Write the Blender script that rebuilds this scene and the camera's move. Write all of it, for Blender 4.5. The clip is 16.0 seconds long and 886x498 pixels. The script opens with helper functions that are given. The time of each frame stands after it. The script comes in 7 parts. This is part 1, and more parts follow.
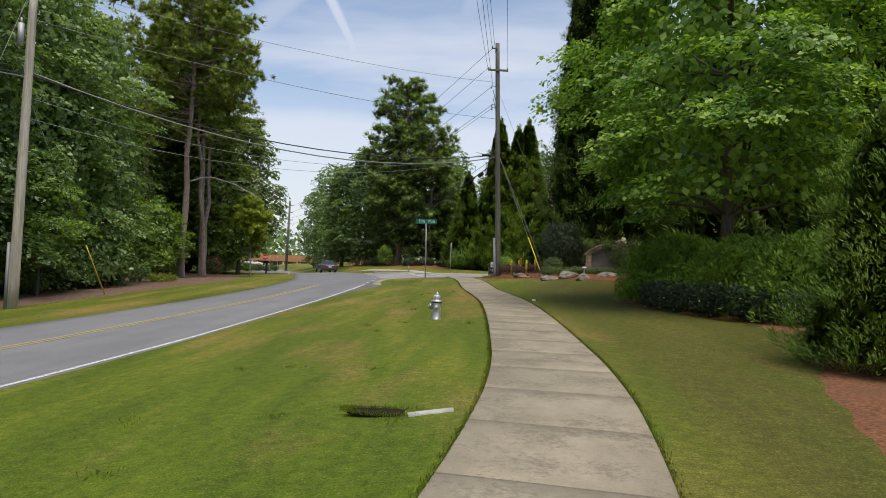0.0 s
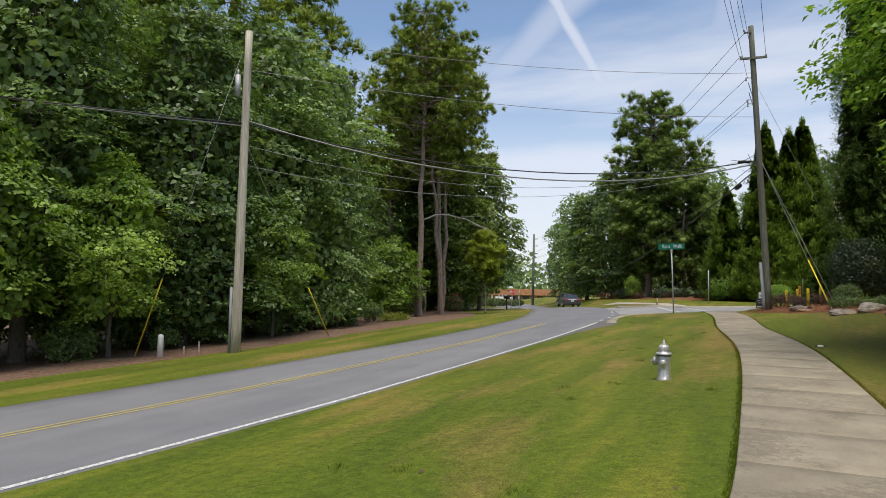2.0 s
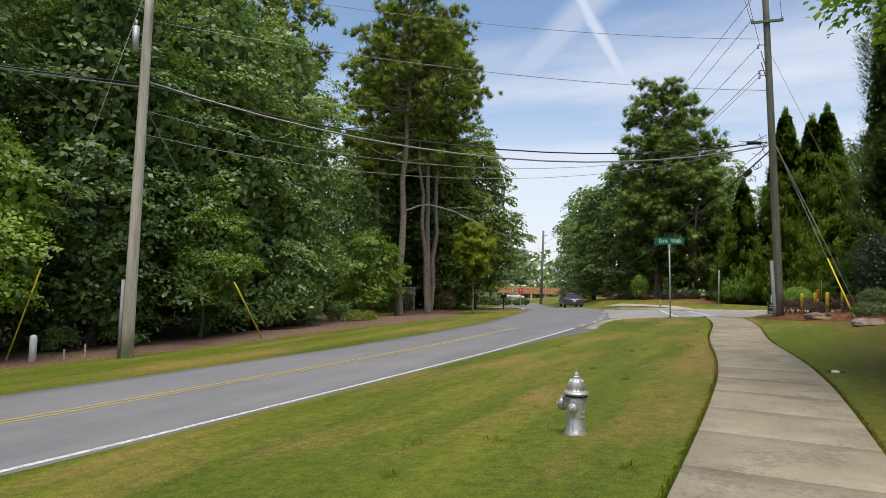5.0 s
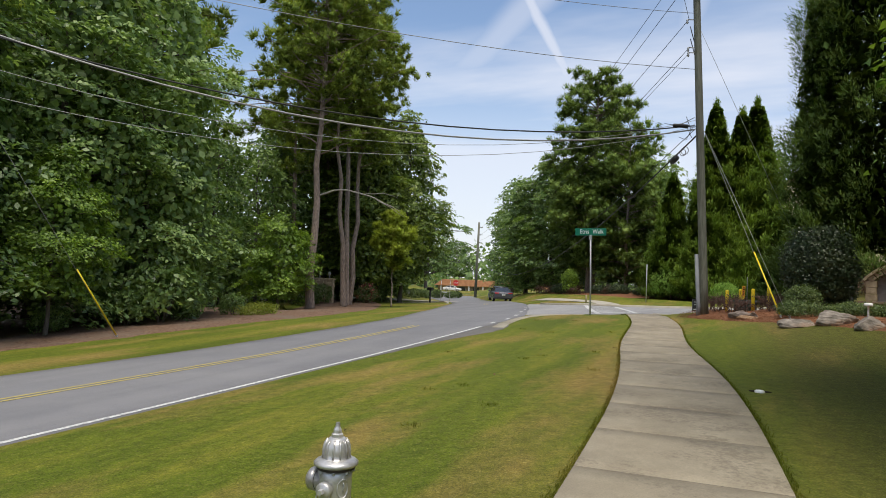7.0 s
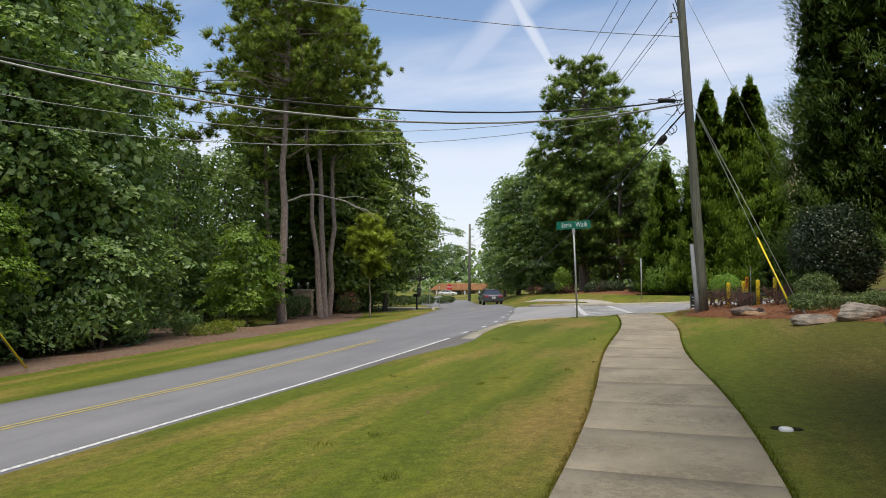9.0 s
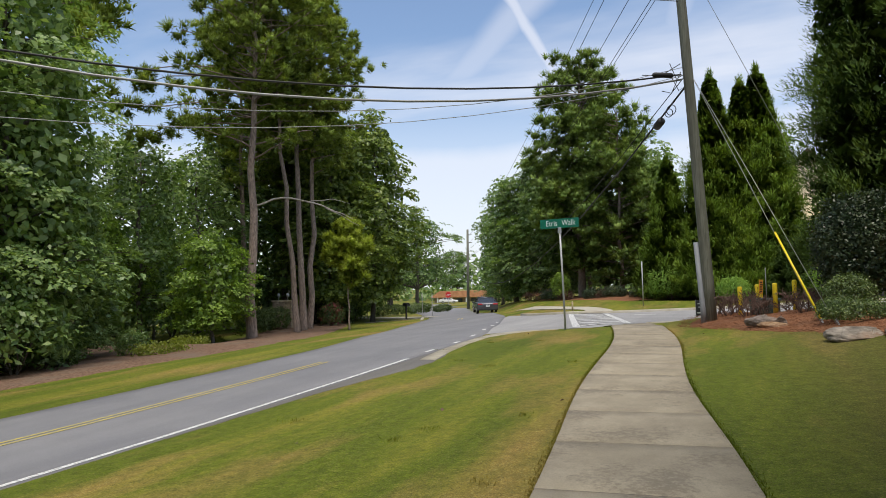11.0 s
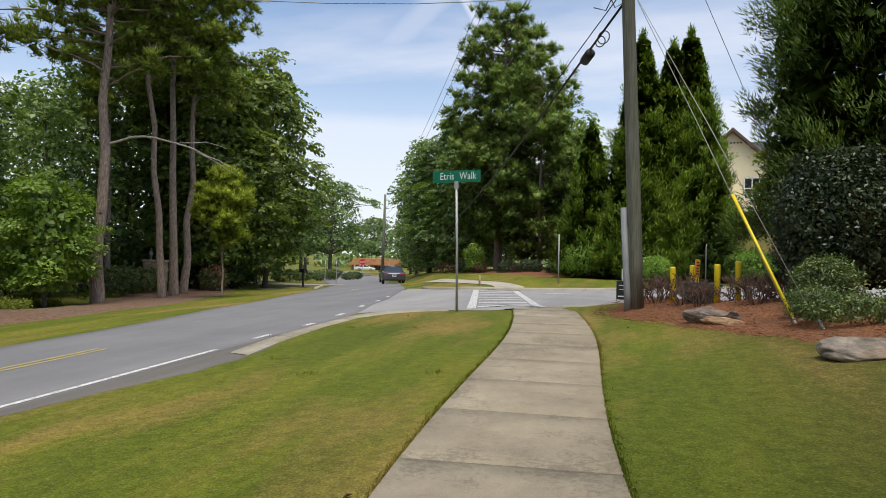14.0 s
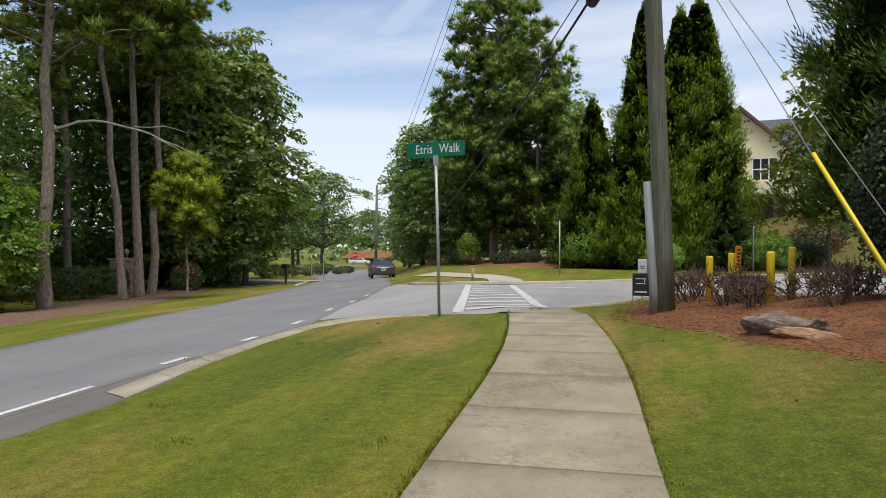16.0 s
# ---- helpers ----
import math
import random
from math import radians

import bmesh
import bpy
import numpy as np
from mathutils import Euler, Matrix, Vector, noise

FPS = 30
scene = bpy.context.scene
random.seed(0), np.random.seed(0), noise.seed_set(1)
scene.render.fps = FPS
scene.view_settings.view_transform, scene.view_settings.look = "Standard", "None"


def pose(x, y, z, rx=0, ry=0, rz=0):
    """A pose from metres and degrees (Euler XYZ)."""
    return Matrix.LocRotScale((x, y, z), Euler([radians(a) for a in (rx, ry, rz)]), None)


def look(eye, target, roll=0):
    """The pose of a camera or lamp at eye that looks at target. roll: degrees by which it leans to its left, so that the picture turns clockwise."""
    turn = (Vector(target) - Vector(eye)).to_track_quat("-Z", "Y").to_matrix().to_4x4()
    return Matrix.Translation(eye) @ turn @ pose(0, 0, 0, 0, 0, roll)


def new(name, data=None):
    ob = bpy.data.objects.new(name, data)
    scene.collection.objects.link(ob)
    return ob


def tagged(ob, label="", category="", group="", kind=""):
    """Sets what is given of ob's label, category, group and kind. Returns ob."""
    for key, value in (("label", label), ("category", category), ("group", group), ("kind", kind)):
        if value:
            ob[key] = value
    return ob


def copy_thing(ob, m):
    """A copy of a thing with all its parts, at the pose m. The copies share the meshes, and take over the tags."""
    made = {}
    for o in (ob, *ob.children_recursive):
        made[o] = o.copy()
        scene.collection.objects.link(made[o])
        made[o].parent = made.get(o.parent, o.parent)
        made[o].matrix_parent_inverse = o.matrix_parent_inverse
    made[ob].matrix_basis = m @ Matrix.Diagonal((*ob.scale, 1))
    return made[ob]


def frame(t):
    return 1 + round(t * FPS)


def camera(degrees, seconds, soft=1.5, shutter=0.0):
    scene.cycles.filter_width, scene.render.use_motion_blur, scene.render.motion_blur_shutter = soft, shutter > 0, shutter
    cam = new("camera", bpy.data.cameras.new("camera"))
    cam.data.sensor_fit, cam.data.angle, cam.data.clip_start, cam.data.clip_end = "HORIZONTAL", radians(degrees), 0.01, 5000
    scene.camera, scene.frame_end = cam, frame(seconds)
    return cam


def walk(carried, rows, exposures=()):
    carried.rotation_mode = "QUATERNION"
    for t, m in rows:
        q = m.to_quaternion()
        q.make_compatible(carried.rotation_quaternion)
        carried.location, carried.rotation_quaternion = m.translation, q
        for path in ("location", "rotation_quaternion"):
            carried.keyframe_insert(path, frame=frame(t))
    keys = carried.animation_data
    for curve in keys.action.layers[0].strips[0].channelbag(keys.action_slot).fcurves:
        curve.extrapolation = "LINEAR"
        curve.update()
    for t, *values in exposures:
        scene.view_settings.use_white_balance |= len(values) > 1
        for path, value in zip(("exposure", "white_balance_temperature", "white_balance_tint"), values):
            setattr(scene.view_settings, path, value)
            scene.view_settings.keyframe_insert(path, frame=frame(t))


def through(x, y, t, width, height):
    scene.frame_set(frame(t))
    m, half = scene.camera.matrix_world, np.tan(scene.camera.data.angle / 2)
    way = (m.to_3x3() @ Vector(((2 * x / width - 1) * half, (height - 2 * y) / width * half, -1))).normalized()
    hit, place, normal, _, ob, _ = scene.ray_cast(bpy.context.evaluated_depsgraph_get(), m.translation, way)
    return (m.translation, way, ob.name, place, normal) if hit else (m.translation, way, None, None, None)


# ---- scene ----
cam = camera(68.3, 16.0, 0.9)
PATH = [
    (0, (1.532, -0.253, 1.514), (1.387, 1.741, 1.548), 2.5),
    (0.5, (1.625, 1.243, 1.455), (1.299, 3.214, 1.545), 0.1),
    (1, (1.744, 1.934, 1.616), (1.184, 3.853, 1.667), 0.8),
    (1.5, (1.827, 3.009, 1.579), (1.125, 4.875, 1.732), -0.7),
    (2, (1.863, 3.849, 1.637), (0.982, 5.641, 1.749), 0.8),
    (2.5, (1.978, 4.719, 1.614), (1.071, 6.498, 1.728), -1.8),
    (3, (2.015, 5.711, 1.606), (0.863, 7.34, 1.739), 1.8),
    (3.5, (2.252, 6.375, 1.615), (1.347, 8.154, 1.748), 0.1),
    (6, (2.478, 10.718, 1.728), (1.531, 12.478, 1.809), 2.7),
    (6.5, (2.599, 11.575, 1.739), (1.881, 13.438, 1.852), 1.0),
    (7, (2.55, 12.383, 1.736), (1.77, 14.223, 1.819), 2.4),
    (7.5, (2.581, 13.266, 1.702), (1.906, 15.147, 1.774), -1.4),
    (8, (2.524, 14.139, 1.778), (1.72, 15.97, 1.803), 1.4),
    (8.5, (2.538, 14.777, 1.79), (1.764, 16.62, 1.868), 0.1),
    (11, (2.45, 18.949, 1.821), (1.663, 20.784, 1.94), -1.3),
    (11.5, (2.457, 19.807, 1.833), (1.709, 21.662, 1.863), 0.0),
    (12, (2.396, 20.933, 1.877), (1.751, 22.82, 2.032), 1.1),
    (12.5, (2.21, 21.757, 1.883), (1.415, 23.586, 2.025), 2.2),
    (13, (2.27, 22.38, 1.841), (1.731, 24.305, 1.904), 1.3),
    (13.5, (2.098, 23.3, 1.896), (1.555, 25.224, 1.92), 2.8),
    (14, (2.072, 24.055, 1.773), (1.498, 25.971, 1.797), 1.3),
    (14.5, (1.877, 24.925, 1.859), (1.135, 26.781, 1.785), 3.3),
    (15, (1.815, 25.553, 1.783), (1.092, 27.417, 1.837), 1.3),
    (15.5, (1.596, 26.514, 1.826), (0.889, 28.385, 1.837), 2.3),
    (16, (1.536, 27.326, 1.799), (0.969, 29.244, 1.796), 0.1),
]
walk(cam, [(t, look(eye, target, roll)) for t, eye, target, roll in PATH], [(0, -0.16), (2.5, -0.09), (6, -0.05), (11, 0.0), (16, 0.01)])

# ---- world, sun, exposure ----
world = bpy.data.worlds.new("sky_world")
scene.world = world
world.use_nodes = True
wn, wl = world.node_tree.nodes, world.node_tree.links
wn.clear()


def wmath(op, a, b=None, clamp=False):
    n = wn.new("ShaderNodeMath")
    n.operation, n.use_clamp = op, clamp
    for i, v in enumerate((a, b)):
        if v is None:
            continue
        if isinstance(v, (int, float)):
            n.inputs[i].default_value = v
        else:
            wl.new(v, n.inputs[i])
    return n.outputs[0]


def wramp(v, lo, hi):
    n = wn.new("ShaderNodeMapRange")
    n.interpolation_type = "SMOOTHSTEP"
    wl.new(v, n.inputs["Value"])
    n.inputs["From Min"].default_value, n.inputs["From Max"].default_value = lo, hi
    return n.outputs["Result"]


SUN_FROM = Vector((0.20, -0.28, 1.0)).normalized()
sky = wn.new("ShaderNodeTexSky")
sky.sky_type = "NISHITA"
sky.sun_disc = False
sky.sun_elevation = math.asin(SUN_FROM.z)
sky.sun_rotation = math.atan2(SUN_FROM.x, SUN_FROM.y)
sky.air_density, sky.dust_density, sky.ozone_density = 1.0, 1.2, 1.5
coord = wn.new("ShaderNodeTexCoord")
sep = wn.new("ShaderNodeSeparateXYZ")
wl.new(coord.outputs["Generated"], sep.inputs[0])
# high cloud sheets: noise on a flat layer seen in perspective
up = wmath("MAXIMUM", wmath("ADD", sep.outputs["Z"], 0.06), 0.02)
flat = wn.new("ShaderNodeCombineXYZ")
wl.new(wmath("DIVIDE", sep.outputs["X"], up), flat.inputs[0])
wl.new(wmath("DIVIDE", sep.outputs["Y"], up), flat.inputs[1])
stretch = wn.new("ShaderNodeMapping")
wl.new(flat.outputs[0], stretch.inputs["Vector"])
stretch.inputs["Rotation"].default_value = (0, 0, radians(12))
stretch.inputs["Scale"].default_value = (0.35, 0.75, 1)
stretch.inputs["Location"].default_value = (1.7, 0.4, 0)
sheets = wn.new("ShaderNodeTexNoise")
wl.new(stretch.outputs[0], sheets.inputs["Vector"])
sheets.inputs["Scale"].default_value = 1.0
sheets.inputs["Detail"].default_value = 6
sheets.inputs["Roughness"].default_value = 0.55
cloud = wmath("MULTIPLY", wramp(sheets.outputs["Fac"], 0.36, 0.70), 0.76)
# vapour trails: thin great-circle bands, frayed by noise
fray = wn.new("ShaderNodeTexNoise")
wl.new(coord.outputs["Generated"], fray.inputs["Vector"])
fray.inputs["Scale"].default_value = 9
fray.inputs["Detail"].default_value = 5
frayed = wmath("MULTIPLY", wmath("SUBTRACT", fray.outputs["Fac"], 0.5), 0.022)


def wdot(v):
    n = wn.new("ShaderNodeVectorMath")
    n.operation = "DOT_PRODUCT"
    wl.new(coord.outputs["Generated"], n.inputs[0])
    n.inputs[1].default_value = v
    return n.outputs["Value"]


def trail(a, b, width, strength, z_low, z_high):
    n = Vector(a).cross(Vector(b)).normalized()
    side = wmath("ABSOLUTE", wmath("ADD", wdot(n), frayed))
    band = wmath("SUBTRACT", 1.0, wramp(side, width * 0.15, width))
    along = wmath("MULTIPLY", wramp(sep.outputs["Z"], z_low, z_low + 0.05), wmath("SUBTRACT", 1.0, wramp(sep.outputs["Z"], z_high, z_high + 0.12)))
    ahead = wramp(sep.outputs["Y"], 0.2, 0.5)
    return wmath("MULTIPLY", wmath("MULTIPLY", band, along), wmath("MULTIPLY", ahead, strength))


trails = [
    trail((-0.238, 0.901, 0.362), (-0.195, 0.944, 0.268), 0.013, 0.62, 0.255, 0.6),
    trail((-0.271, 0.886, 0.375), (-0.357, 0.885, 0.300), 0.034, 0.36, 0.27, 0.42),
    trail((-0.037, 0.926, 0.377), (-0.070, 0.953, 0.295), 0.03, 0.30, 0.28, 0.42),
]
bank_edge = wmath("ADD", sep.outputs["Z"], wmath("MULTIPLY", frayed, 1.2))
haze = wmath("MAXIMUM", wmath("SUBTRACT", 1.0, wramp(sep.outputs["Z"], 0.0, 0.36)), wmath("MULTIPLY", wmath("SUBTRACT", 1.0, wramp(bank_edge, 0.19, 0.235)), 0.86))
cover = wmath("MAXIMUM", cloud, wmath("MULTIPLY", haze, 0.78))
for tr in trails:
    cover = wmath("MAXIMUM", cover, tr)
mix = wn.new("ShaderNodeMix")
mix.data_type = "RGBA"
wl.new(cover, mix.inputs["Factor"])
lift = wn.new("ShaderNodeVectorMath")
lift.operation = "SCALE"
wl.new(sky.outputs[0], lift.inputs[0])
lift.inputs["Scale"].default_value = 2.05
wl.new(lift.outputs[0], mix.inputs["A"])
mix.inputs["B"].default_value = (10.6, 10.8, 11.7, 1)
backdrop = wn.new("ShaderNodeBackground")
wl.new(mix.outputs["Result"], backdrop.inputs["Color"])
backdrop.inputs["Strength"].default_value = 0.088
wout = wn.new("ShaderNodeOutputWorld")
wl.new(backdrop.outputs[0], wout.inputs["Surface"])

sun = new("sun", bpy.data.lights.new("sun", "SUN"))
sun.data.energy, sun.data.angle, sun.data.color = 3.4, radians(36), (1.0, 0.92, 0.78)
sun.matrix_world = look((0, 0, 60), tuple(Vector((0, 0, 60)) - SUN_FROM))

# ---- the lie of the land ----
EDGE_Y = [-44, 0, 13.2, 26.4, 34.5, 42.9, 60.5, 70.4, 120, 220]
EDGE_Z = [-2.1, -0.94, -0.58, -0.25, 0.03, 0.22, 0.33, 0.31, -0.39, -0.66]
WALK_ZY = [-44, -2.2, 6.6, 15.4, 24.2, 33, 41.8, 48.4]
WALK_Z = [-1.1, -0.21, 0.01, 0.13, 0.22, 0.33, 0.46, 0.33]
WALK_Y = [-44, -1.1, 2.2, 5.5, 8.8, 12.1, 15.4, 18.7, 22, 25.3, 28.6, 31.9, 35.2, 38.5, 41.8, 45.1]
WALK_X = [-4.4, 1.17, 1.70, 2.22, 2.48, 2.44, 2.38, 2.27, 2.09, 1.71, 1.18, 0.90, 0.69, 0.25, -0.40, -1.40]


def smooth(a, b, v):
    t = np.clip((v - a) / (b - a), 0, 1)
    return t * t * (3 - 2 * t)


def walk_x(y):
    ys = np.asarray(y, float)
    return sum(np.interp(ys + d, WALK_Y, WALK_X) * w for d, w in ((-1.6, 0.2), (-0.8, 0.2), (0, 0.2), (0.8, 0.2), (1.6, 0.2)))


def walk_half(y):
    """Half the width of the concrete walk."""
    return 0.84 - 0.06 * smooth(23, 31, np.asarray(y, float))


def far_edge(y):
    return np.interp(y, [52.8, 57.2, 63.8, 72.6, 83.6, 99, 121, 165], [-6.6, -9.9, -12.6, -16, -20.4, -27, -36, -55])


def terrain(x, y):
    x, y = np.asarray(x, float), np.asarray(y, float)
    e, s, xs = np.interp(y, EDGE_Y, EDGE_Z), np.interp(y, WALK_ZY, WALK_Z), walk_x(y)
    left = np.clip(x + 5.28, -19.2, 0)
    road = e + (0.055 + 0.01 * smooth(40, 48, y)) * left + 0.01 * np.clip(x + 24.5, -60, 0)
    f = np.clip((x + 5.28) / (xs - 0.85 + 5.28), 0, 1)
    r, g = np.clip(x - xs - 0.85, 0, 6.6), 0.03 + 0.15 * smooth(26.5, 34, y) * (1 - smooth(41.2, 44.5, y))
    near = road + (s - e) * f + np.minimum(g * r, 0.72 - 0.40 * smooth(38, 39.8, y))
    far = road + 0.04 * np.clip(x + 5.28, 0, 2.75) * (1 - smooth(44, 55, y)) + 0.012 * np.clip(x + 2.5, 0, 33)
    far = far + 0.03 * np.clip(y - 56, 0, 33) * smooth(0, 4.4, x - far_edge(y))
    far = far + 3.4 * smooth(64, 90, y) * smooth(3, 14, x)
    k = smooth(41.8, 44.5, y)
    return near * (1 - k) + far * k


def ground_z(x, y):
    return float(terrain(x, y))

# ---- materials ----
def material(name):
    m = bpy.data.materials.new(name)
    m.use_nodes = True
    return m, m.node_tree.nodes, m.node_tree.links, m.node_tree.nodes["Principled BSDF"]


def ramp_node(nodes, stops):
    r = nodes.new("ShaderNodeValToRGB")
    while len(r.color_ramp.elements) < len(stops):
        r.color_ramp.elements.new(0.5)
    for el, (p, c) in zip(r.color_ramp.elements, stops):
        el.position, el.color = p, (*c, 1)
    return r


def noise_node(nodes, links, scale, detail=4, rough=0.55, vec=None):
    n = nodes.new("ShaderNodeTexNoise")
    n.inputs["Scale"].default_value, n.inputs["Detail"].default_value, n.inputs["Roughness"].default_value = scale, detail, rough
    if vec is not None:
        links.new(vec, n.inputs["Vector"])
    return n


def place_vec(nodes, links, scale=(1, 1, 1), rot=0.0, space="Object"):
    if space == "World":
        src = nodes.new("ShaderNodeNewGeometry").outputs["Position"]
    else:
        src = nodes.new("ShaderNodeTexCoord").outputs["Object"]
    m = nodes.new("ShaderNodeMapping")
    m.inputs["Scale"].default_value, m.inputs["Rotation"].default_value = scale, (0, 0, rot)
    links.new(src, m.inputs["Vector"])
    return m.outputs[0]


def mix_node(nodes, links, fac, a, b, blend="MIX"):
    n = nodes.new("ShaderNodeMix")
    n.data_type, n.blend_type = "RGBA", blend
    for key, v in (("Factor", fac), ("A", a), ("B", b)):
        if isinstance(v, (int, float)):
            n.inputs[key].default_value = v
        elif isinstance(v, tuple):
            n.inputs[key].default_value = (*v, 1)
        else:
            links.new(v, n.inputs[key])
    return n.outputs["Result"]


def bump_to(nodes, links, bsdf, height, strength, dist=0.02):
    b = nodes.new("ShaderNodeBump")
    b.inputs["Strength"].default_value, b.inputs["Distance"].default_value = strength, dist
    links.new(height, b.inputs["Height"])
    links.new(b.outputs[0], bsdf.inputs["Normal"])


def surface(name, c1, c2, scale=8.0, rough=0.7, metal=0.0, bump=0.2, stretch=(1, 1, 1), stain=None, stain_scale=0.8, space="Object", dist=0.01, spec=0.5):
    """A plain two-scale material: grain between c1 and c2, wide stains, fine relief."""
    m, n, l, b = material(name)
    v = place_vec(n, l, stretch, 0, space)
    g = noise_node(n, l, scale, 6, 0.6, v)
    r = ramp_node(n, [(0.32, c1), (0.68, c2)])
    l.new(g.outputs["Fac"], r.inputs[0])
    col = r.outputs[0]
    if stain:
        s = noise_node(n, l, stain_scale, 5, 0.6, v)
        sr = ramp_node(n, [(0.5, (0, 0, 0)), (0.72, (1, 1, 1))])
        l.new(s.outputs["Fac"], sr.inputs[0])
        col = mix_node(n, l, sr.outputs[0], col, stain)
    l.new(col, b.inputs["Base Color"])
    b.inputs["Roughness"].default_value, b.inputs["Metallic"].default_value = rough, metal
    b.inputs["Specular IOR Level"].default_value = spec
    if bump:
        bump_to(n, l, b, g.outputs["Fac"], bump, dist)
    return m


def leaf_material(name, dark, mid, light, gloss=0.38, through=0.35, shine=0.5, vary=0.6):
    """Leaves: each one its own tint, some light passing through."""
    m, n, l, b = material(name)
    geo = n.new("ShaderNodeNewGeometry")
    r = ramp_node(n, [(0.0, dark), (0.55, mid), (1.0, light)])
    info = n.new("ShaderNodeObjectInfo")
    wide = noise_node(n, l, 1.1, 3, 0.6, geo.outputs["Position"])
    add = n.new("ShaderNodeMath")
    add.operation = "MULTIPLY_ADD"
    l.new(wide.outputs["Fac"], add.inputs[0])
    add.inputs[1].default_value = 1.35
    sub = n.new("ShaderNodeMath")
    sub.operation = "MULTIPLY_ADD"
    l.new(geo.outputs["Random Per Island"], sub.inputs[0])
    sub.inputs[1].default_value, sub.inputs[2].default_value = vary, -0.28 - 0.5 * vary
    sub2 = n.new("ShaderNodeMath")
    sub2.operation = "MULTIPLY_ADD"
    l.new(info.outputs["Random"], sub2.inputs[0])
    sub2.inputs[1].default_value = 0.3
    l.new(sub.outputs[0], sub2.inputs[2])
    l.new(sub2.outputs[0], add.inputs[2])
    l.new(add.outputs[0], r.inputs[0])
    l.new(r.outputs[0], b.inputs["Base Color"])
    b.inputs["Roughness"].default_value = gloss
    b.inputs["Specular IOR Level"].default_value = shine
    t = n.new("ShaderNodeBsdfTranslucent")
    warm = mix_node(n, l, 1.0, r.outputs[0], (1.25, 1.3, 0.55), "MULTIPLY")
    l.new(warm, t.inputs["Color"])
    mx = n.new("ShaderNodeMixShader")
    mx.inputs[0].default_value = through
    l.new(b.outputs[0], mx.inputs[1])
    l.new(t.outputs[0], mx.inputs[2])
    l.new(mx.outputs[0], n["Material Output"].inputs["Surface"])
    return m


def grass_material(name, blades=False):
    m, n, l, b = material(name)
    v = place_vec(n, l, (1, 1, 1), 0, "World")
    streak = place_vec(n, l, (0.9, 0.12, 1), -0.3, "World")
    drag = place_vec(n, l, (1.0, 0.3, 1), -0.3, "World")
    wide = noise_node(n, l, 0.9, 5, 0.6, streak)
    patch = noise_node(n, l, 0.5, 4, 0.6, drag)
    fine = noise_node(n, l, 55, 5, 0.75, v)
    green = ramp_node(n, [(0.28, (0.058, 0.105, 0.004)), (0.5, (0.100, 0.158, 0.006)), (0.66, (0.190, 0.212, 0.018))])
    l.new(wide.outputs["Fac"], green.inputs[0])
    parched_green = ramp_node(n, [(0.28, (0.066, 0.098, 0.006)), (0.5, (0.112, 0.142, 0.009)), (0.66, (0.195, 0.190, 0.022))])
    l.new(wide.outputs["Fac"], parched_green.inputs[0])
    dry = ramp_node(n, [(0.49, (0, 0, 0)), (0.66, (1, 1, 1))])
    l.new(patch.outputs["Fac"], dry.inputs[0])
    grain = ramp_node(n, [(0.38, (0.6, 0.62, 0.6)), (0.62, (1.3, 1.28, 1.28))])
    l.new(fine.outputs["Fac"], grain.inputs[0])
    k = n.new("ShaderNodeMath")
    k.operation = "MULTIPLY"
    l.new(dry.outputs[0], k.inputs[0])
    parch = n.new("ShaderNodeMapRange")
    parch.interpolation_type = "SMOOTHSTEP"
    along_y = n.new("ShaderNodeSeparateXYZ")
    l.new(v, along_y.inputs[0])
    l.new(along_y.outputs[1], parch.inputs["Value"])
    parch.inputs["From Min"].default_value, parch.inputs["From Max"].default_value = 3.0, 22.0
    parch.inputs["To Min"].default_value, parch.inputs["To Max"].default_value = 0.44, 0.74
    l.new(parch.outputs["Result"], k.inputs[1])
    far_on = n.new("ShaderNodeMapRange")
    l.new(along_y.outputs[1], far_on.inputs["Value"])
    far_on.inputs["From Min"].default_value, far_on.inputs["From Max"].default_value = 3.0, 20.0
    turf = mix_node(n, l, far_on.outputs["Result"], green.outputs[0], parched_green.outputs[0])
    col = mix_node(n, l, k.outputs[0], turf, (0.31, 0.195, 0.062))
    # right of the walk: thin brown turf, with tree shade darkened into the colour
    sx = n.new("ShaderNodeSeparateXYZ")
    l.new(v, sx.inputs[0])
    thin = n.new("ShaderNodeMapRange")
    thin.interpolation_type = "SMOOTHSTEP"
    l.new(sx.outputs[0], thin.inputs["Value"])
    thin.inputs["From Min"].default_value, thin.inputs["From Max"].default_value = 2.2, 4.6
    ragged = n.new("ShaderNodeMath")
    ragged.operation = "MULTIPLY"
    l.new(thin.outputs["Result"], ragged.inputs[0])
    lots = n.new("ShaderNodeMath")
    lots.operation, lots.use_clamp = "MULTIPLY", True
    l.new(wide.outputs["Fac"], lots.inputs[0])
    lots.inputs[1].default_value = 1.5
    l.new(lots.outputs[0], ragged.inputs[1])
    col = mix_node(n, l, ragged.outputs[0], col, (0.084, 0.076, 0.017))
    # pale dry blades among the green
    fleck = noise_node(n, l, 30, 6, 0.8, v)
    fl = ramp_node(n, [(0.52, (0, 0, 0)), (0.64, (1, 1, 1))])
    l.new(fleck.outputs["Fac"], fl.inputs[0])
    ff = n.new("ShaderNodeMath")
    ff.operation = "MULTIPLY_ADD"
    l.new(dry.outputs[0], ff.inputs[0])
    ff.inputs[1].default_value, ff.inputs[2].default_value = 0.75, 0.46
    fm = n.new("ShaderNodeMath")
    fm.operation = "MULTIPLY"
    l.new(fl.outputs[0], fm.inputs[0])
    l.new(ff.outputs[0], fm.inputs[1])
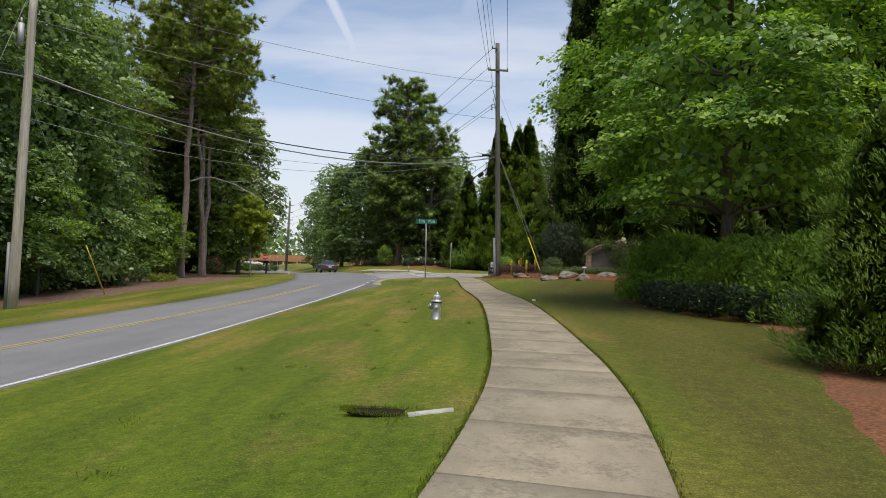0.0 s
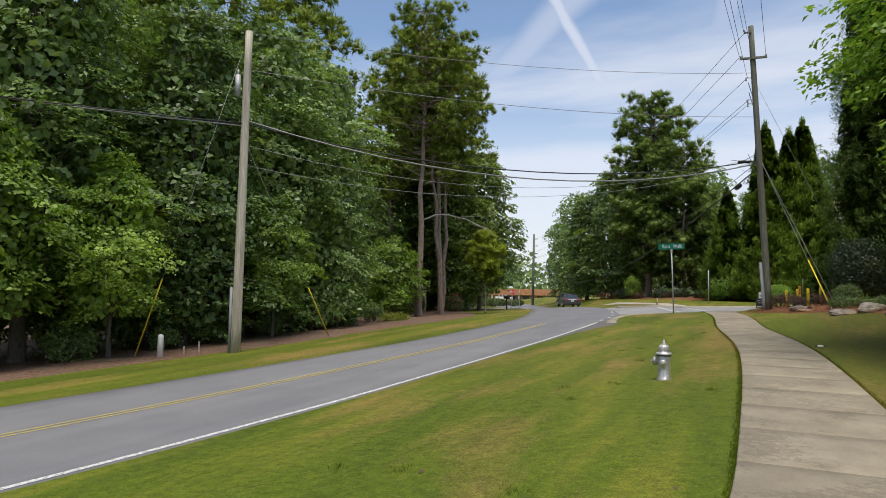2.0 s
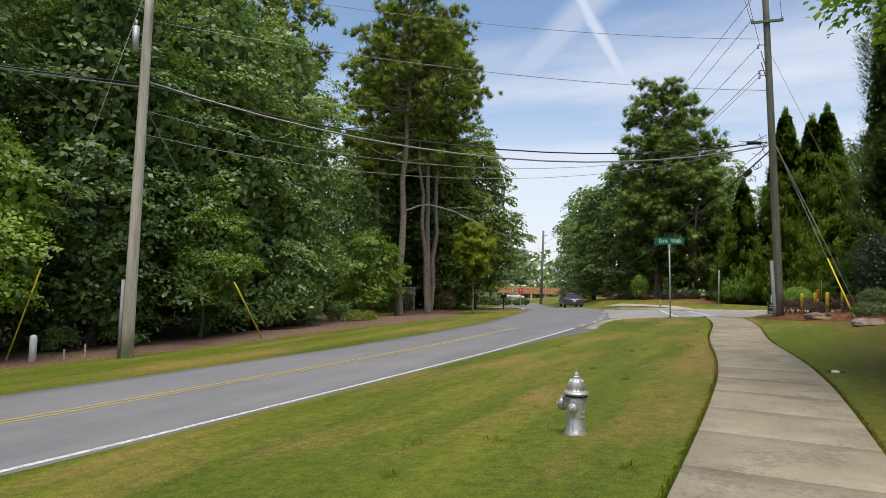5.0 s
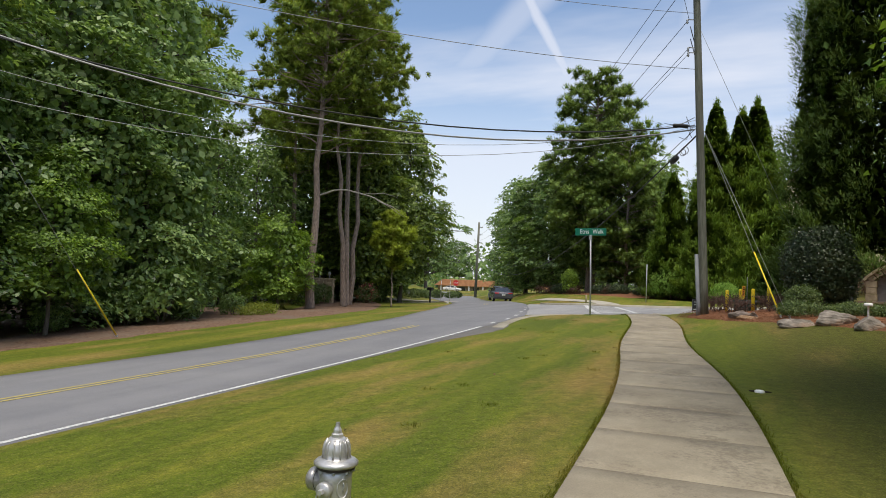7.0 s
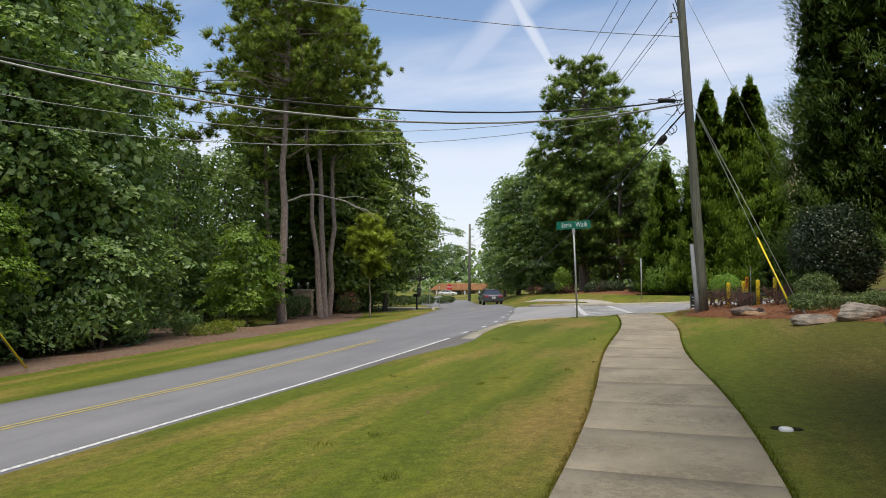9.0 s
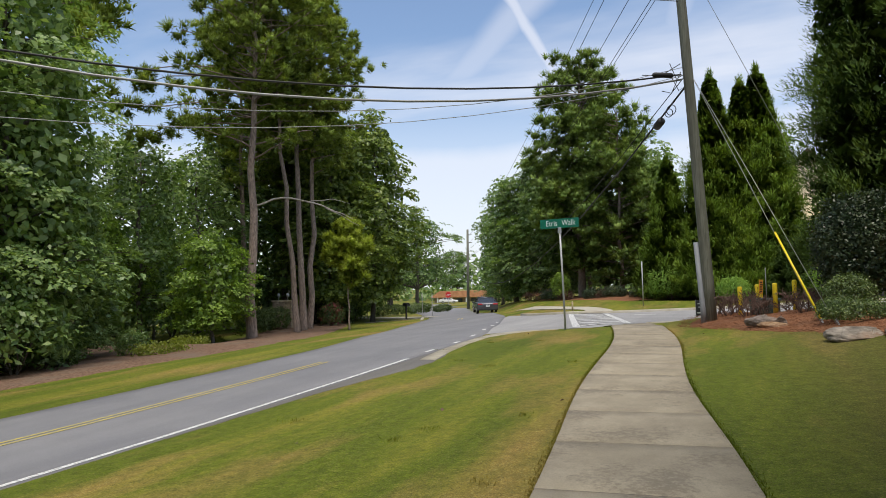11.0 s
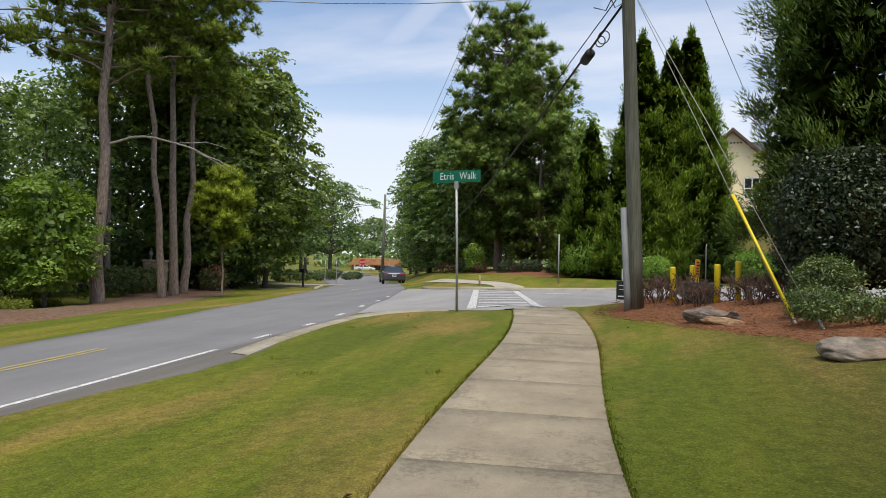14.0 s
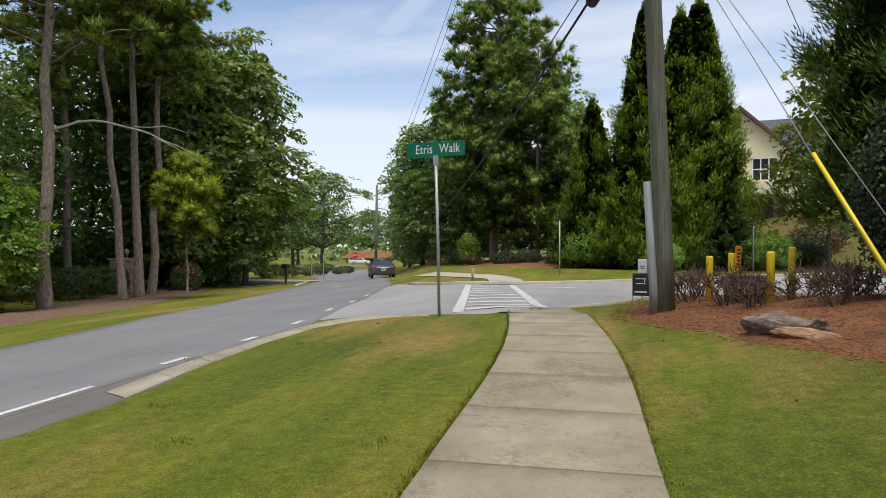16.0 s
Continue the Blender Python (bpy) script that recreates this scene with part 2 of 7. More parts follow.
    col = mix_node(n, l, fm.outputs[0], col, (0.30, 0.26, 0.085))
    thatch = noise_node(n, l, 24, 7, 0.85, v)
    th = ramp_node(n, [(0.36, (1, 1, 1)), (0.46, (0, 0, 0))])
    l.new(thatch.outputs["Fac"], th.inputs[0])
    tm = n.new("ShaderNodeMath")
    tm.operation = "MULTIPLY"
    l.new(th.outputs[0], tm.inputs[0])
    l.new(ff.outputs[0], tm.inputs[1])
    col = mix_node(n, l, tm.outputs[0], col, (0.10, 0.075, 0.022))
    tuft = noise_node(n, l, 7, 5, 0.7, v)
    tr = ramp_node(n, [(0.38, (0.78, 0.8, 0.78)), (0.62, (1.16, 1.15, 1.13))])
    l.new(tuft.outputs["Fac"], tr.inputs[0])
    col = mix_node(n, l, 1.0, col, tr.outputs[0], "MULTIPLY")
    col = mix_node(n, l, 1.0, col, grain.outputs[0], "MULTIPLY")
    if blades:
        geo = n.new("ShaderNodeNewGeometry")
        var = ramp_node(n, [(0.0, (1.05, 1.1, 1.0)), (0.8, (1.3, 1.3, 1.2)), (1.0, (1.6, 1.45, 1.3))])
        l.new(geo.outputs["Random Per Island"], var.inputs[0])
        col = mix_node(n, l, 1.0, col, var.outputs[0], "MULTIPLY")
    l.new(col, b.inputs["Base Color"])
    b.inputs["Roughness"].default_value, b.inputs["Specular IOR Level"].default_value = 0.85, 0.2
    if not blades:
        bump_to(n, l, b, fine.outputs["Fac"], 0.6, 0.03)
    else:
        t = n.new("ShaderNodeBsdfTranslucent")
        l.new(col, t.inputs["Color"])
        mx = n.new("ShaderNodeMixShader")
        mx.inputs[0].default_value = 0.5
        l.new(b.outputs[0], mx.inputs[1])
        l.new(t.outputs[0], mx.inputs[2])
        l.new(mx.outputs[0], n["Material Output"].inputs["Surface"])
    return m


def asphalt_material(name, c1, c2):
    m, n, l, b = material(name)
    v = place_vec(n, l, (1, 1, 1), 0, "World")
    track = place_vec(n, l, (0.9, 0.07, 1), -0.06, "World")
    grit = noise_node(n, l, 90, 3, 0.7, v)
    lanes = noise_node(n, l, 0.9, 4, 0.6, track)
    blot = noise_node(n, l, 0.5, 6, 0.65, v)
    r = ramp_node(n, [(0.3, c1), (0.7, c2)])
    l.new(lanes.outputs["Fac"], r.inputs[0])
    gr = ramp_node(n, [(0.25, (0.72, 0.72, 0.72)), (0.75, (1.25, 1.25, 1.25))])
    l.new(grit.outputs["Fac"], gr.inputs[0])
    br = ramp_node(n, [(0.3, (0.88, 0.88, 0.9)), (0.7, (1.1, 1.09, 1.07))])
    l.new(blot.outputs["Fac"], br.inputs[0])
    col = mix_node(n, l, 1.0, r.outputs[0], gr.outputs[0], "MULTIPLY")
    col = mix_node(n, l, 1.0, col, br.outputs[0], "MULTIPLY")
    l.new(col, b.inputs["Base Color"])
    b.inputs["Roughness"].default_value = 0.82
    bump_to(n, l, b, grit.outputs["Fac"], 0.35, 0.01)
    return m


def concrete_material(name, c1, c2, dirt):
    m, n, l, b = material(name)
    v = place_vec(n, l, (1, 1, 1), 0, "World")
    broom = place_vec(n, l, (1.3, 0.8, 1), 0.05, "World")
    big = noise_node(n, l, 0.8, 6, 0.65, v)
    sweep = noise_node(n, l, 1.6, 5, 0.7, broom)
    fine = noise_node(n, l, 60, 4, 0.7, v)
    info = n.new("ShaderNodeObjectInfo")
    r = ramp_node(n, [(0.3, c1), (0.7, c2)])
    l.new(big.outputs["Fac"], r.inputs[0])
    sw = ramp_node(n, [(0.35, (0, 0, 0)), (0.8, (1, 1, 1))])
    l.new(sweep.outputs["Fac"], sw.inputs[0])
    kk = n.new("ShaderNodeMath")
    kk.operation = "MULTIPLY"
    l.new(sw.outputs[0], kk.inputs[0])
    kk.inputs[1].default_value = 0.55
    col = mix_node(n, l, kk.outputs[0], r.outputs[0], dirt)
    each = ramp_node(n, [(0.0, (0.97, 0.97, 0.97)), (1.0, (1.03, 1.028, 1.025))])
    l.new(info.outputs["Random"], each.inputs[0])
    col = mix_node(n, l, 1.0, col, each.outputs[0], "MULTIPLY")
    fr = ramp_node(n, [(0.3, (0.85, 0.85, 0.85)), (0.7, (1.12, 1.12, 1.12))])
    l.new(fine.outputs["Fac"], fr.inputs[0])
    col = mix_node(n, l, 1.0, col, fr.outputs[0], "MULTIPLY")
    spots = noise_node(n, l, 16, 8, 0.75, v)
    where = noise_node(n, l, 1.3, 3, 0.5, v)
    gate = n.new("ShaderNodeMath")
    gate.operation = "MULTIPLY"
    l.new(spots.outputs["Fac"], gate.inputs[0])
    l.new(where.outputs["Fac"], gate.inputs[1])
    sp = ramp_node(n, [(0.25, (0, 0, 0)), (0.34, (1, 1, 1))])
    l.new(gate.outputs[0], sp.inputs[0])
    k2 = n.new("ShaderNodeMath")
    k2.operation = "MULTIPLY"
    l.new(sp.outputs[0], k2.inputs[0])
    k2.inputs[1].default_value = 0.6
    col = mix_node(n, l, k2.outputs[0], col, dirt)
    l.new(col, b.inputs["Base Color"])
    b.inputs["Roughness"].default_value = 0.88
    bump_to(n, l, b, fine.outputs["Fac"], 0.25, 0.008)
    return m


def paint_line(name, color, worn):
    m, n, l, b = material(name)
    v = place_vec(n, l, (1, 1, 1), 0, "World")
    g = noise_node(n, l, 14, 6, 0.7, v)
    r = ramp_node(n, [(0.40, worn), (0.56, color)])
    l.new(g.outputs["Fac"], r.inputs[0])
    l.new(r.outputs[0], b.inputs["Base Color"])
    b.inputs["Roughness"].default_value = 0.7
    return m


def glass_dark(name, tint):
    m, n, l, b = material(name)
    b.inputs["Base Color"].default_value = (*tint, 1)
    b.inputs["Roughness"].default_value = 0.06
    b.inputs["Specular IOR Level"].default_value = 0.8
    return m


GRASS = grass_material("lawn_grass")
BLADES = grass_material("grass_blades", True)
ASPHALT = asphalt_material("old_asphalt", (0.165, 0.165, 0.175), (0.215, 0.213, 0.222))
ASPHALT_PALE = asphalt_material("pale_asphalt", (0.25, 0.245, 0.245), (0.32, 0.315, 0.31))
CONCRETE = concrete_material("walk_concrete", (0.25, 0.213, 0.152), (0.395, 0.342, 0.25), (0.145, 0.12, 0.086))
KERB = concrete_material("kerb_concrete", (0.38, 0.35, 0.29), (0.5, 0.46, 0.38), (0.28, 0.25, 0.2))
GUTTER = concrete_material("gutter_concrete", (0.30, 0.27, 0.21), (0.46, 0.42, 0.33), (0.17, 0.15, 0.11))
SHOULDER = asphalt_material("dirty_shoulder_asphalt", (0.105, 0.098, 0.09), (0.19, 0.18, 0.165))
STRAW = surface("pine_straw", (0.115, 0.050, 0.026), (0.32, 0.150, 0.080), 22, 0.95, 0, 0.9, (1, 1, 1), (0.175, 0.095, 0.057), 1.2, "World", 0.05, 0.1)
DIRT = surface("woodland_litter", (0.10, 0.06, 0.04), (0.24, 0.155, 0.11), 9, 0.95, 0, 0.8, (1, 1, 1), (0.17, 0.13, 0.10), 0.6, "World", 0.05, 0.1)
WHITE_LINE = paint_line("white_road_paint", (0.68, 0.68, 0.66), (0.34, 0.34, 0.34))
FADED_LINE = paint_line("faded_white_paint", (0.66, 0.66, 0.64), (0.36, 0.36, 0.36))
YELLOW_LINE = paint_line("yellow_road_paint", (0.50, 0.40, 0.09), (0.27, 0.25, 0.17))
POLE_GREY = surface("weathered_pine_pole", (0.33, 0.30, 0.24), (0.58, 0.53, 0.44), 5, 0.9, 0, 0.6, (6, 6, 0.35), (0.22, 0.19, 0.15), 0.7)
POLE_DARK = surface("dark_treated_pole", (0.100, 0.102, 0.078), (0.205, 0.208, 0.165), 5, 0.9, 0, 0.6, (6, 6, 0.35), (0.09, 0.085, 0.065), 0.7)
BARK_PINE = surface("pine_bark", (0.14, 0.105, 0.085), (0.42, 0.32, 0.26), 5, 0.95, 0, 1.0, (3, 3, 0.8), (0.17, 0.14, 0.125), 0.5, "Object", 0.05)
BARK = surface("grey_bark", (0.065, 0.055, 0.045), (0.17, 0.145, 0.12), 6, 0.95, 0, 0.8, (3, 3, 0.7), (0.11, 0.10, 0.085), 0.8, "Object", 0.03)
# earth made near black: the shade inside hollows is put into the colour
HOLLOW_SHADE = surface("hollow_shade_earth", (0.010, 0.009, 0.006), (0.035, 0.028, 0.018), 18, 0.95, 0, 0.8, spec=0.1)
PIPE_PALE = surface("weathered_pale_pipe", (0.34, 0.35, 0.32), (0.5, 0.5, 0.46), 9, 0.6, 0, 0.1)
JOINT_DIRT = surface("joint_dirt", (0.12, 0.10, 0.075), (0.20, 0.17, 0.13), 30, 0.95, 0, 0.3)
BARE_LIMB = surface("bleached_limb", (0.30, 0.26, 0.22), (0.5, 0.46, 0.40), 8, 0.9, 0, 0.4)
TWIG = surface("dark_twigs", (0.060, 0.036, 0.028), (0.17, 0.105, 0.080), 9, 0.9, 0, 0.3)
LEAF_WOOD = leaf_material("woodland_leaves", (0.034, 0.063, 0.019), (0.155, 0.250, 0.075), (0.36, 0.47, 0.17))
LEAF_CORNER = leaf_material("olive_tree_leaves", (0.040, 0.065, 0.014), (0.170, 0.245, 0.052), (0.40, 0.47, 0.11))
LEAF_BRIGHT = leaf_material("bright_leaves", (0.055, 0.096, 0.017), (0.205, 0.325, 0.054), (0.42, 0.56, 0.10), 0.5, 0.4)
LEAF_MAPLE = leaf_material("maple_leaves", (0.026, 0.058, 0.012), (0.145, 0.280, 0.048), (0.44, 0.60, 0.11), 0.42, 0.40)
LEAF_YELLOW = leaf_material("yellowing_leaves", (0.11, 0.16, 0.02), (0.20, 0.25, 0.035), (0.30, 0.32, 0.06), 0.5, 0.45)
LEAF_DARK = leaf_material("holly_leaves", (0.016, 0.032, 0.014), (0.032, 0.055, 0.024), (0.081, 0.102, 0.049), 0.32, 0.1, 0.35)
LEAF_HEDGE = leaf_material("hedge_leaves", (0.029, 0.050, 0.015), (0.096, 0.150, 0.043), (0.22, 0.28, 0.09), 0.5, 0.25)
NEEDLE = leaf_material("pine_needles", (0.065, 0.100, 0.022), (0.270, 0.360, 0.076), (0.50, 0.57, 0.13), 0.65, 0.35, 0.1, 0.3)
# lighter copy of the pine needles, with sunlight put into the colour
NEEDLE_SUNLIT = leaf_material("sunlit_pine_needles", (0.24, 0.31, 0.045), (0.46, 0.55, 0.09), (0.66, 0.72, 0.16), 0.65, 0.4, 0.1, 0.3)
NEEDLE_DEEP = leaf_material("deep_pine_needles", (0.045, 0.078, 0.022), (0.190, 0.285, 0.076), (0.36, 0.46, 0.12), 0.65, 0.3, 0.1, 0.3)
NEEDLE_DARK = leaf_material("conifer_sprays", (0.040, 0.078, 0.024), (0.140, 0.230, 0.064), (0.26, 0.36, 0.09), 0.7, 0.2, 0.06, 0.25)
NEEDLE_GREEN = leaf_material("cedar_sprays", (0.042, 0.090, 0.014), (0.165, 0.270, 0.043), (0.34, 0.46, 0.08), 0.7, 0.2, 0.06, 0.25)
NEEDLE_SOFT = leaf_material("juniper_sprays", (0.050, 0.105, 0.022), (0.200, 0.350, 0.072), (0.40, 0.55, 0.13), 0.65, 0.3, 0.15, 0.35)
LEAF_RED = leaf_material("red_blossom", (0.16, 0.03, 0.04), (0.32, 0.06, 0.08), (0.45, 0.12, 0.14), 0.6, 0.2)
BARBERRY = leaf_material("barberry_leaves", (0.05, 0.025, 0.02), (0.10, 0.05, 0.035), (0.17, 0.10, 0.06), 0.6, 0.2)
ROCK = surface("grey_boulder", (0.105, 0.088, 0.072), (0.37, 0.325, 0.275), 4, 0.95, 0, 1.0, (1, 1, 1.8), (0.26, 0.165, 0.105), 1.2, "Object", 0.05)
ROCK_BROWN = surface("brown_weathered_boulder", (0.085, 0.066, 0.055), (0.30, 0.245, 0.21), 6, 0.95, 0, 1.0, (1, 1, 2.2), (0.22, 0.13, 0.08), 1.6, "Object", 0.05, 0.2)
ROCK_TAN = surface("rust_tan_rock", (0.26, 0.15, 0.085), (0.52, 0.36, 0.22), 6, 0.95, 0, 0.8, (1, 1, 2), (0.20, 0.12, 0.08), 2.0, "Object", 0.04, 0.2)
STEEL = surface("galvanised_steel", (0.34, 0.35, 0.36), (0.48, 0.49, 0.50), 30, 0.6, 0.45, 0.1)
GREY_PVC = surface("grey_conduit", (0.19, 0.20, 0.215), (0.27, 0.28, 0.295), 6, 0.6, 0, 0.1, (2, 2, 0.4))
CABLE_BLACK = surface("black_cable", (0.012, 0.012, 0.013), (0.03, 0.03, 0.03), 40, 0.6, 0, 0.1)
CABLE_GREY = surface("grey_cable", (0.22, 0.22, 0.21), (0.36, 0.36, 0.35), 40, 0.5, 0.3, 0.1)
SAFETY_YELLOW = surface("safety_yellow", (0.76, 0.56, 0.015), (0.85, 0.65, 0.02), 5, 0.5, 0, 0.15, (1, 1, 1), (0.42, 0.30, 0.05), 1.8)
ORANGE = surface("orange_plastic", (0.70, 0.26, 0.03), (0.78, 0.34, 0.05), 8, 0.5, 0, 0.05)
SILVER = surface("silver_hydrant_paint", (0.48, 0.47, 0.46), (0.63, 0.62, 0.61), 14, 0.36, 0.55, 0.3, (1, 1, 1), (0.24, 0.22, 0.20), 5.0)
RUST = surface("dark_gasket", (0.03, 0.027, 0.025), (0.08, 0.06, 0.05), 20, 0.8, 0.2, 0.3)
SIGN_GREEN = surface("reflective_green", (0.0, 0.13, 0.075), (0.0, 0.17, 0.10), 6, 0.4, 0, 0.03)
SIGN_WHITE = surface("reflective_white", (0.72, 0.74, 0.74), (0.82, 0.84, 0.84), 20, 0.45, 0, 0.03)
WHITE_PAINT = surface("white_paint", (0.68, 0.68, 0.66), (0.8, 0.8, 0.78), 6, 0.6, 0, 0.1)
STOP_RED = surface("stop_sign_red", (0.5, 0.02, 0.02), (0.6, 0.03, 0.03), 10, 0.4, 0, 0.03)
BLACK = surface("black_paint", (0.012, 0.012, 0.013), (0.028, 0.028, 0.03), 12, 0.5, 0, 0.1)
CABINET_GREEN = surface("utility_cabinet_green", (0.022, 0.052, 0.04), (0.042, 0.082, 0.064), 6, 0.55, 0.1, 0.1)
ROOF_ORANGE = surface("terracotta_roof", (0.42, 0.19, 0.09), (0.58, 0.28, 0.14), 1.5, 0.8, 0, 0.3)
ROOF_GREY = surface("grey_shingle_roof", (0.17, 0.17, 0.175), (0.27, 0.27, 0.28), 6, 0.9, 0, 0.5)
STUCCO = surface("cream_stucco", (0.80, 0.70, 0.46), (0.87, 0.78, 0.54), 9, 0.9, 0, 0.3)
TRIM_BROWN = surface("brown_timber_trim", (0.09, 0.05, 0.035), (0.16, 0.09, 0.06), 9, 0.7, 0, 0.3, (1, 1, 3))
BRICK_TAN = surface("tan_stone_wall", (0.30, 0.22, 0.14), (0.46, 0.36, 0.25), 7, 0.9, 0, 0.5)
STONE_LIGHT = surface("pale_fieldstone", (0.36, 0.27, 0.17), (0.62, 0.50, 0.34), 5, 0.9, 0, 0.5)
PANEL_GREY = surface("grey_stone_panel", (0.20, 0.18, 0.175), (0.30, 0.275, 0.265), 8, 0.8, 0, 0.1)
GLASS = glass_dark("window_glass", (0.03, 0.035, 0.04))
CAR_GREY = surface("dark_grey_car_paint", (0.10, 0.10, 0.115), (0.12, 0.12, 0.135), 60, 0.22, 0.5, 0.0)
CAR_WHITE = surface("white_car_paint", (0.7, 0.7, 0.7), (0.76, 0.76, 0.76), 60, 0.25, 0.0, 0.0)
RUBBER = surface("tyre_rubber", (0.012, 0.012, 0.012), (0.026, 0.026, 0.026), 30, 0.85, 0, 0.2)
ALLOY = surface("alloy_rim", (0.5, 0.5, 0.52), (0.6, 0.6, 0.62), 30, 0.3, 0.9, 0.05)
LAMP_RED = surface("tail_lamp_red", (0.4, 0.01, 0.012), (0.5, 0.02, 0.02), 30, 0.2, 0, 0.0)

# ---- building helpers ----


def part(name, bm, mat, parent=None, label="", shade=False):
    """Links a bmesh as one mesh object under a thing or a part."""
    me = bpy.data.meshes.new(name)
    bmesh.ops.recalc_face_normals(bm, faces=bm.faces)
    bm.to_mesh(me)
    bm.free()
    me.materials.append(mat)
    if shade:
        me.shade_smooth()
    ob = new(name, me)
    if parent is not None:
        ob.parent = parent
    return tagged(ob, label)


def thing(name, label, category, x=0, y=0, z=None, rz=0, group="", kind="", lean=(0, 0)):
    ob = new(name)
    ob.matrix_world = pose(x, y, ground_z(x, y) if z is None else z, lean[0], lean[1], rz)
    return tagged(ob, label, category, group, kind)


def box(bm, c, s, m=None, bevel=0.0):
    mat4 = Matrix.Translation(c) @ Matrix.Diagonal((*s, 1))
    r = bmesh.ops.create_cube(bm, size=1, matrix=(m or Matrix()) @ mat4)
    if bevel:
        es = list({e for v in r["verts"] for e in v.link_edges})
        bmesh.ops.bevel(bm, geom=es, offset=bevel, segments=2, affect="EDGES", profile=0.6)


def tube(bm, pts, radii, seg=8, cap=True):
    """A round bar along a run of points."""
    pts = [Vector(p) for p in pts]
    rings = []
    side = None
    for i, p in enumerate(pts):
        d = (pts[min(i + 1, len(pts) - 1)] - pts[max(i - 1, 0)]).normalized()
        if side is None:
            side = d.orthogonal().normalized()
        side = (side - d * side.dot(d)).normalized()
        other = d.cross(side)
        r = radii[i] if isinstance(radii, (list, tuple)) else radii
        rings.append([bm.verts.new(p + (side * math.cos(a) + other * math.sin(a)) * r) for a in (2 * math.pi * k / seg for k in range(seg))])
    for a, b in zip(rings, rings[1:]):
        for k in range(seg):
            bm.faces.new((a[k], a[(k + 1) % seg], b[(k + 1) % seg], b[k]))
    if cap:
        bm.faces.new(rings[0][::-1])
        bm.faces.new(rings[-1])


def lathe(bm, profile, seg=24, m=None):
    """A turned shape from (radius, height) pairs."""
    m = m or Matrix()
    rings = [[bm.verts.new(m @ Vector((r * math.cos(2 * math.pi * k / seg), r * math.sin(2 * math.pi * k / seg), h))) for k in range(seg)] for r, h in profile]
    for a, b in zip(rings, rings[1:]):
        for k in range(seg):
            bm.faces.new((a[k], a[(k + 1) % seg], b[(k + 1) % seg], b[k]))
    bm.faces.new(rings[0][::-1])
    bm.faces.new(rings[-1])


def prism(bm, outline, y0, y1):
    """An outline in x, z pushed from y0 to y1."""
    a = [bm.verts.new((x, y0, z)) for x, z in outline]
    b = [bm.verts.new((x, y1, z)) for x, z in outline]
    n = len(a)
    for i in range(n):
        bm.faces.new((a[i], a[(i + 1) % n], b[(i + 1) % n], b[i]))
    bm.faces.new(a[::-1])
    bm.faces.new(b)


def raw_mesh(name, verts, faces, mat):
    """A mesh from whole arrays: verts (n, 3), faces (m, k) with k corners each."""
    me = bpy.data.meshes.new(name)
    verts, faces = np.asarray(verts, np.float32), np.asarray(faces, np.int32)
    k = faces.shape[1]
    me.vertices.add(len(verts))
    me.vertices.foreach_set("co", verts.ravel())
    me.loops.add(faces.size)
    me.loops.foreach_set("vertex_index", faces.ravel())
    me.polygons.add(len(faces))
    me.polygons.foreach_set("loop_start", np.arange(0, faces.size, k, dtype=np.int32))
    me.update(calc_edges=True)
    me.validate()
    me.materials.append(mat)
    return me


def sheet(xs, ys, zs):
    """Verts and quads of a grid of points given as (rows, columns) arrays."""
    rows, cols = xs.shape
    i = np.arange(rows * cols).reshape(rows, cols)
    f = np.stack([i[:-1, :-1], i[:-1, 1:], i[1:, 1:], i[1:, :-1]], -1).reshape(-1, 4)
    return np.stack([xs, ys, zs], -1).reshape(-1, 3), f


def strip(name, ys, x_left, x_right, lift, mat, across=8, drop=0.12):
    """A band of paving laid on the land between two edges that run with y, with edges turned down."""
    ys = np.asarray(ys, float)
    a, b = np.asarray(x_left, float), np.asarray(x_right, float)
    u = np.linspace(0, 1, across + 1)
    xs = a[:, None] + (b - a)[:, None] * u
    yy = np.repeat(ys[:, None], across + 1, 1)
    zz = terrain(xs, yy) + lift
    xs, yy = np.hstack([xs[:, :1], xs, xs[:, -1:]]), np.hstack([yy[:, :1], yy, yy[:, -1:]])
    zz = np.hstack([zz[:, :1] - drop, zz, zz[:, -1:] - drop])
    v, f = sheet(xs, yy, zz)
    return raw_mesh(name, v, f, mat)


def ribbon(pts, width, lift):
    """Verts and quads of a painted line along a run of plan points."""
    p = np.asarray(pts, float)
    d = np.gradient(p, axis=0)
    d /= np.linalg.norm(d, axis=1)[:, None]
    n = np.stack([-d[:, 1], d[:, 0]], 1)
    a, b = p - n * width / 2, p + n * width / 2
    xs, ys = np.stack([a[:, 0], b[:, 0]], 1), np.stack([a[:, 1], b[:, 1]], 1)
    return sheet(xs, ys, terrain(xs, ys) + lift)


# ---- ground, roads, walk ----
rng0 = np.random.default_rng(3)
LEFT_Y = [-60, -30, 0, 10, 15, 22, 30, 36, 41.3, 51, 63, 73.5, 84, 99, 121, 165]
LEFT_X = [-36, -23, -14.6, -12.7, -11.7, -10.8, -10.2, -10.1, -11.0, -14.0, -17.7, -22.5, -28, -36.5, -50, -78]
RIGHT_Y = [-60, -30, 0, 9, 14, 20, 31, 36, 39, 41, 42.5, 44, 46, 57.2, 63.8, 72.6, 83.6, 99, 121, 165]
RIGHT_X = [-29, -16.6, -7.2, -5.68, -5.2, -5.02, -4.88, -4.95, -5.1, -5.3, -5.8, -6.2, -6.6, -9.9, -12.6, -16, -20.4, -27, -36, -55]


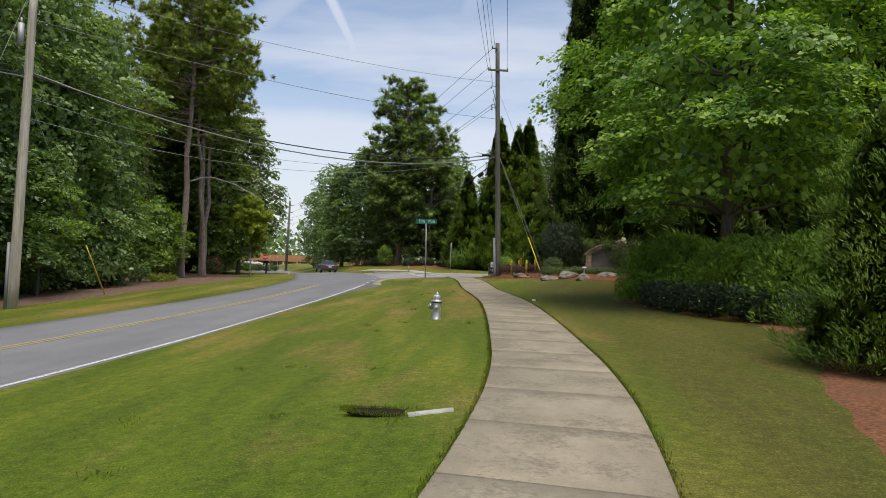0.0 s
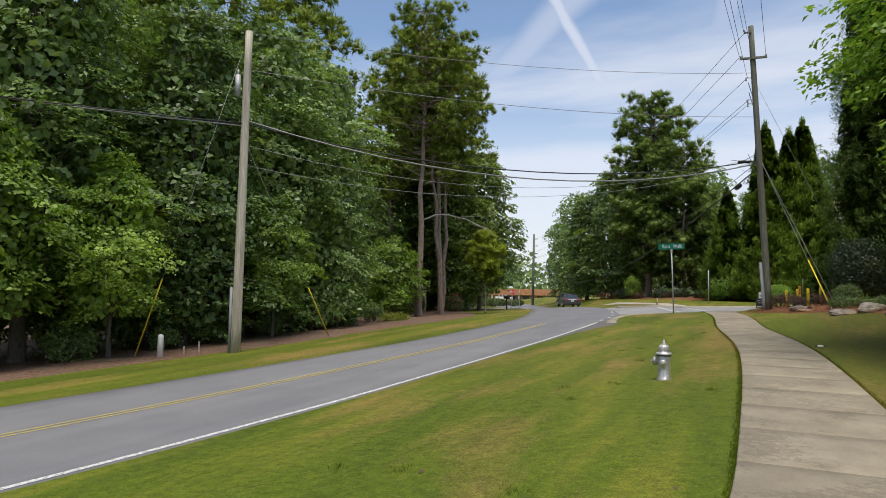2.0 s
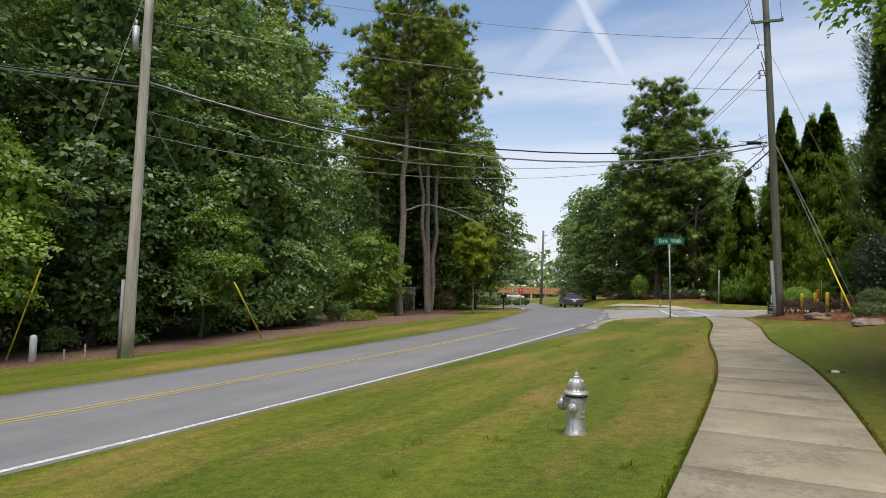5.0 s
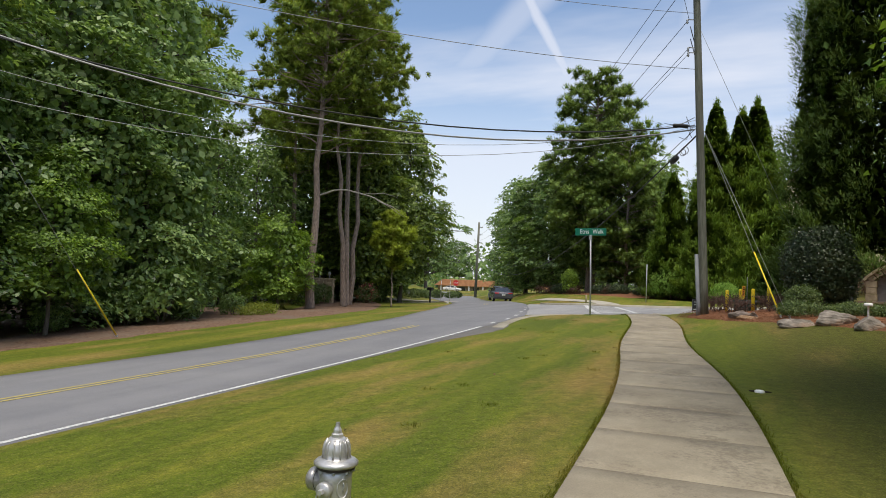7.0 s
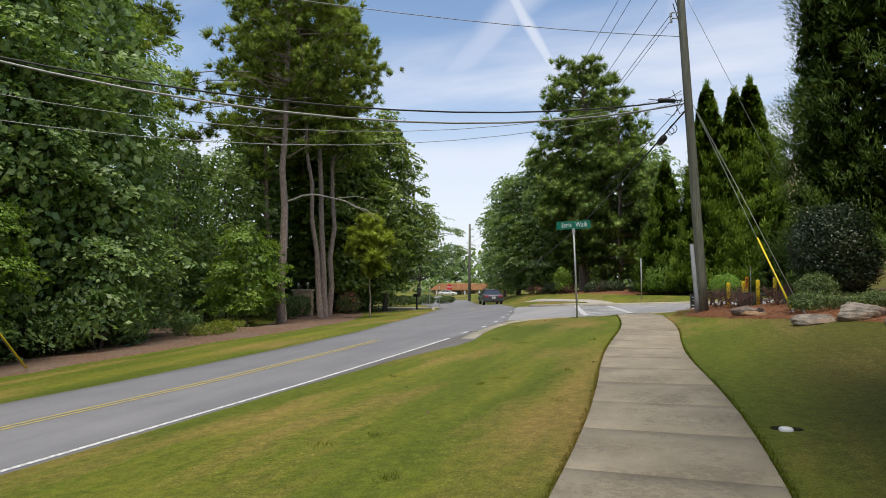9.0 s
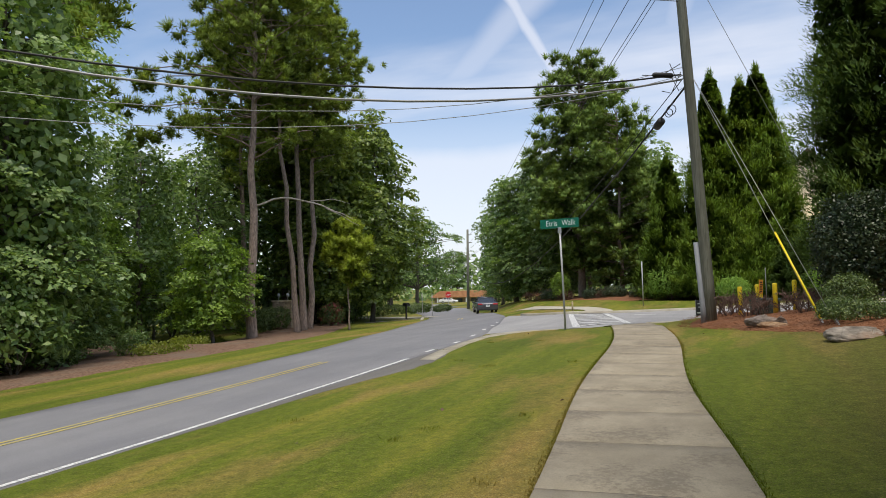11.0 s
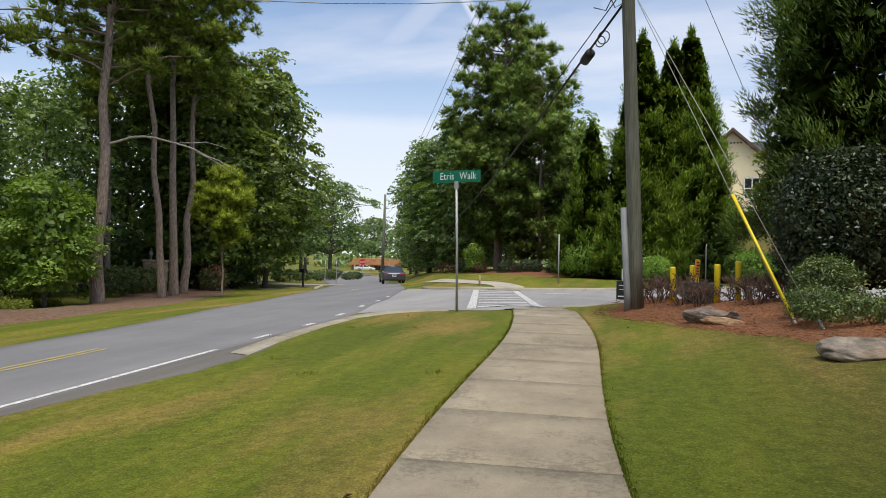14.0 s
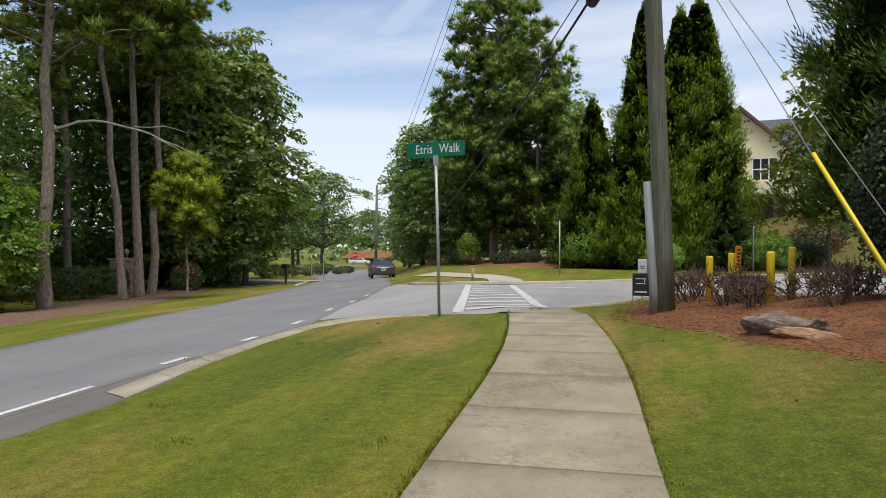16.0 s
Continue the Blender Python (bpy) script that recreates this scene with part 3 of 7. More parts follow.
def eased(y, ys, xs, w=2.0):
    y = np.asarray(y, float)
    return sum(np.interp(y + d * w, ys, xs) for d in (-1, -0.5, 0, 0.5, 1)) / 5


def road_left(y):
    return eased(y, LEFT_Y, LEFT_X, 3.0)


def road_right(y):
    return eased(y, RIGHT_Y, RIGHT_X, 1.2)


gx = np.concatenate([[-1800, -900, -400, -200, -120, -80], np.arange(-56, -24, 2.0), [-24.5], np.arange(-23, -16, 1.0), np.arange(-16, -5.5, 0.5), [-5.5, -5.28], np.arange(-5, 10, 0.5), np.arange(10, 40, 2.0), [48, 64, 100, 200, 400, 900, 1800]])
gy = np.concatenate([[-1500, -600, -250, -120, -70], np.arange(-50, -8, 3.0), np.arange(-8, 40, 0.5), np.arange(40, 46, 0.25), np.arange(46, 62, 0.5), np.arange(62, 130, 2.0), [140, 160, 190, 230, 300, 450, 800, 1500, 2500]])
GX, GY = np.meshgrid(gx, gy)
gv, gf = sheet(GX, GY, terrain(GX, GY))
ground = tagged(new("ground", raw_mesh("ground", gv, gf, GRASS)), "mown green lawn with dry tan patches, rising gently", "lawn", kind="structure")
ground.data.shade_smooth()

ys = np.concatenate([np.arange(-60, 10, 2.0), np.arange(10, 60, 0.7), np.arange(60, 165, 2.0)])
road = tagged(new("road", strip("road", ys, road_left(ys), road_right(ys), 0.011, ASPHALT, 10)), "worn grey asphalt two-lane road bending away to the far houses", "road", kind="structure")

# the side street, from its mouth to where the trees hide it
NEAR_KERB = [(-6.6, 40.4), (-5.4, 40.5), (-4.4, 41.0), (-2.9, 40.95), (-1.5, 40.6), (-0.25, 41.75), (0.25, 43.2), (1.2, 45.9), (4, 48.6), (10, 50.6), (40, 55)]
FAR_KERB = [(-9.6, 57.0), (-8.6, 56.0), (-7.4, 54.6), (-6.0, 53.9), (-4.7, 53.5), (-3.0, 54.1), (0.6, 56.0), (3.5, 57.4), (6.3, 58.9), (14, 61.5), (40, 66)]


def along(pts, n):
    p = np.asarray(pts, float)
    d = np.concatenate([[0], np.cumsum(np.linalg.norm(np.diff(p, axis=0), axis=1))])
    u = np.linspace(0, d[-1], n)
    q = np.stack([np.interp(u, d, p[:, 0]), np.interp(u, d, p[:, 1])], 1)
    for _ in range(2):
        q[1:-1] = (q[:-2] + 2 * q[1:-1] + q[2:]) / 4
    return q


def bank(u_pts, v_pts, lift, across, mat, name):
    u = np.linspace(0, 1, across + 1)[None, :, None]
    g = u_pts[:, None, :] * (1 - u) + v_pts[:, None, :] * u
    v, f = sheet(g[..., 0], g[..., 1], terrain(g[..., 0], g[..., 1]) + lift)
    return raw_mesh(name, v, f, mat)


ka, kb = np.asarray(NEAR_KERB, float), np.asarray(FAR_KERB, float)
ku = np.linspace(0, 10, 70)
nk = np.stack([np.interp(ku, range(11), ka[:, 0]), np.interp(ku, range(11), ka[:, 1])], 1)
fk = np.stack([np.interp(ku, range(11), kb[:, 0]), np.interp(ku, range(11), kb[:, 1])], 1)
side_street = tagged(new("side_street", bank(nk, fk, 0.009, 16, ASPHALT_PALE, "side_street")), "pale grey asphalt side street meeting the road", "road", kind="structure")


def kerb_line(name, pts, width, height, label, inside=1):
    """A kerb of concrete with a rounded lip along plan points."""
    p = along(pts, max(6, int(len(pts) * 6)))
    d = np.gradient(p, axis=0)
    d /= np.linalg.norm(d, axis=1)[:, None]
    n = np.stack([-d[:, 1], d[:, 0]], 1) * inside
    prof = [(0, -0.1), (0.0, height * 0.75), (0.03, height), (width - 0.03, height), (width, height * 0.8), (width, -0.1)]
    g = np.stack([p + n * w for w, _ in prof], 1)
    base = terrain(p[:, 0], p[:, 1])[:, None]
    z = base + np.array([h for _, h in prof])[None, :]
    g, z = np.concatenate([g[:1], g, g[-1:]]), np.concatenate([z[:1] * 0 + base[0] - 0.1, z, z[-1:] * 0 + base[-1] - 0.1])
    v, f = sheet(g[..., 0], g[..., 1], z)
    return tagged(new(name, raw_mesh(name, v, f, KERB)), label, "kerb", kind="structure")


kerb_line("kerb", FAR_KERB[1:], 0.16, 0.13, "pale concrete kerb along the far side of the side street", 1)
# worn shoulder widening out of the road, then a gutter of broken concrete lengths round the lawn corner
shoulder_y = np.arange(26.0, 36.2, 0.2)
shoulder_x = np.interp(shoulder_y, [26, 27.5, 29.4, 31, 32, 33.2, 34.2, 35.2, 36.2], [-4.92, -4.78, -4.62, -4.30, -4.02, -3.98, -4.12, -4.42, -4.7])
shoulder_x = shoulder_x + np.array([0.05 * noise.noise((0.0, v * 2.1, 5.0)) + 0.03 * noise.noise((2.0, v * 6.0, 1.0)) for v in shoulder_y])
tagged(new("shoulder", strip("shoulder", shoulder_y, road_right(shoulder_y) - 0.02, shoulder_x, 0.008, SHOULDER, 6, 0.02)), "dirty grey asphalt shoulder fraying into the lawn", "road shoulder", kind="structure")
gutter = tagged(new("gutter"), "broken pale concrete gutter round the lawn corner", "gutter", kind="structure")
outer_edge = along([(-4.60, 33.7), (-4.92, 35.6), (-5.06, 37.5), (-5.16, 39.4), (-4.95, 40.5), (-4.2, 41.1), (-2.9, 41.05)], 120)
inner_edge = along([(-4.02, 33.4), (-4.40, 35.3), (-4.66, 37.4), (-4.68, 39.3), (-4.2, 40.3), (-3.55, 40.75), (-2.7, 40.76)], 120)
for k in range(8):
    ends = np.linspace(k * 14.8 + 0.12, (k + 1) * 14.8, 10)
    pa, pb = (np.stack([np.interp(ends, np.arange(120), e[:, c]) for c in (0, 1)], 1) for e in (outer_edge, inner_edge))
    mid_a, mid_b = pa * 0.94 + pb * 0.06, pa * 0.06 + pb * 0.94
    gg = np.stack([pa, mid_a, mid_b, pb], 1)
    gz = terrain(gg[..., 0], gg[..., 1]) + np.array([-0.03, 0.020, 0.024, -0.03])[None, :] + rng0.uniform(-0.004, 0.004)
    length_of_gutter = new("gutter_slab", raw_mesh("gutter_slab", *sheet(gg[..., 0], gg[..., 1], gz), GUTTER))
    length_of_gutter.parent = gutter
kerb_line("kerb", [(-0.06, 42.0), (0.34, 43.2), (1.3, 45.8), (4, 48.45), (10, 50.4), (40, 54.7)], 0.14, 0.06, "pale concrete kerb beside the planted bed", -1)
kerb_line("kerb", [(-18.0, 62.6), (-20.0, 67.0), (-21.8, 71.0), (-23.6, 73.2), (-27, 74.2), (-36, 75.5), (-48, 77)], 0.2, 0.10, "pale concrete kerb round the far corner", 1)


def marking(name, pts, width, lift, mat, label):
    v, f = ribbon(pts, width, lift)
    ob = new(name, raw_mesh(name, v, f, mat))
    ob.parent = road
    return tagged(ob, label)


ly = np.arange(-40, 34.6, 1.0)
marking("edge_line", np.stack([road_right(ly) - 0.13, ly], 1), 0.12, 0.017, WHITE_LINE, "solid white edge line")
ly = np.arange(-40, 60, 1.0)
mid = (road_left(ly) * 0.5 + (road_right(ly)) * 0.5)
for s in (-0.11, 0.11):
    marking("centre_line", np.stack([mid + s, ly], 1)[ly < 34.5], 0.10, 0.017, YELLOW_LINE, "worn double yellow centre line")
    marking("centre_line", np.stack([mid + s, ly], 1)[(ly > 56) & (ly < 100)], 0.10, 0.017, YELLOW_LINE, "worn double yellow centre line")
for y0, y1, dx in ((35.4, 36.0, -0.5), (37.6, 38.1, -0.5), (39.9, 40.5, -0.9), (42.6, 43.2, -0.6), (45.4, 46.0, -0.4), (48.4, 49.0, -0.3)):
    dy = np.linspace(y0, y1, 3)
    marking("dash_line", np.stack([road_right(dy) - 0.1 + dx * 0.3, dy], 1), 0.14, 0.018, WHITE_LINE, "short white dash")


def cross(a, b, w, mat):
    v, f = ribbon([Vector(a).lerp(Vector(b), k / 12) for k in range(13)], w, 0.019)
    ob = new("crossing_line", raw_mesh("crossing_line", v, f, mat))
    ob.parent = side_street


LEFT_BAR, RIGHT_BAR = (Vector((-2.22, 41.15)), Vector((-5.0, 53.1))), (Vector((-0.42, 41.95)), Vector((-3.3, 53.5)))
cross(*LEFT_BAR, 0.25, WHITE_LINE)
cross(*RIGHT_BAR, 0.25, WHITE_LINE)
for k in range(9):
    u = (k + 0.35) / 9
    a, b = LEFT_BAR[0].lerp(LEFT_BAR[1], u), RIGHT_BAR[0].lerp(RIGHT_BAR[1], u)
    cross(a.lerp(b, 0.09), a.lerp(b, 0.91), 0.42, FADED_LINE)
cross((-1.6, 51.6), (-0.6, 51.9), 0.4, WHITE_LINE)

# ---- planted beds and woodland floor ----
def bed(name, ys, x_left, x_right, lift, mat, label, category, across=14, ragged=(0, 1)):
    ys = np.asarray(ys, float)
    a, b = np.array(x_left, float), np.array(x_right, float)
    wob = np.array([noise.noise((0.0, v * 0.9, 3.0)) * 0.35 + noise.noise((5.0, v * 3.1, 1.0)) * 0.12 for v in ys])
    a, b = a + wob * ragged[0], b + wob * ragged[1]
    u = np.linspace(0, 1, across + 1)
    u = u ** 1.8 if ragged[0] else 1 - (1 - u) ** 1.8
    xs = a[:, None] + (b - a)[:, None] * u
    yy = np.repeat(ys[:, None], across + 1, 1)
    edge = np.minimum(u, 1 - u)
    lump = np.array([[noise.noise((x * 1.3, y * 1.3, 0.0)) for x, y in zip(r, s)] for r, s in zip(xs, yy)])
    inner = np.minimum(edge[None, :] * (b - a)[:, None], 3.0)
    zz = terrain(xs, yy) - 0.03 + (0.045 + lift + 0.02 * lump) * smooth(0, 0.5, inner) + (0.03 + 0.05 * lump) * smooth(0.4, 2.0, inner)
    v, f = sheet(xs, yy, zz)
    me = raw_mesh(name, v, f, mat)
    me.shade_smooth()
    return tagged(new(name, me), label, category, kind="structure")


ys = np.arange(-2, 46.2, 0.4)
bx = np.interp(ys, [-2, 2, 5, 8, 11, 14, 17, 20.4, 24, 28, 30, 31.1, 33, 35.9, 37.5, 39.5, 41.1, 42.5, 44, 46.2], [4.5, 4.4, 4.5, 5.4, 6.7, 7.9, 7.5, 6.3, 6.0, 7.0, 7.2, 5.75, 4.2, 2.8, 2.07, 1.2, 1.25, 2.2, 4.2, 9.0])
bed("planting_bed", ys, bx, np.full(len(ys), 24.0), 0.012, STRAW, "rust-brown pine straw bed under shrubs and trees", "mulch bed", 40, (1, 0))
ys = np.arange(-20, 70, 0.6)
bx = np.interp(ys, [-20, 0, 10, 17, 24.7, 33, 40, 45, 52, 60, 67, 70], [-30, -19.5, -17, -16.6, -15.6, -15.2, -14.5, -15.6, -18.6, -22.6, -27, -29])
bed("woodland_floor", ys, np.where(ys < 42, -60.0, bx - 7), bx, 0.012, DIRT, "brown leaf litter and bare earth at the wood's edge", "leaf litter", 30, (0, 1))
ys = np.arange(66, 110, 1.0)
bed("woodland_floor", ys, far_edge(ys) + np.interp(ys, [66, 74, 82, 110], [9, 7, 5.5, 5]), np.full(len(ys), 8.0), 0.012, STRAW, "rust-brown straw under the trees across the street", "leaf litter", 20, (1, 0))

# ---- plants ----
rng = np.random.default_rng(7)


def leaf_quads(at, out, size, aspect=0.55, jitter=0.9, fold=0.25, spread=0.35):
    """Folded four-cornered leaves at the points, facing roughly outward."""
    n = len(at)
    nor = out + rng.normal(0, jitter, (n, 3))
    nor /= np.linalg.norm(nor, axis=1)[:, None] + 1e-9
    t = np.cross(nor, rng.normal(0, 1, (n, 3)))
    t /= np.linalg.norm(t, axis=1)[:, None] + 1e-9
    b = np.cross(nor, t)
    s = (size * rng.uniform(1 - spread, 1 + spread, n))[:, None]
    c = np.stack([at - t * s * 0.5, at + b * s * aspect * 0.5 + nor * s * fold * 0.4, at + t * s * 0.55 - nor * s * fold * 0.3, at - b * s * aspect * 0.5 + nor * s * fold * 0.4], 1)
    return c.reshape(-1, 3), np.arange(4 * n).reshape(n, 4)


def blade_quads(at, way, length, width, jitter=0.35):
    """Slim blades that leave each point along a direction."""
    n = len(at)
    d = way + rng.normal(0, jitter, (n, 3))
    d /= np.linalg.norm(d, axis=1)[:, None] + 1e-9
    side = np.cross(d, rng.normal(0, 1, (n, 3)))
    side /= np.linalg.norm(side, axis=1)[:, None] + 1e-9
    ln = (length * rng.uniform(0.6, 1.3, n))[:, None]
    c = np.stack([at - side * width * 0.25, at + d * ln * 0.5 - side * width * 0.5, at + d * ln, at + d * ln * 0.5 + side * width * 0.5], 1)
    return c.reshape(-1, 3), np.arange(4 * n).reshape(n, 4)


def ball_template():
    """Points and triangles of the rough core of a tuft."""
    bm = bmesh.new()
    bmesh.ops.create_cube(bm, size=2)
    bmesh.ops.triangulate(bm, faces=bm.faces)
    bm.verts.index_update()
    pts = np.array([v.co.normalized()[:] for v in bm.verts])
    corners = np.array([[v.index for v in f.verts] for f in bm.faces])
    bm.free()
    return pts, corners


BALL, BALL_FACES = ball_template()


def tufts(at, way, girth, length, needles, size, width, core=0.5, flare=0.6, lift=0.0):
    """Needle tufts: fine needles that lie over a small rough core, lean along the tuft's way and share its rounded shading."""
    n = len(at)
    way = way / (np.linalg.norm(way, axis=1)[:, None] + 1e-9)
    s1 = np.cross(way, rng.normal(0, 1, (n, 3)))
    s1 /= np.linalg.norm(s1, axis=1)[:, None] + 1e-9
    s2 = np.cross(way, s1)
    girth, length = np.asarray(girth).reshape(-1, 1), np.asarray(length).reshape(-1, 1)
    rough = core * (1 + rng.uniform(-0.3, 0.3, (n, len(BALL))))
    round_off = s1[:, None, :] * (BALL[:, 0] * rough * girth)[..., None] + s2[:, None, :] * (BALL[:, 1] * rough * girth)[..., None] + way[:, None, :] * (BALL[:, 2] * rough * length)[..., None]
    v1, f1 = (at[:, None, :] + round_off).reshape(-1, 3), (BALL_FACES[None] + (np.arange(n) * len(BALL))[:, None, None]).reshape(-1, 3)
    d = sphere_points(n * needles).reshape(n, needles, 3)
    reach = rng.uniform(0.35, 1.0, (n, needles, 1))
    off = s1[:, None, :] * d[..., :1] * girth[:, None] + s2[:, None, :] * d[..., 1:2] * girth[:, None] + way[:, None, :] * d[..., 2:3] * length[:, None]
    root = (at[:, None, :] + off * reach).reshape(-1, 3)
    out = unit(off.reshape(-1, 3))
    lean = unit(out * flare + np.repeat(way, needles, 0) + rng.normal(0, 0.3, root.shape))
    face = unit(out + rng.normal(0, 0.35, out.shape))
    side = unit(np.cross(lean, face))
    ln = (size * rng.uniform(0.6, 1.3, len(root)))[:, None]
    v2 = np.stack([root + side * width * 0.5, root - side * width * 0.5, root + lean * ln], 1).reshape(-1, 3)
    f2 = np.arange(3 * len(root)).reshape(-1, 3)
    nor = unit(out + np.repeat(way, needles, 0) * 0.25 + rng.normal(0, 0.22, out.shape) + (0, 0, lift))
    if core == 0:
        return v2, f2, np.repeat(nor, 3, 0)
    normals = np.concatenate([unit(round_off.reshape(-1, 3)), np.repeat(nor, 3, 0)])
    return np.concatenate([v1, v2]), np.concatenate([f1, f2 + len(v1)]), normals


def unit(v):
    return v / (np.linalg.norm(v, axis=1)[:, None] + 1e-9)


def sphere_points(n):
    v = rng.normal(0, 1, (n, 3))
    return v / np.linalg.norm(v, axis=1)[:, None]


def limb(bm, a, b, r0, r1, sag=0.1, seg=6, steps=4):
    a, b = Vector(a), Vector(b)
    pts = []
    for k in range(steps + 1):
        u = k / steps
        p = a.lerp(b, u)
        p.z += sag * (b - a).length * math.sin(u * math.pi) * 0.5
        if 0 < k < steps:
            p += Vector(rng.normal(0, 0.03, 3)) * (b - a).length * 0.6
        pts.append(p)
    tube(bm, pts, [r0 + (r1 - r0) * k / steps for k in range(steps + 1)], seg)


def stem(bm, h, r, lean=(0, 0), seg=10, top=0.25, flare=1.5, steps=8, wiggle=0.02):
    pts, rad = [(0, 0, -0.15)], [r * flare]
    for k in range(1, steps + 1):
        u = k / steps
        pts.append((lean[0] * u + rng.normal(0, wiggle) * h * 0.3, lean[1] * u + rng.normal(0, wiggle) * h * 0.3, h * u))
        rad.append(r * (1 - (1 - top) * u))
    pts.insert(1, (0, 0, 0.25))
    rad.insert(1, r * (1 + (flare - 1) * 0.35))
    tube(bm, pts, rad, seg)
    return [Vector(p) for p in pts]


def put_tree(name, label, category, trunk_bm, bark, crown, leaf, x, y, scale=1.0, group="", rz=0.0, kind="", extra=()):
    ob = thing(name, label, category, x, y, None, rz, group, kind)
    ob.scale = (scale, scale, scale)
    if trunk_bm is not None:
        part("trunk", trunk_bm, bark, ob, "", True)
    me = raw_mesh("crown", *crown[:2], leaf)
    me.shade_smooth()
    if len(crown) == 3:
        me.normals_split_custom_set_from_vertices(crown[2])
    c = new("crown", me)
    c.parent = ob
    return ob


def hull_leaves(r, h, base, full_at, size, low=0.56, high=0.78, thick=1.5):
    """Large leaves of the shaded inside of a crown, close enough to close it to the eye."""
    m = int(2 * math.pi * r * (h - base) * 0.72 * thick / (size * size * 0.34))
    u = rng.uniform(0.02, 0.93, m)
    a = rng.uniform(0, 2 * math.pi, m)
    o = np.stack([np.cos(a), np.sin(a), np.zeros(m)], 1)
    c = o * (full_at(u) * rng.uniform(low, high, m))[:, None]
    c[:, 2] = base + (h - base) * u
    return c, o


def broadleaf(h, r, base, sprays, per, size, trunk_r, disc=0.6, narrow=0.6, lumps=0.32, core=1.0, cluster=6, gap=0.74):
    """Trunk and crown of a broad-leaved tree: boughs of flat leafy sprays that stand out of a close dark inside."""
    bm = bmesh.new()
    path = stem(bm, h * 0.86, trunk_r, (rng.normal(0, 0.25), rng.normal(0, 0.25)))

    def belly_at(v):
        return np.sin(np.pi * (0.17 + 0.80 * v)) ** narrow

    boughs = max(6, sprays // cluster)
    bu = rng.uniform(0, 1, boughs * 4)
    bu = bu[rng.uniform(0, 1, len(bu)) < belly_at(bu)][:boughs]
    boughs = len(bu)
    ba = np.arange(boughs) * 2.39996 + rng.uniform(-0.7, 0.7, boughs)
    shift = rng.uniform(0, 50)
    bz = base + (h - base) * bu
    bump = np.array([noise.noise((math.cos(q) * 1.7 + shift, math.sin(q) * 1.7, zz * 0.55 * 9 / h)) for q, zz in zip(ba, bz)])
    reach = r * belly_at(bu) * (1 + lumps * 1.6 * bump) * rng.uniform(gap, 1.06, boughs)
    which = np.repeat(np.arange(boughs), cluster)
    n = len(which)
    back = np.abs(rng.normal(0, 1, n))
    a = ba[which] + rng.normal(0, disc * 0.85, n) / np.maximum(reach[which], 0.6)
    rad = np.maximum(reach[which] - back * disc * 0.75, 0.15)
    o = np.stack([np.cos(a), np.sin(a), np.zeros(n)], 1)
    t = np.stack([-np.sin(a), np.cos(a), np.zeros(n)], 1)
    c = o * rad[:, None]
    c[:, 2] = bz[which] + rng.normal(0, disc * 0.38, n) + back * disc * 0.22
    for k in range(0, boughs, max(1, boughs // 30)):
        tip = Vector((math.cos(ba[k]) * reach[k] * 0.9, math.sin(ba[k]) * reach[k] * 0.9, bz[k]))
        at = max(0.2 * h, min(bz[k] - 0.3 * reach[k], h * 0.8))
        j = min(range(len(path)), key=lambda q: abs(path[q].z - at))
        limb(bm, path[j], tip, trunk_r * 0.28, trunk_r * 0.05, 0.1, 5)
    size_of = disc * rng.uniform(0.55, 1.2, n)
    q = rng.uniform(0, 2 * math.pi, (n, per))
    d = np.sqrt(rng.uniform(0, 1, (n, per))) * size_of[:, None]
    along_o, along_t = d * np.cos(q), d * np.sin(q)
    at = c[:, None, :] + along_o[..., None] * o[:, None, :] + along_t[..., None] * t[:, None, :]
    at[..., 2] += -0.38 * along_o - 0.14 * np.abs(along_t) + rng.normal(0, 0.06, (n, per))
    nor = np.repeat((o * 0.55 + (0, 0, 1.0) + rng.normal(0, 0.25, (n, 3)))[:, None, :], per, 1)
    v1, f1 = leaf_quads(at.reshape(-1, 3), nor.reshape(-1, 3), size, 0.66, 0.34)
    big = min(0.36, size * 1.7)
    c2, o2 = hull_leaves(r, h, base, lambda v: r * belly_at(v), big, 0.36, 0.66, core * 0.9)
    v2, f2 = leaf_quads(c2, o2 + (0, 0, 0.25), big, 0.75, 0.8)
    return bm, (np.concatenate([v1, v2]), np.concatenate([f1, f2 + len(v1)]))


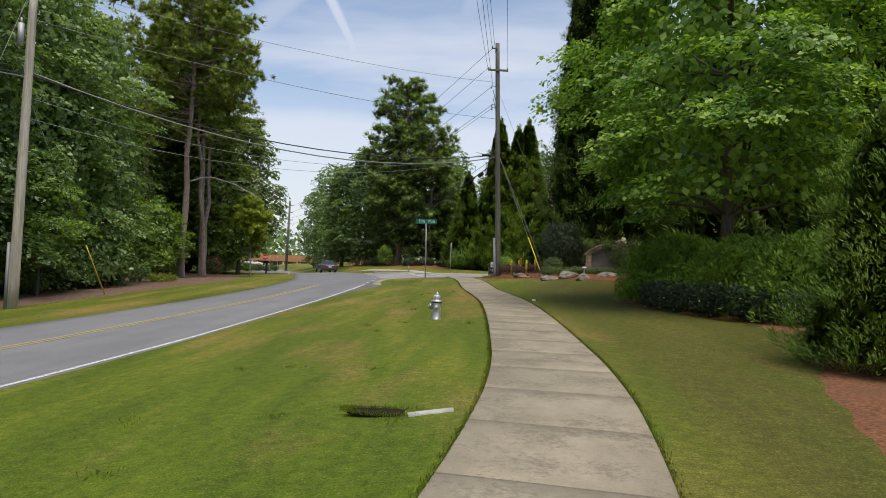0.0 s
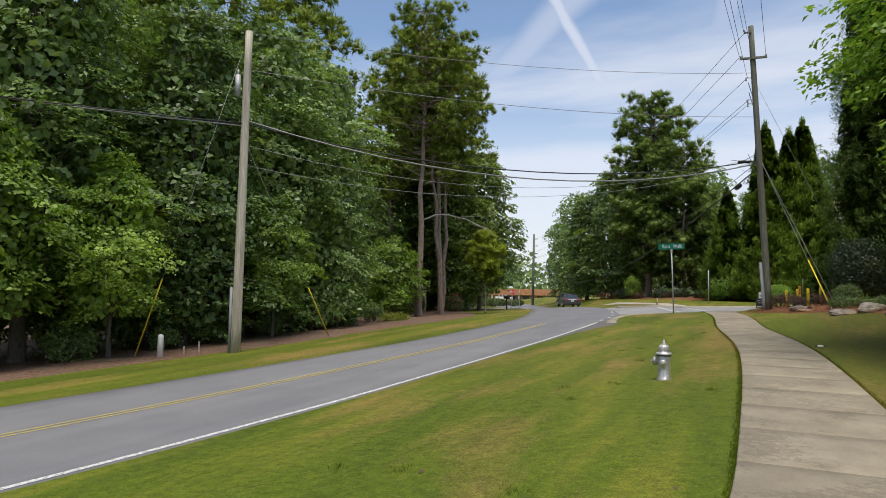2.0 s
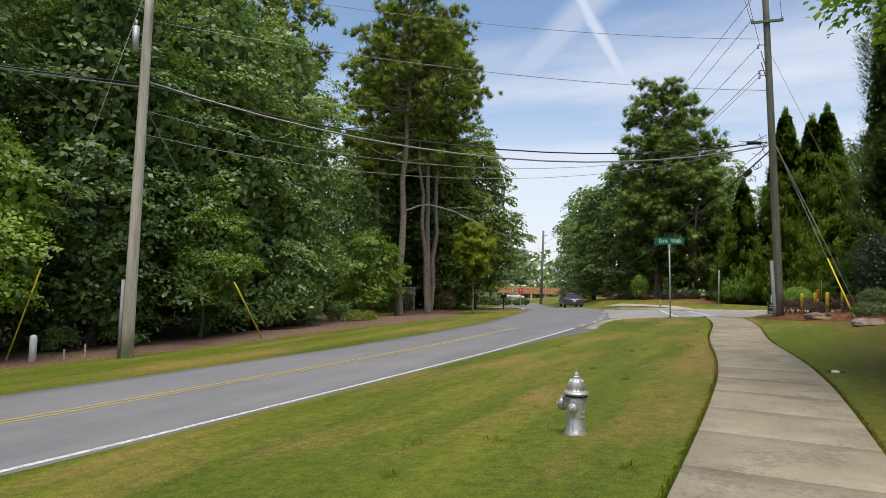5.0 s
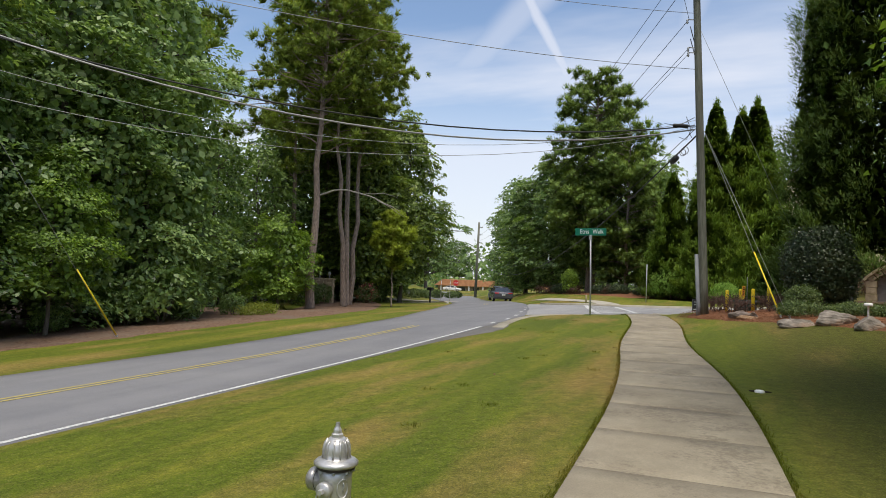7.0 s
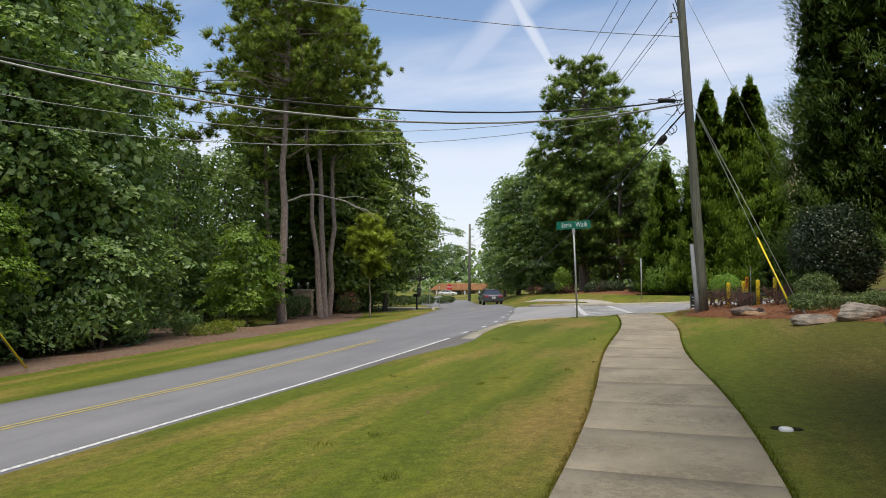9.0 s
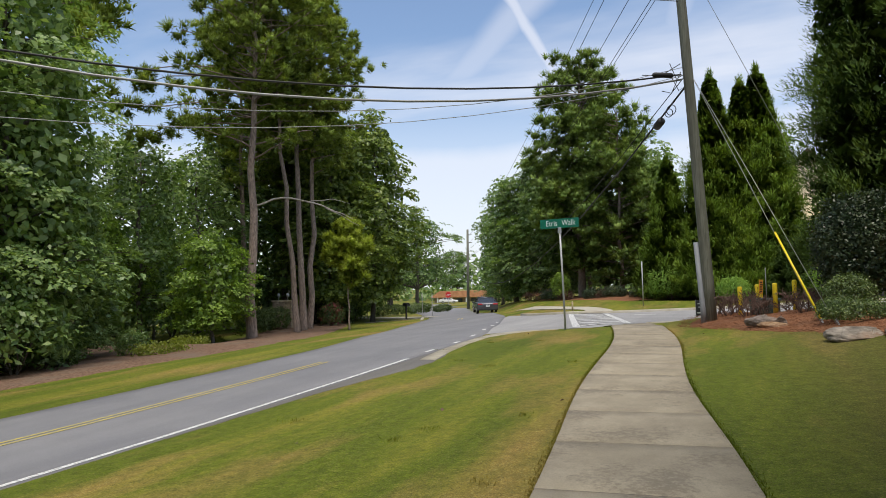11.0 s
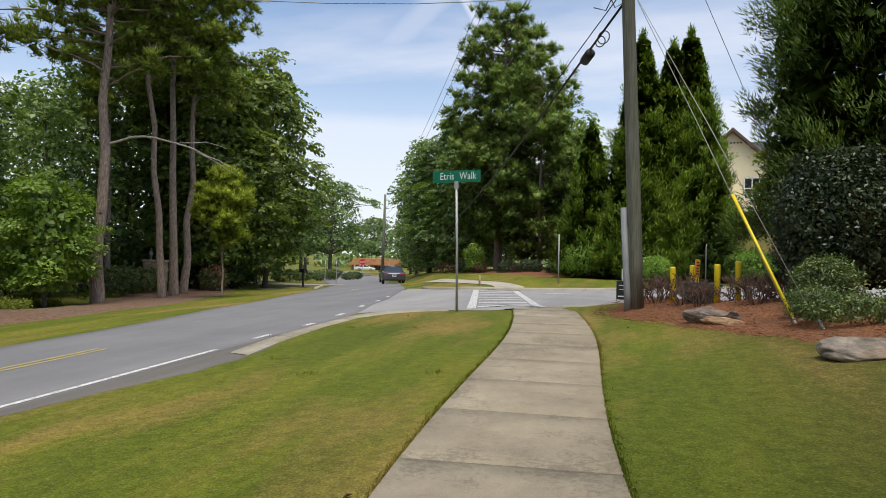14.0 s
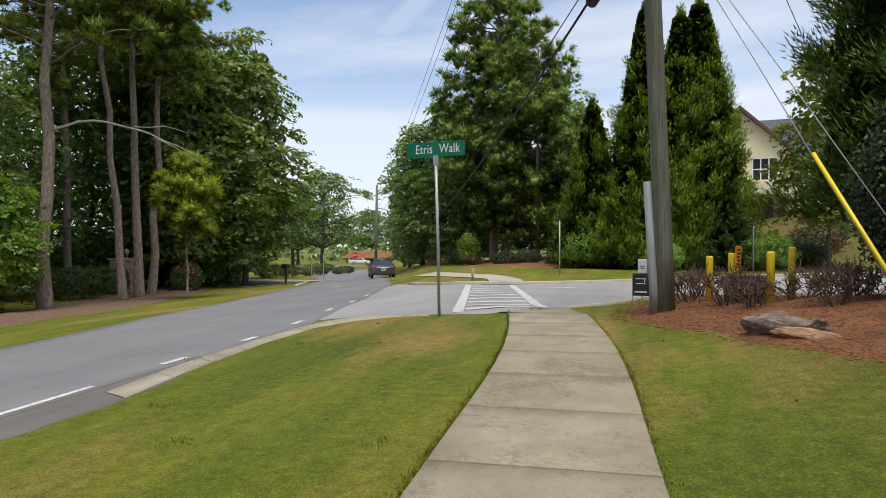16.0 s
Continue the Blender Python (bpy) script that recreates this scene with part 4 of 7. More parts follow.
def pine(h, trunk_r, tiers, lean=(0, 0), balls=8, needles=8, length=0.30, width=0.035, low=(), ball=0.34, core=0.6):
    """A pine: bare stem, then tiers of limbs that each carry a pad of needle tufts. tiers: lowest and highest part of the height, reach, pads, pad size."""
    bm = bmesh.new()
    path = stem(bm, h * 0.97, trunk_r, lean, 12, 0.16, 1.35, 10, 0.012)
    at, way, girth = [], [], []

    def pad(c, size, count):
        q = sphere_points(count)
        at.append(np.array(c) + q * (size * 1.1, size * 1.1, size * 0.5) * rng.uniform(0.25, 1.0, (count, 1)))
        way.append(q * 0.7 + (0, 0, 0.55) + rng.normal(0, 0.25, (count, 3)))
        girth.append(ball * size * rng.uniform(0.6, 1.15, count))

    for z0, z1, reach, count, size in tiers:
        for i in range(count):
            z = h * (z0 + (z1 - z0) * (i + rng.uniform(0, 1)) / count)
            a = i * 2.39996 + rng.uniform(-0.5, 0.5)
            far = reach * rng.uniform(0.12, 1.0) ** 0.6
            k = min(range(len(path)), key=lambda j: abs(path[j].z - z))
            start = Vector((path[k].x, path[k].y, max(0.4, z - 0.22 * far)))
            end = Vector((path[k].x + math.cos(a) * far, path[k].y + math.sin(a) * far, z))
            limb(bm, start, end, max(0.03, trunk_r * 0.2), 0.02, 0.05, 5)
            pad(end, size * rng.uniform(0.7, 1.2), balls)
            if far > 0.55 * reach:
                pad(start.lerp(end, 0.6) + Vector((0, 0, 0.15)), size * 0.8, balls // 2 + 1)
    for a, b in low:
        limb(bm, a, b, 0.05, 0.02, 0.1, 5)
        pad(Vector(b), 0.95, balls * 2)
        pad(Vector(a).lerp(Vector(b), 0.74), 0.75, balls)
    g = np.concatenate(girth)
    return bm, tufts(np.concatenate(at), np.concatenate(way), g, g * 0.8, needles, length, width, core, 0.8, 0.4)


def conifer(h, r, plumes, trunk_r, plume=(0.26, 0.5), needles=10, size=0.15, width=0.022, power=0.74, rise=1.3, lumps=0.25, skirt=0.02, depth=0.70, inside=0.4, hull=(0.50, 0.78)):
    """A conifer clothed to the ground in soft upswept tufts of unequal length, closed inside by larger ones."""
    bm = bmesh.new()
    stem(bm, h * 0.92, trunk_r, (0, 0), 8, 0.15)

    def ring(n, lo, hi, girth, half):
        u = 1 - np.sqrt(rng.uniform(0.0, 1, n)) if power > 0.6 else rng.uniform(0, 1, n) ** 1.5
        top = max(3, n // 60) if power > 0.6 else n // 7
        u[:top] = rng.uniform(0.93 if power > 0.6 else 0.88, 1.0, top)
        z = h * (skirt + (1 - skirt) * u) * 0.97
        a = rng.uniform(0, 2 * math.pi, n)
        swell = np.array([noise.noise((math.cos(q) * 2.6 + shift, math.sin(q) * 2.6, zz * 0.75)) for q, zz in zip(a, z)])
        env = r * np.power(np.maximum(1 - u, 0), power) * (1 + lumps * swell)
        o = np.stack([np.cos(a), np.sin(a), np.zeros(n)], 1)
        deep_in = rng.uniform(lo, hi, n)
        deep_in[:top] = np.sqrt(rng.uniform(0, 1, top))
        c = o * np.maximum(env * deep_in - girth * 0.5, 0)[:, None]
        c[:, 2] = np.maximum(z, half * 0.6)
        small = np.clip(0.45 + 1.6 * (1 - u), 0.45, 1) * rng.uniform(0.7, 1.3, n)
        w = o * (0.75 * np.clip(2 * (1 - u), 0.15, 1))[:, None] + (0, 0, rise) + rng.normal(0, 0.2, (n, 3))
        return c, w, girth * small, half * small

    shift = rng.uniform(0, 40)
    v1, f1, n1 = tufts(*ring(plumes, depth, 1.03, *plume), needles, size, width, 0, 0.45, 0.6)
    c2, o2 = hull_leaves(r * (0.95 - 0.45 * power), h, max(0.1, skirt * h * 1.15), lambda q: r * np.power(1 - q, power), inside, *hull, 3.0)
    v2, f2 = leaf_quads(c2, o2 + (0, 0, 0.3), inside, 0.7, 0.5)
    f2 = np.concatenate([f2[:, :3], f2[:, [0, 2, 3]]])
    v = np.concatenate([v1, v2])
    v[:, 2] = np.maximum(v[:, 2], 0.02)
    return bm, (v, np.concatenate([f1, f2 + len(v1)]), np.concatenate([n1, np.repeat(unit(o2 + (0, 0, 0.2)), 4, 0)]))


def cedar(h, r, plumes, trunk_r, per=40, size=0.22, width=0.05, skirt=0.02, power=0.85, plume=(0.26, 0.95), rise=1.2, lumps=0.2, inside=0.3):
    """An evergreen clothed to the ground in upswept flame-shaped plumes over a close inside."""
    bm = bmesh.new()
    stem(bm, h * 0.9, trunk_r, (0, 0), 8, 0.15)
    u = 1 - np.sqrt(rng.uniform(0.0, 1, plumes)) if power > 0.6 else rng.uniform(0, 1, plumes)
    z = h * (skirt + (1 - skirt) * u) * 0.95
    a = rng.uniform(0, 2 * math.pi, plumes)
    shift = rng.uniform(0, 40)
    bump = np.array([noise.noise((math.cos(q) * 2.4 + shift, math.sin(q) * 2.4, zz * 0.6)) for q, zz in zip(a, z)])
    env = r * np.power(np.maximum(1 - u, 0), power) * (1 + lumps * bump)
    o = np.stack([np.cos(a), np.sin(a), np.zeros(plumes)], 1)
    deep_in = np.where(u > 0.86, np.sqrt(rng.uniform(0, 1, plumes)), rng.uniform(0.74, 1.02, plumes))
    base = o * np.maximum(env * deep_in - plume[0] * 0.6, 0)[:, None]
    base[:, 2] = z - 0.3 * plume[1]
    way = o * 0.55 + (0, 0, rise) + rng.normal(0, 0.16, (plumes, 3))
    way /= np.linalg.norm(way, axis=1)[:, None]
    ln = plume[1] * rng.uniform(0.65, 1.25, plumes) * np.clip(0.5 + 1.5 * (1 - u), 0.5, 1)
    v = rng.uniform(0, 1, (plumes, per)) ** 0.8
    girth = np.sin(np.pi * np.clip(0.12 + 0.88 * v, 0, 1)) * 0.85 + 0.15
    ring = rng.normal(0, 1, (plumes, per, 3))
    ring -= (ring * way[:, None, :]).sum(-1, keepdims=True) * way[:, None, :]
    ring /= np.linalg.norm(ring, axis=2, keepdims=True) + 1e-9
    side = ring * (plume[0] * girth * rng.uniform(0.5, 1.0, (plumes, per)))[..., None]
    at = base[:, None, :] + way[:, None, :] * (v * ln[:, None])[..., None] + side
    at[..., 2] = np.maximum(at[..., 2], 0.03)
    v1, f1 = blade_quads(at.reshape(-1, 3), (way[:, None, :] * 0.9 + ring * 0.75).reshape(-1, 3), size, width, 0.28)
    c2, o2 = hull_leaves(r * (0.95 - 0.45 * power), h, 0.1, lambda q: r * np.power(1 - q, power), inside, 0.50, 0.80, 2.4)
    v2, f2 = leaf_quads(c2, o2 + (0, 0, 0.3), inside, 0.6, 0.5)
    v2[:, 2] = np.maximum(v2[:, 2], 0.0)
    return bm, (np.concatenate([v1, v2]), np.concatenate([f1, f2 + len(v1)]))


def mound(rx, ry, h, leaves, size, per=10, square=2.0, spread=0.12, jitter=0.9, low=0.0):
    """Leaves over a rounded or clipped bush that stands on the ground."""
    n = leaves // per
    s = sphere_points(n * 2)
    s = s[s[:, 2] > -0.75][:n]
    q = (np.abs(s) ** square).sum(1, keepdims=True) ** (-1 / square)
    p = s * q
    lump = np.array([noise.noise((x * 2.3 + rx, y * 2.3, z * 2.3)) for x, y, z in p])[:, None]
    p = p * (0.86 + 0.16 * lump + rng.uniform(-0.14, 0.1, (len(p), 1)))
    p = p * (rx, ry, h * 0.5) + (0, 0, h * 0.5 + low)
    p[:, 2] = np.maximum(p[:, 2], 0.04)
    at = np.repeat(p, per, 0) + rng.normal(0, spread, (len(p) * per, 3))
    at[:, 2] = np.maximum(at[:, 2], 0.02)
    return leaf_quads(at, np.repeat(s, per, 0) + (0, 0, 0.3), size, 0.55, jitter)


def stems(n, h, r, spread):
    bm = bmesh.new()
    for i in range(n):
        a = rng.uniform(0, 6.28)
        limb(bm, (math.cos(a) * 0.05, math.sin(a) * 0.05, -0.05), (math.cos(a) * spread * rng.uniform(0.3, 1), math.sin(a) * spread * rng.uniform(0.3, 1), h * rng.uniform(0.6, 0.95)), r, r * 0.4, 0.1, 5)
    return bm


def spread_copies(proto, places):
    for x, y, s, rz in places:
        copy_thing(proto, pose(x, y, ground_z(x, y), 0, 0, rz) @ Matrix.Diagonal((s / proto.scale[0], s / proto.scale[0], s / proto.scale[0], 1)))


# woodland on the far side of the road
WOOD = "trees of the wood"
woods = []
for k, (h, r, base, n, tr) in enumerate(((17, 4.5, 0.9, 350, 0.22), (15, 4.1, 0.7, 320, 0.20), (19, 4.9, 3.4, 350, 0.26))):
    bm, crown = broadleaf(h, r, base, n * 2, 23, 0.20, tr, 0.80, 0.5, 0.36, 1.0, 8, 0.60)
    x, y = ((-21.5, 30.0), (-20.8, 24.5), (-22.5, 18.5))[k]
    woods.append(put_tree("tree", "tall leafy green tree at the edge of a dense wood", "tree", bm, BARK, crown, LEAF_WOOD, x, y, 1.0, WOOD))
bm, crown = broadleaf(8.5, 3.0, 1.7, 330, 26, 0.17, 0.10, 0.6, 0.5)
young = put_tree("tree", "young bright green tree leaning out of the wood", "tree", bm, BARK, crown, LEAF_BRIGHT, -20.2, 15.6, 1.0, WOOD)
under = put_tree("shrub", "wild green undergrowth along the wood's edge", "shrub", stems(7, 2.0, 0.03, 0.9), BARK, mound(1.7, 1.5, 2.6, 1700, 0.25, 12, 2.0, 0.2), LEAF_WOOD, -19.0, 33.2, 1.0, "undergrowth of the wood")
front = [(-21.2, 34.2, 0.95, 0), (-22.2, 37.6, 0.5, 1), (-23.4, 12.6, 1.0, 2), (-23.0, 6.5, 0.95, 2), (-25, 0.0, 1.0, 2), (-30, -13, 1.0, 2)]
back = [(-27, 33, 1.12), (-28, 27, 1.15), (-27.5, 20, 1.1), (-35, 38, 0.9), (-41, 45, 0.85), (-37, 52, 0.86), (-29, 17, 1.05), (-31, 30, 1.15), (-25.6, 22.5, 0.9), (-26, 36.5, 0.8), (-31, 54, 0.76), (-29.5, 47.5, 0.72), (-33, 58.5, 0.9), (-40, 60, 0.85), (-34, 63, 1.05), (-46, 53, 0.9), (-37, 69, 1.0), (-31, 9, 1.1), (-32, 2, 1.1), (-36, 14, 1.15)]
bm, crown = broadleaf(17.5, 4.6, 0.8, 170, 12, 0.42, 0.22, 1.05, 0.5, 0.32, 0.45)
deep = put_tree("tree", "leafy green tree deeper in the wood", "tree", bm, BARK, crown, LEAF_WOOD, -27, 33, 1.1, WOOD)
for x, y, s, kind_of in front:
    spread_copies(woods[kind_of], [(x, y, s, rng.uniform(0, 360))])
for x, y, s in back[1:]:
    spread_copies(deep, [(x, y, s, rng.uniform(0, 360))])
spread_copies(young, [(-19.6, 20.0, 0.85, 70), (-18.9, 28.0, 0.75, 220), (-29.5, 44.5, 0.9, 20), (-31, 50, 0.8, 110)])
spread_copies(under, [(-19.6 + rng.uniform(-0.6, 0.6), y + rng.uniform(-0.7, 0.7), rng.uniform(0.35, 0.6), rng.uniform(0, 360)) for y in np.arange(19, 41, 3.2)])
spread_copies(under, [(-33 + rng.uniform(-2, 2), y, rng.uniform(1.0, 1.5), rng.uniform(0, 360)) for y in np.arange(44, 70, 4.0)])
spread_copies(under, [(-29.0, 71.0, 1.2, 20), (-30.5, 75.0, 1.3, 90), (-33.5, 72.5, 1.4, 200), (-27.6, 66.6, 0.9, 310), (-31.0, 68.5, 1.4, 60), (-36, 78, 1.5, 10)])
spread_copies(under, [(-24.5 + rng.uniform(-1.5, 1.5), y, rng.uniform(1.1, 1.5), rng.uniform(0, 360)) for y in np.arange(18, 40, 4.0)])

# the bright small tree on the lawn and the group of pines
bm, crown = broadleaf(6.0, 2.6, 0.7, 260, 30, 0.16, 0.09, 0.6, 0.6, 0.2)
put_tree("tree", "small bright green ornamental tree with layered branches", "tree", bm, BARK, crown, LEAF_BRIGHT, -23.6, 47.2, 1.0)
PINES = "tall pines beside the road"
LOFTY = ((0.44, 0.60, 3.8, 14, 0.95), (0.58, 0.80, 5.2, 36, 1.05), (0.78, 0.93, 4.6, 28, 1.0), (0.92, 1.0, 2.4, 10, 0.9))
SLIM = ((0.50, 0.64, 2.8, 10, 0.9), (0.62, 0.84, 4.4, 32, 1.0), (0.82, 0.95, 3.8, 20, 0.95), (0.94, 1.0, 1.8, 8, 0.85))
for h, tiers, tr, lean, x, y, rz in ((25, LOFTY, 0.29, (0.2, 0.2), -22.4, 49.0, 0), (24, SLIM, 0.20, (-1.3, -1.1), -22.7, 53.7, 0), (25, SLIM, 0.25, (-0.5, -0.4), -24.2, 56.5, 0), (23.5, SLIM, 0.24, (0.6, 0.5), -25.1, 58.5, 0)):
    boughs = [((0, 0, 13.2), (-4.9, -4.4, 13.0)), ((0, 0, 15.2), (-5.6, -5.2, 14.8)), ((0, 0, 15.0), (-4.3, -3.7, 14.4)), ((0, 0, 12.4), (-4.4, -3.8, 11.4)), ((0, 0, 12.8), (-2.6, -2.4, 12.4))] if lean[0] == 0.2 else []
    bm, crown = pine(h, tr, tiers, lean, 9, 44, 0.27, 0.055, boughs)
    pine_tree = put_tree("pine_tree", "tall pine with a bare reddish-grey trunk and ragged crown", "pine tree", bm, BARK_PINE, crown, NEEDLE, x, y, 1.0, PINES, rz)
    if lean[0] == 0.2:
        bm = bmesh.new()
        limb(bm, (0.05, 0.1, 7.6), (2.2, 2.0, 8.0), 0.06, 0.05, 0.25, 6, 5)
        limb(bm, (2.2, 2.0, 8.0), (4.6, 3.6, 6.9), 0.05, 0.02, 0.10, 6, 5)
        limb(bm, (2.6, 2.2, 8.0), (4.2, 3.9, 7.9), 0.03, 0.01, 0.15, 5, 4)
        limb(bm, (3.2, 2.7, 7.6), (5.0, 3.6, 6.5), 0.025, 0.01, 0.05, 5, 4)
        part("dead_branch", bm, BARE_LIMB, pine_tree, "pale dead branch", True)
bm, crown = pine(24, 0.26, ((0.46, 0.64, 3.0, 12, 1.1), (0.62, 0.86, 4.4, 26, 1.25), (0.84, 1.0, 2.8, 16, 1.1)), (0.6, 0.2), 8, 28, 0.36, 0.085)
wood_pine = put_tree("pine_tree", "tall pine rising behind the leafy trees", "pine tree", bm, BARK_PINE, crown, NEEDLE, -26.5, 38.5, 1.0, "pines in the wood")
spread_copies(wood_pine, [(-24.5, 26.8, 1.0, 80), (-30, 57.5, 0.95, 150), (-31.5, 64.0, 0.9, 290)])

# low clump between the trunks; its sunlit look is painted in the needles
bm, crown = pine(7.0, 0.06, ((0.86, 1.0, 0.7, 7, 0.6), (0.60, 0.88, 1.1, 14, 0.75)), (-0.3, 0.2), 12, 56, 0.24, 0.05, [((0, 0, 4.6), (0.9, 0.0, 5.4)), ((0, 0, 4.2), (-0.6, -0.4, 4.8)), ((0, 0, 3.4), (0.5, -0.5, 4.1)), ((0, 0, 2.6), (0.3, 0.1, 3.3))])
put_tree("pine_tree", "small pine among the tall trunks, sunlight painted into its yellow-green needle clumps", "pine tree", bm, BARK_PINE, crown, NEEDLE_SUNLIT, -18.4, 53.0, 0.95)

# trees round the far corner
bm, crown = broadleaf(16.5, 4.3, 1.4, 400, 20, 0.32, 0.18, 0.9, 0.5)
corner = put_tree("tree", "large leafy green tree beyond the pines", "tree", bm, BARK, crown, LEAF_CORNER, -25.6, 68.6, 1.08, "trees at the far corner")
spread_copies(corner, [(-27.5, 64.5, 1.05, 300), (-30.2, 66.5, 1.2, 60), (-31.0, 73.5, 1.1, 190), (-36, 83, 1.0, 120), (-35.5, 76, 1.15, 260)])
bm, crown = broadleaf(17, 8.6, 4.2, 300, 14, 0.55, 0.4, 1.3, 0.6, 0.35, 0.4)
oak = put_tree("tree", "broad open-crowned tree standing by the far bend", "tree", bm, BARK, crown, LEAF_WOOD, -51, 131, 1.0, "far trees")
spread_copies(oak, [(-62, 140, 0.95, 80), (-57, 122, 0.8, 20), (-78, 150, 1.0, 200), (-66, 120, 0.9, 310), (-72, 160, 0.9, 120), (-90, 170, 1.1, 30), (-22, 150, 0.9, 160), (-15, 128, 1.0, 10), (-30, 215, 1.0, 110), (-84, 230, 1.0, 220)])

# trees across the side street
FAR = "trees across the side street"
bm, crown = broadleaf(14.5, 3.6, 0.3, 430, 18, 0.32, 0.22, 0.8, 0.34, 0.45)
dark = put_tree("tree", "dense dark green tree with foliage to the ground", "tree", bm, BARK, crown, LEAF_WOOD, -19.3, 90.5, 1.0, FAR)
spread_copies(dark, [(-15.4, 87.5, 1.10, 70), (-12.8, 86.5, 0.8, 140), (-4.2, 84.5, 0.9, 210), (-2.6, 79.5, 0.72, 330), (1.5, 77, 0.75, 20)])
spread_copies(deep, [(-24, 100, 0.9, 30), (-12, 96, 1.0, 100), (-4, 94, 0.95, 190), (-29, 112, 0.8, 240)])
bm, crown = pine(23.2, 0.36, ((0.12, 0.30, 3.6, 26, 1.1), (0.28, 0.52, 4.9, 56, 1.15), (0.50, 0.72, 4.8, 50, 1.1), (0.70, 0.80, 3.2, 14, 1.0), (0.80, 0.90, 4.5, 24, 0.92), (0.90, 1.0, 3.0, 14, 0.88)), (0.4, 0), 9, 40, 0.34, 0.075, (), 0.46)
put_tree("pine_tree", "big dark pine with a thick trunk across the side street", "pine tree", bm, BARK_PINE, crown, NEEDLE_DEEP, -9.9, 81.0, 1.0, FAR)
bm, crown = pine(17.0, 0.2, ((0.06, 0.35, 3.8, 30, 1.1), (0.33, 0.75, 4.6, 50, 1.15), (0.73, 1.0, 3.4, 24, 1.0)), (0, 0), 8, 40, 0.34, 0.075, (), 0.46)
put_tree("pine_tree", "shaggy pine beside the big one", "pine tree", bm, BARK_PINE, crown, NEEDLE_DEEP, -5.8, 78.0, 1.0, FAR)
CEDARS = "tall conical evergreens"
bm, crown = conifer(16.0, 3.4, 480, 0.16, (0.48, 0.70), 116, 0.21, 0.055)
cone = put_tree("evergreen_tree", "tall conical evergreen with feathery green sprays", "evergreen tree", bm, BARK, crown, NEEDLE_GREEN, 2.1, 67.0, 1.0, CEDARS)
bm, crown = conifer(16.0, 3.8, 540, 0.17, (0.48, 0.70), 116, 0.21, 0.055)
put_tree("evergreen_tree", "tall conical evergreen with feathery green sprays", "evergreen tree", bm, BARK, crown, NEEDLE_GREEN, 5.0, 67.4, 1.0, CEDARS)
bm, crown = conifer(10.4, 2.6, 330, 0.12, (0.38, 0.62), 72, 0.23, 0.055)
cone_small = put_tree("evergreen_tree", "shorter conical evergreen between the tall ones", "evergreen tree", bm, BARK, crown, NEEDLE_GREEN, -1.0, 67.8, 1.0, CEDARS)
spread_copies(cone, [(3.95, 67.0, 0.955, 120)])
spread_copies(cone_small, [(3.6, 65.9, 0.92, 250), (1.0, 65.9, 0.75, 90)])
bm, crown = conifer(3.9, 1.9, 420, 0.07, (0.20, 0.30), 44, 0.14, 0.026, 0.8, 0.12, 0.4)
put_tree("evergreen_tree", "small blue-green spruce with spreading tiers", "evergreen tree", bm, BARK, crown, NEEDLE_DARK, 6.15, 64.2, 1.0)
bush = put_tree("shrub", "low rounded dark green shrub under the trees", "shrub", stems(6, 0.9, 0.02, 0.5), BARK, mound(1.1, 1.0, 1.0, 2600, 0.12, 10), LEAF_DARK, -3.4, 70.2, 0.8, "shrubs across the street")
spread_copies(bush, [(-5.6, 72, 0.9, 40), (-1.6, 69.6, 0.9, 100), (-7.6, 74, 0.85, 200), (-12.5, 79.6, 1.0, 10), (0.6, 68, 0.9, 300), (3.2, 65.4, 0.7, 20), (8.6, 66.5, 1.3, 80), (10.5, 67.2, 1.1, 160)])
put_tree("shrub", "slim upright green shrub on the straw", "shrub", None, BARK, mound(0.8, 0.8, 2.6, 1500, 0.15, 10), LEAF_BRIGHT, -10.9, 76.4, 1.0)
straw_shrub = put_tree("shrub", "low reddish-brown shrub at the kerb", "shrub", stems(8, 0.5, 0.012, 0.5), TWIG, mound(0.9, 0.7, 0.8, 900, 0.12, 9), BARBERRY, -0.2, 66.0, 1.0, "low brown shrubs")
spread_copies(straw_shrub, [(1.6, 65.6, 1.0, 40), (-10.5, 76.5, 1.0, 80), (-6.5, 72.6, 0.8, 140), (-14.5, 80.5, 1.1, 10), (3.4, 64.8, 0.8, 300)])

# the planted right-hand side
RIGHT = "dark conifers behind the bed"
bm, crown = conifer(24.0, 4.25, 2300, 0.28, (0.36, 0.50), 104, 0.15, 0.028, 0.30, 0.9, 0.20, 0.08, 0.80, 0.26, (0.66, 0.92))
put_tree("evergreen_tree", "huge dark green conifer with dense feathery sprays", "evergreen tree", bm, BARK, crown, NEEDLE_DARK, 8.75, 40.5, 1.0, RIGHT)
bm, crown = conifer(17.0, 4.2, 330, 0.26, (0.55, 0.8), 34, 0.55, 0.1, 0.45, 0.8, 0.25, 0.01)
back_con = put_tree("evergreen_tree", "huge dark green conifer further back", "evergreen tree", bm, BARK, crown, NEEDLE_DARK, 14.0, 39.5, 1.0, RIGHT)
spread_copies(back_con, [(13.2, 33.5, 0.85, 170), (16.5, 46.0, 1.05, 250), (17, 33, 1.0, 20), (16, 26, 0.8, 120)])
outer, inner = mound(1.22, 1.15, 2.95, 20000, 0.074, 10, 2.3, 0.08), mound(1.02, 0.95, 2.62, 4200, 0.17, 4, 2.3, 0.05)
holly = np.concatenate([outer[0], inner[0]]), np.concatenate([outer[1], inner[1] + len(outer[0])])
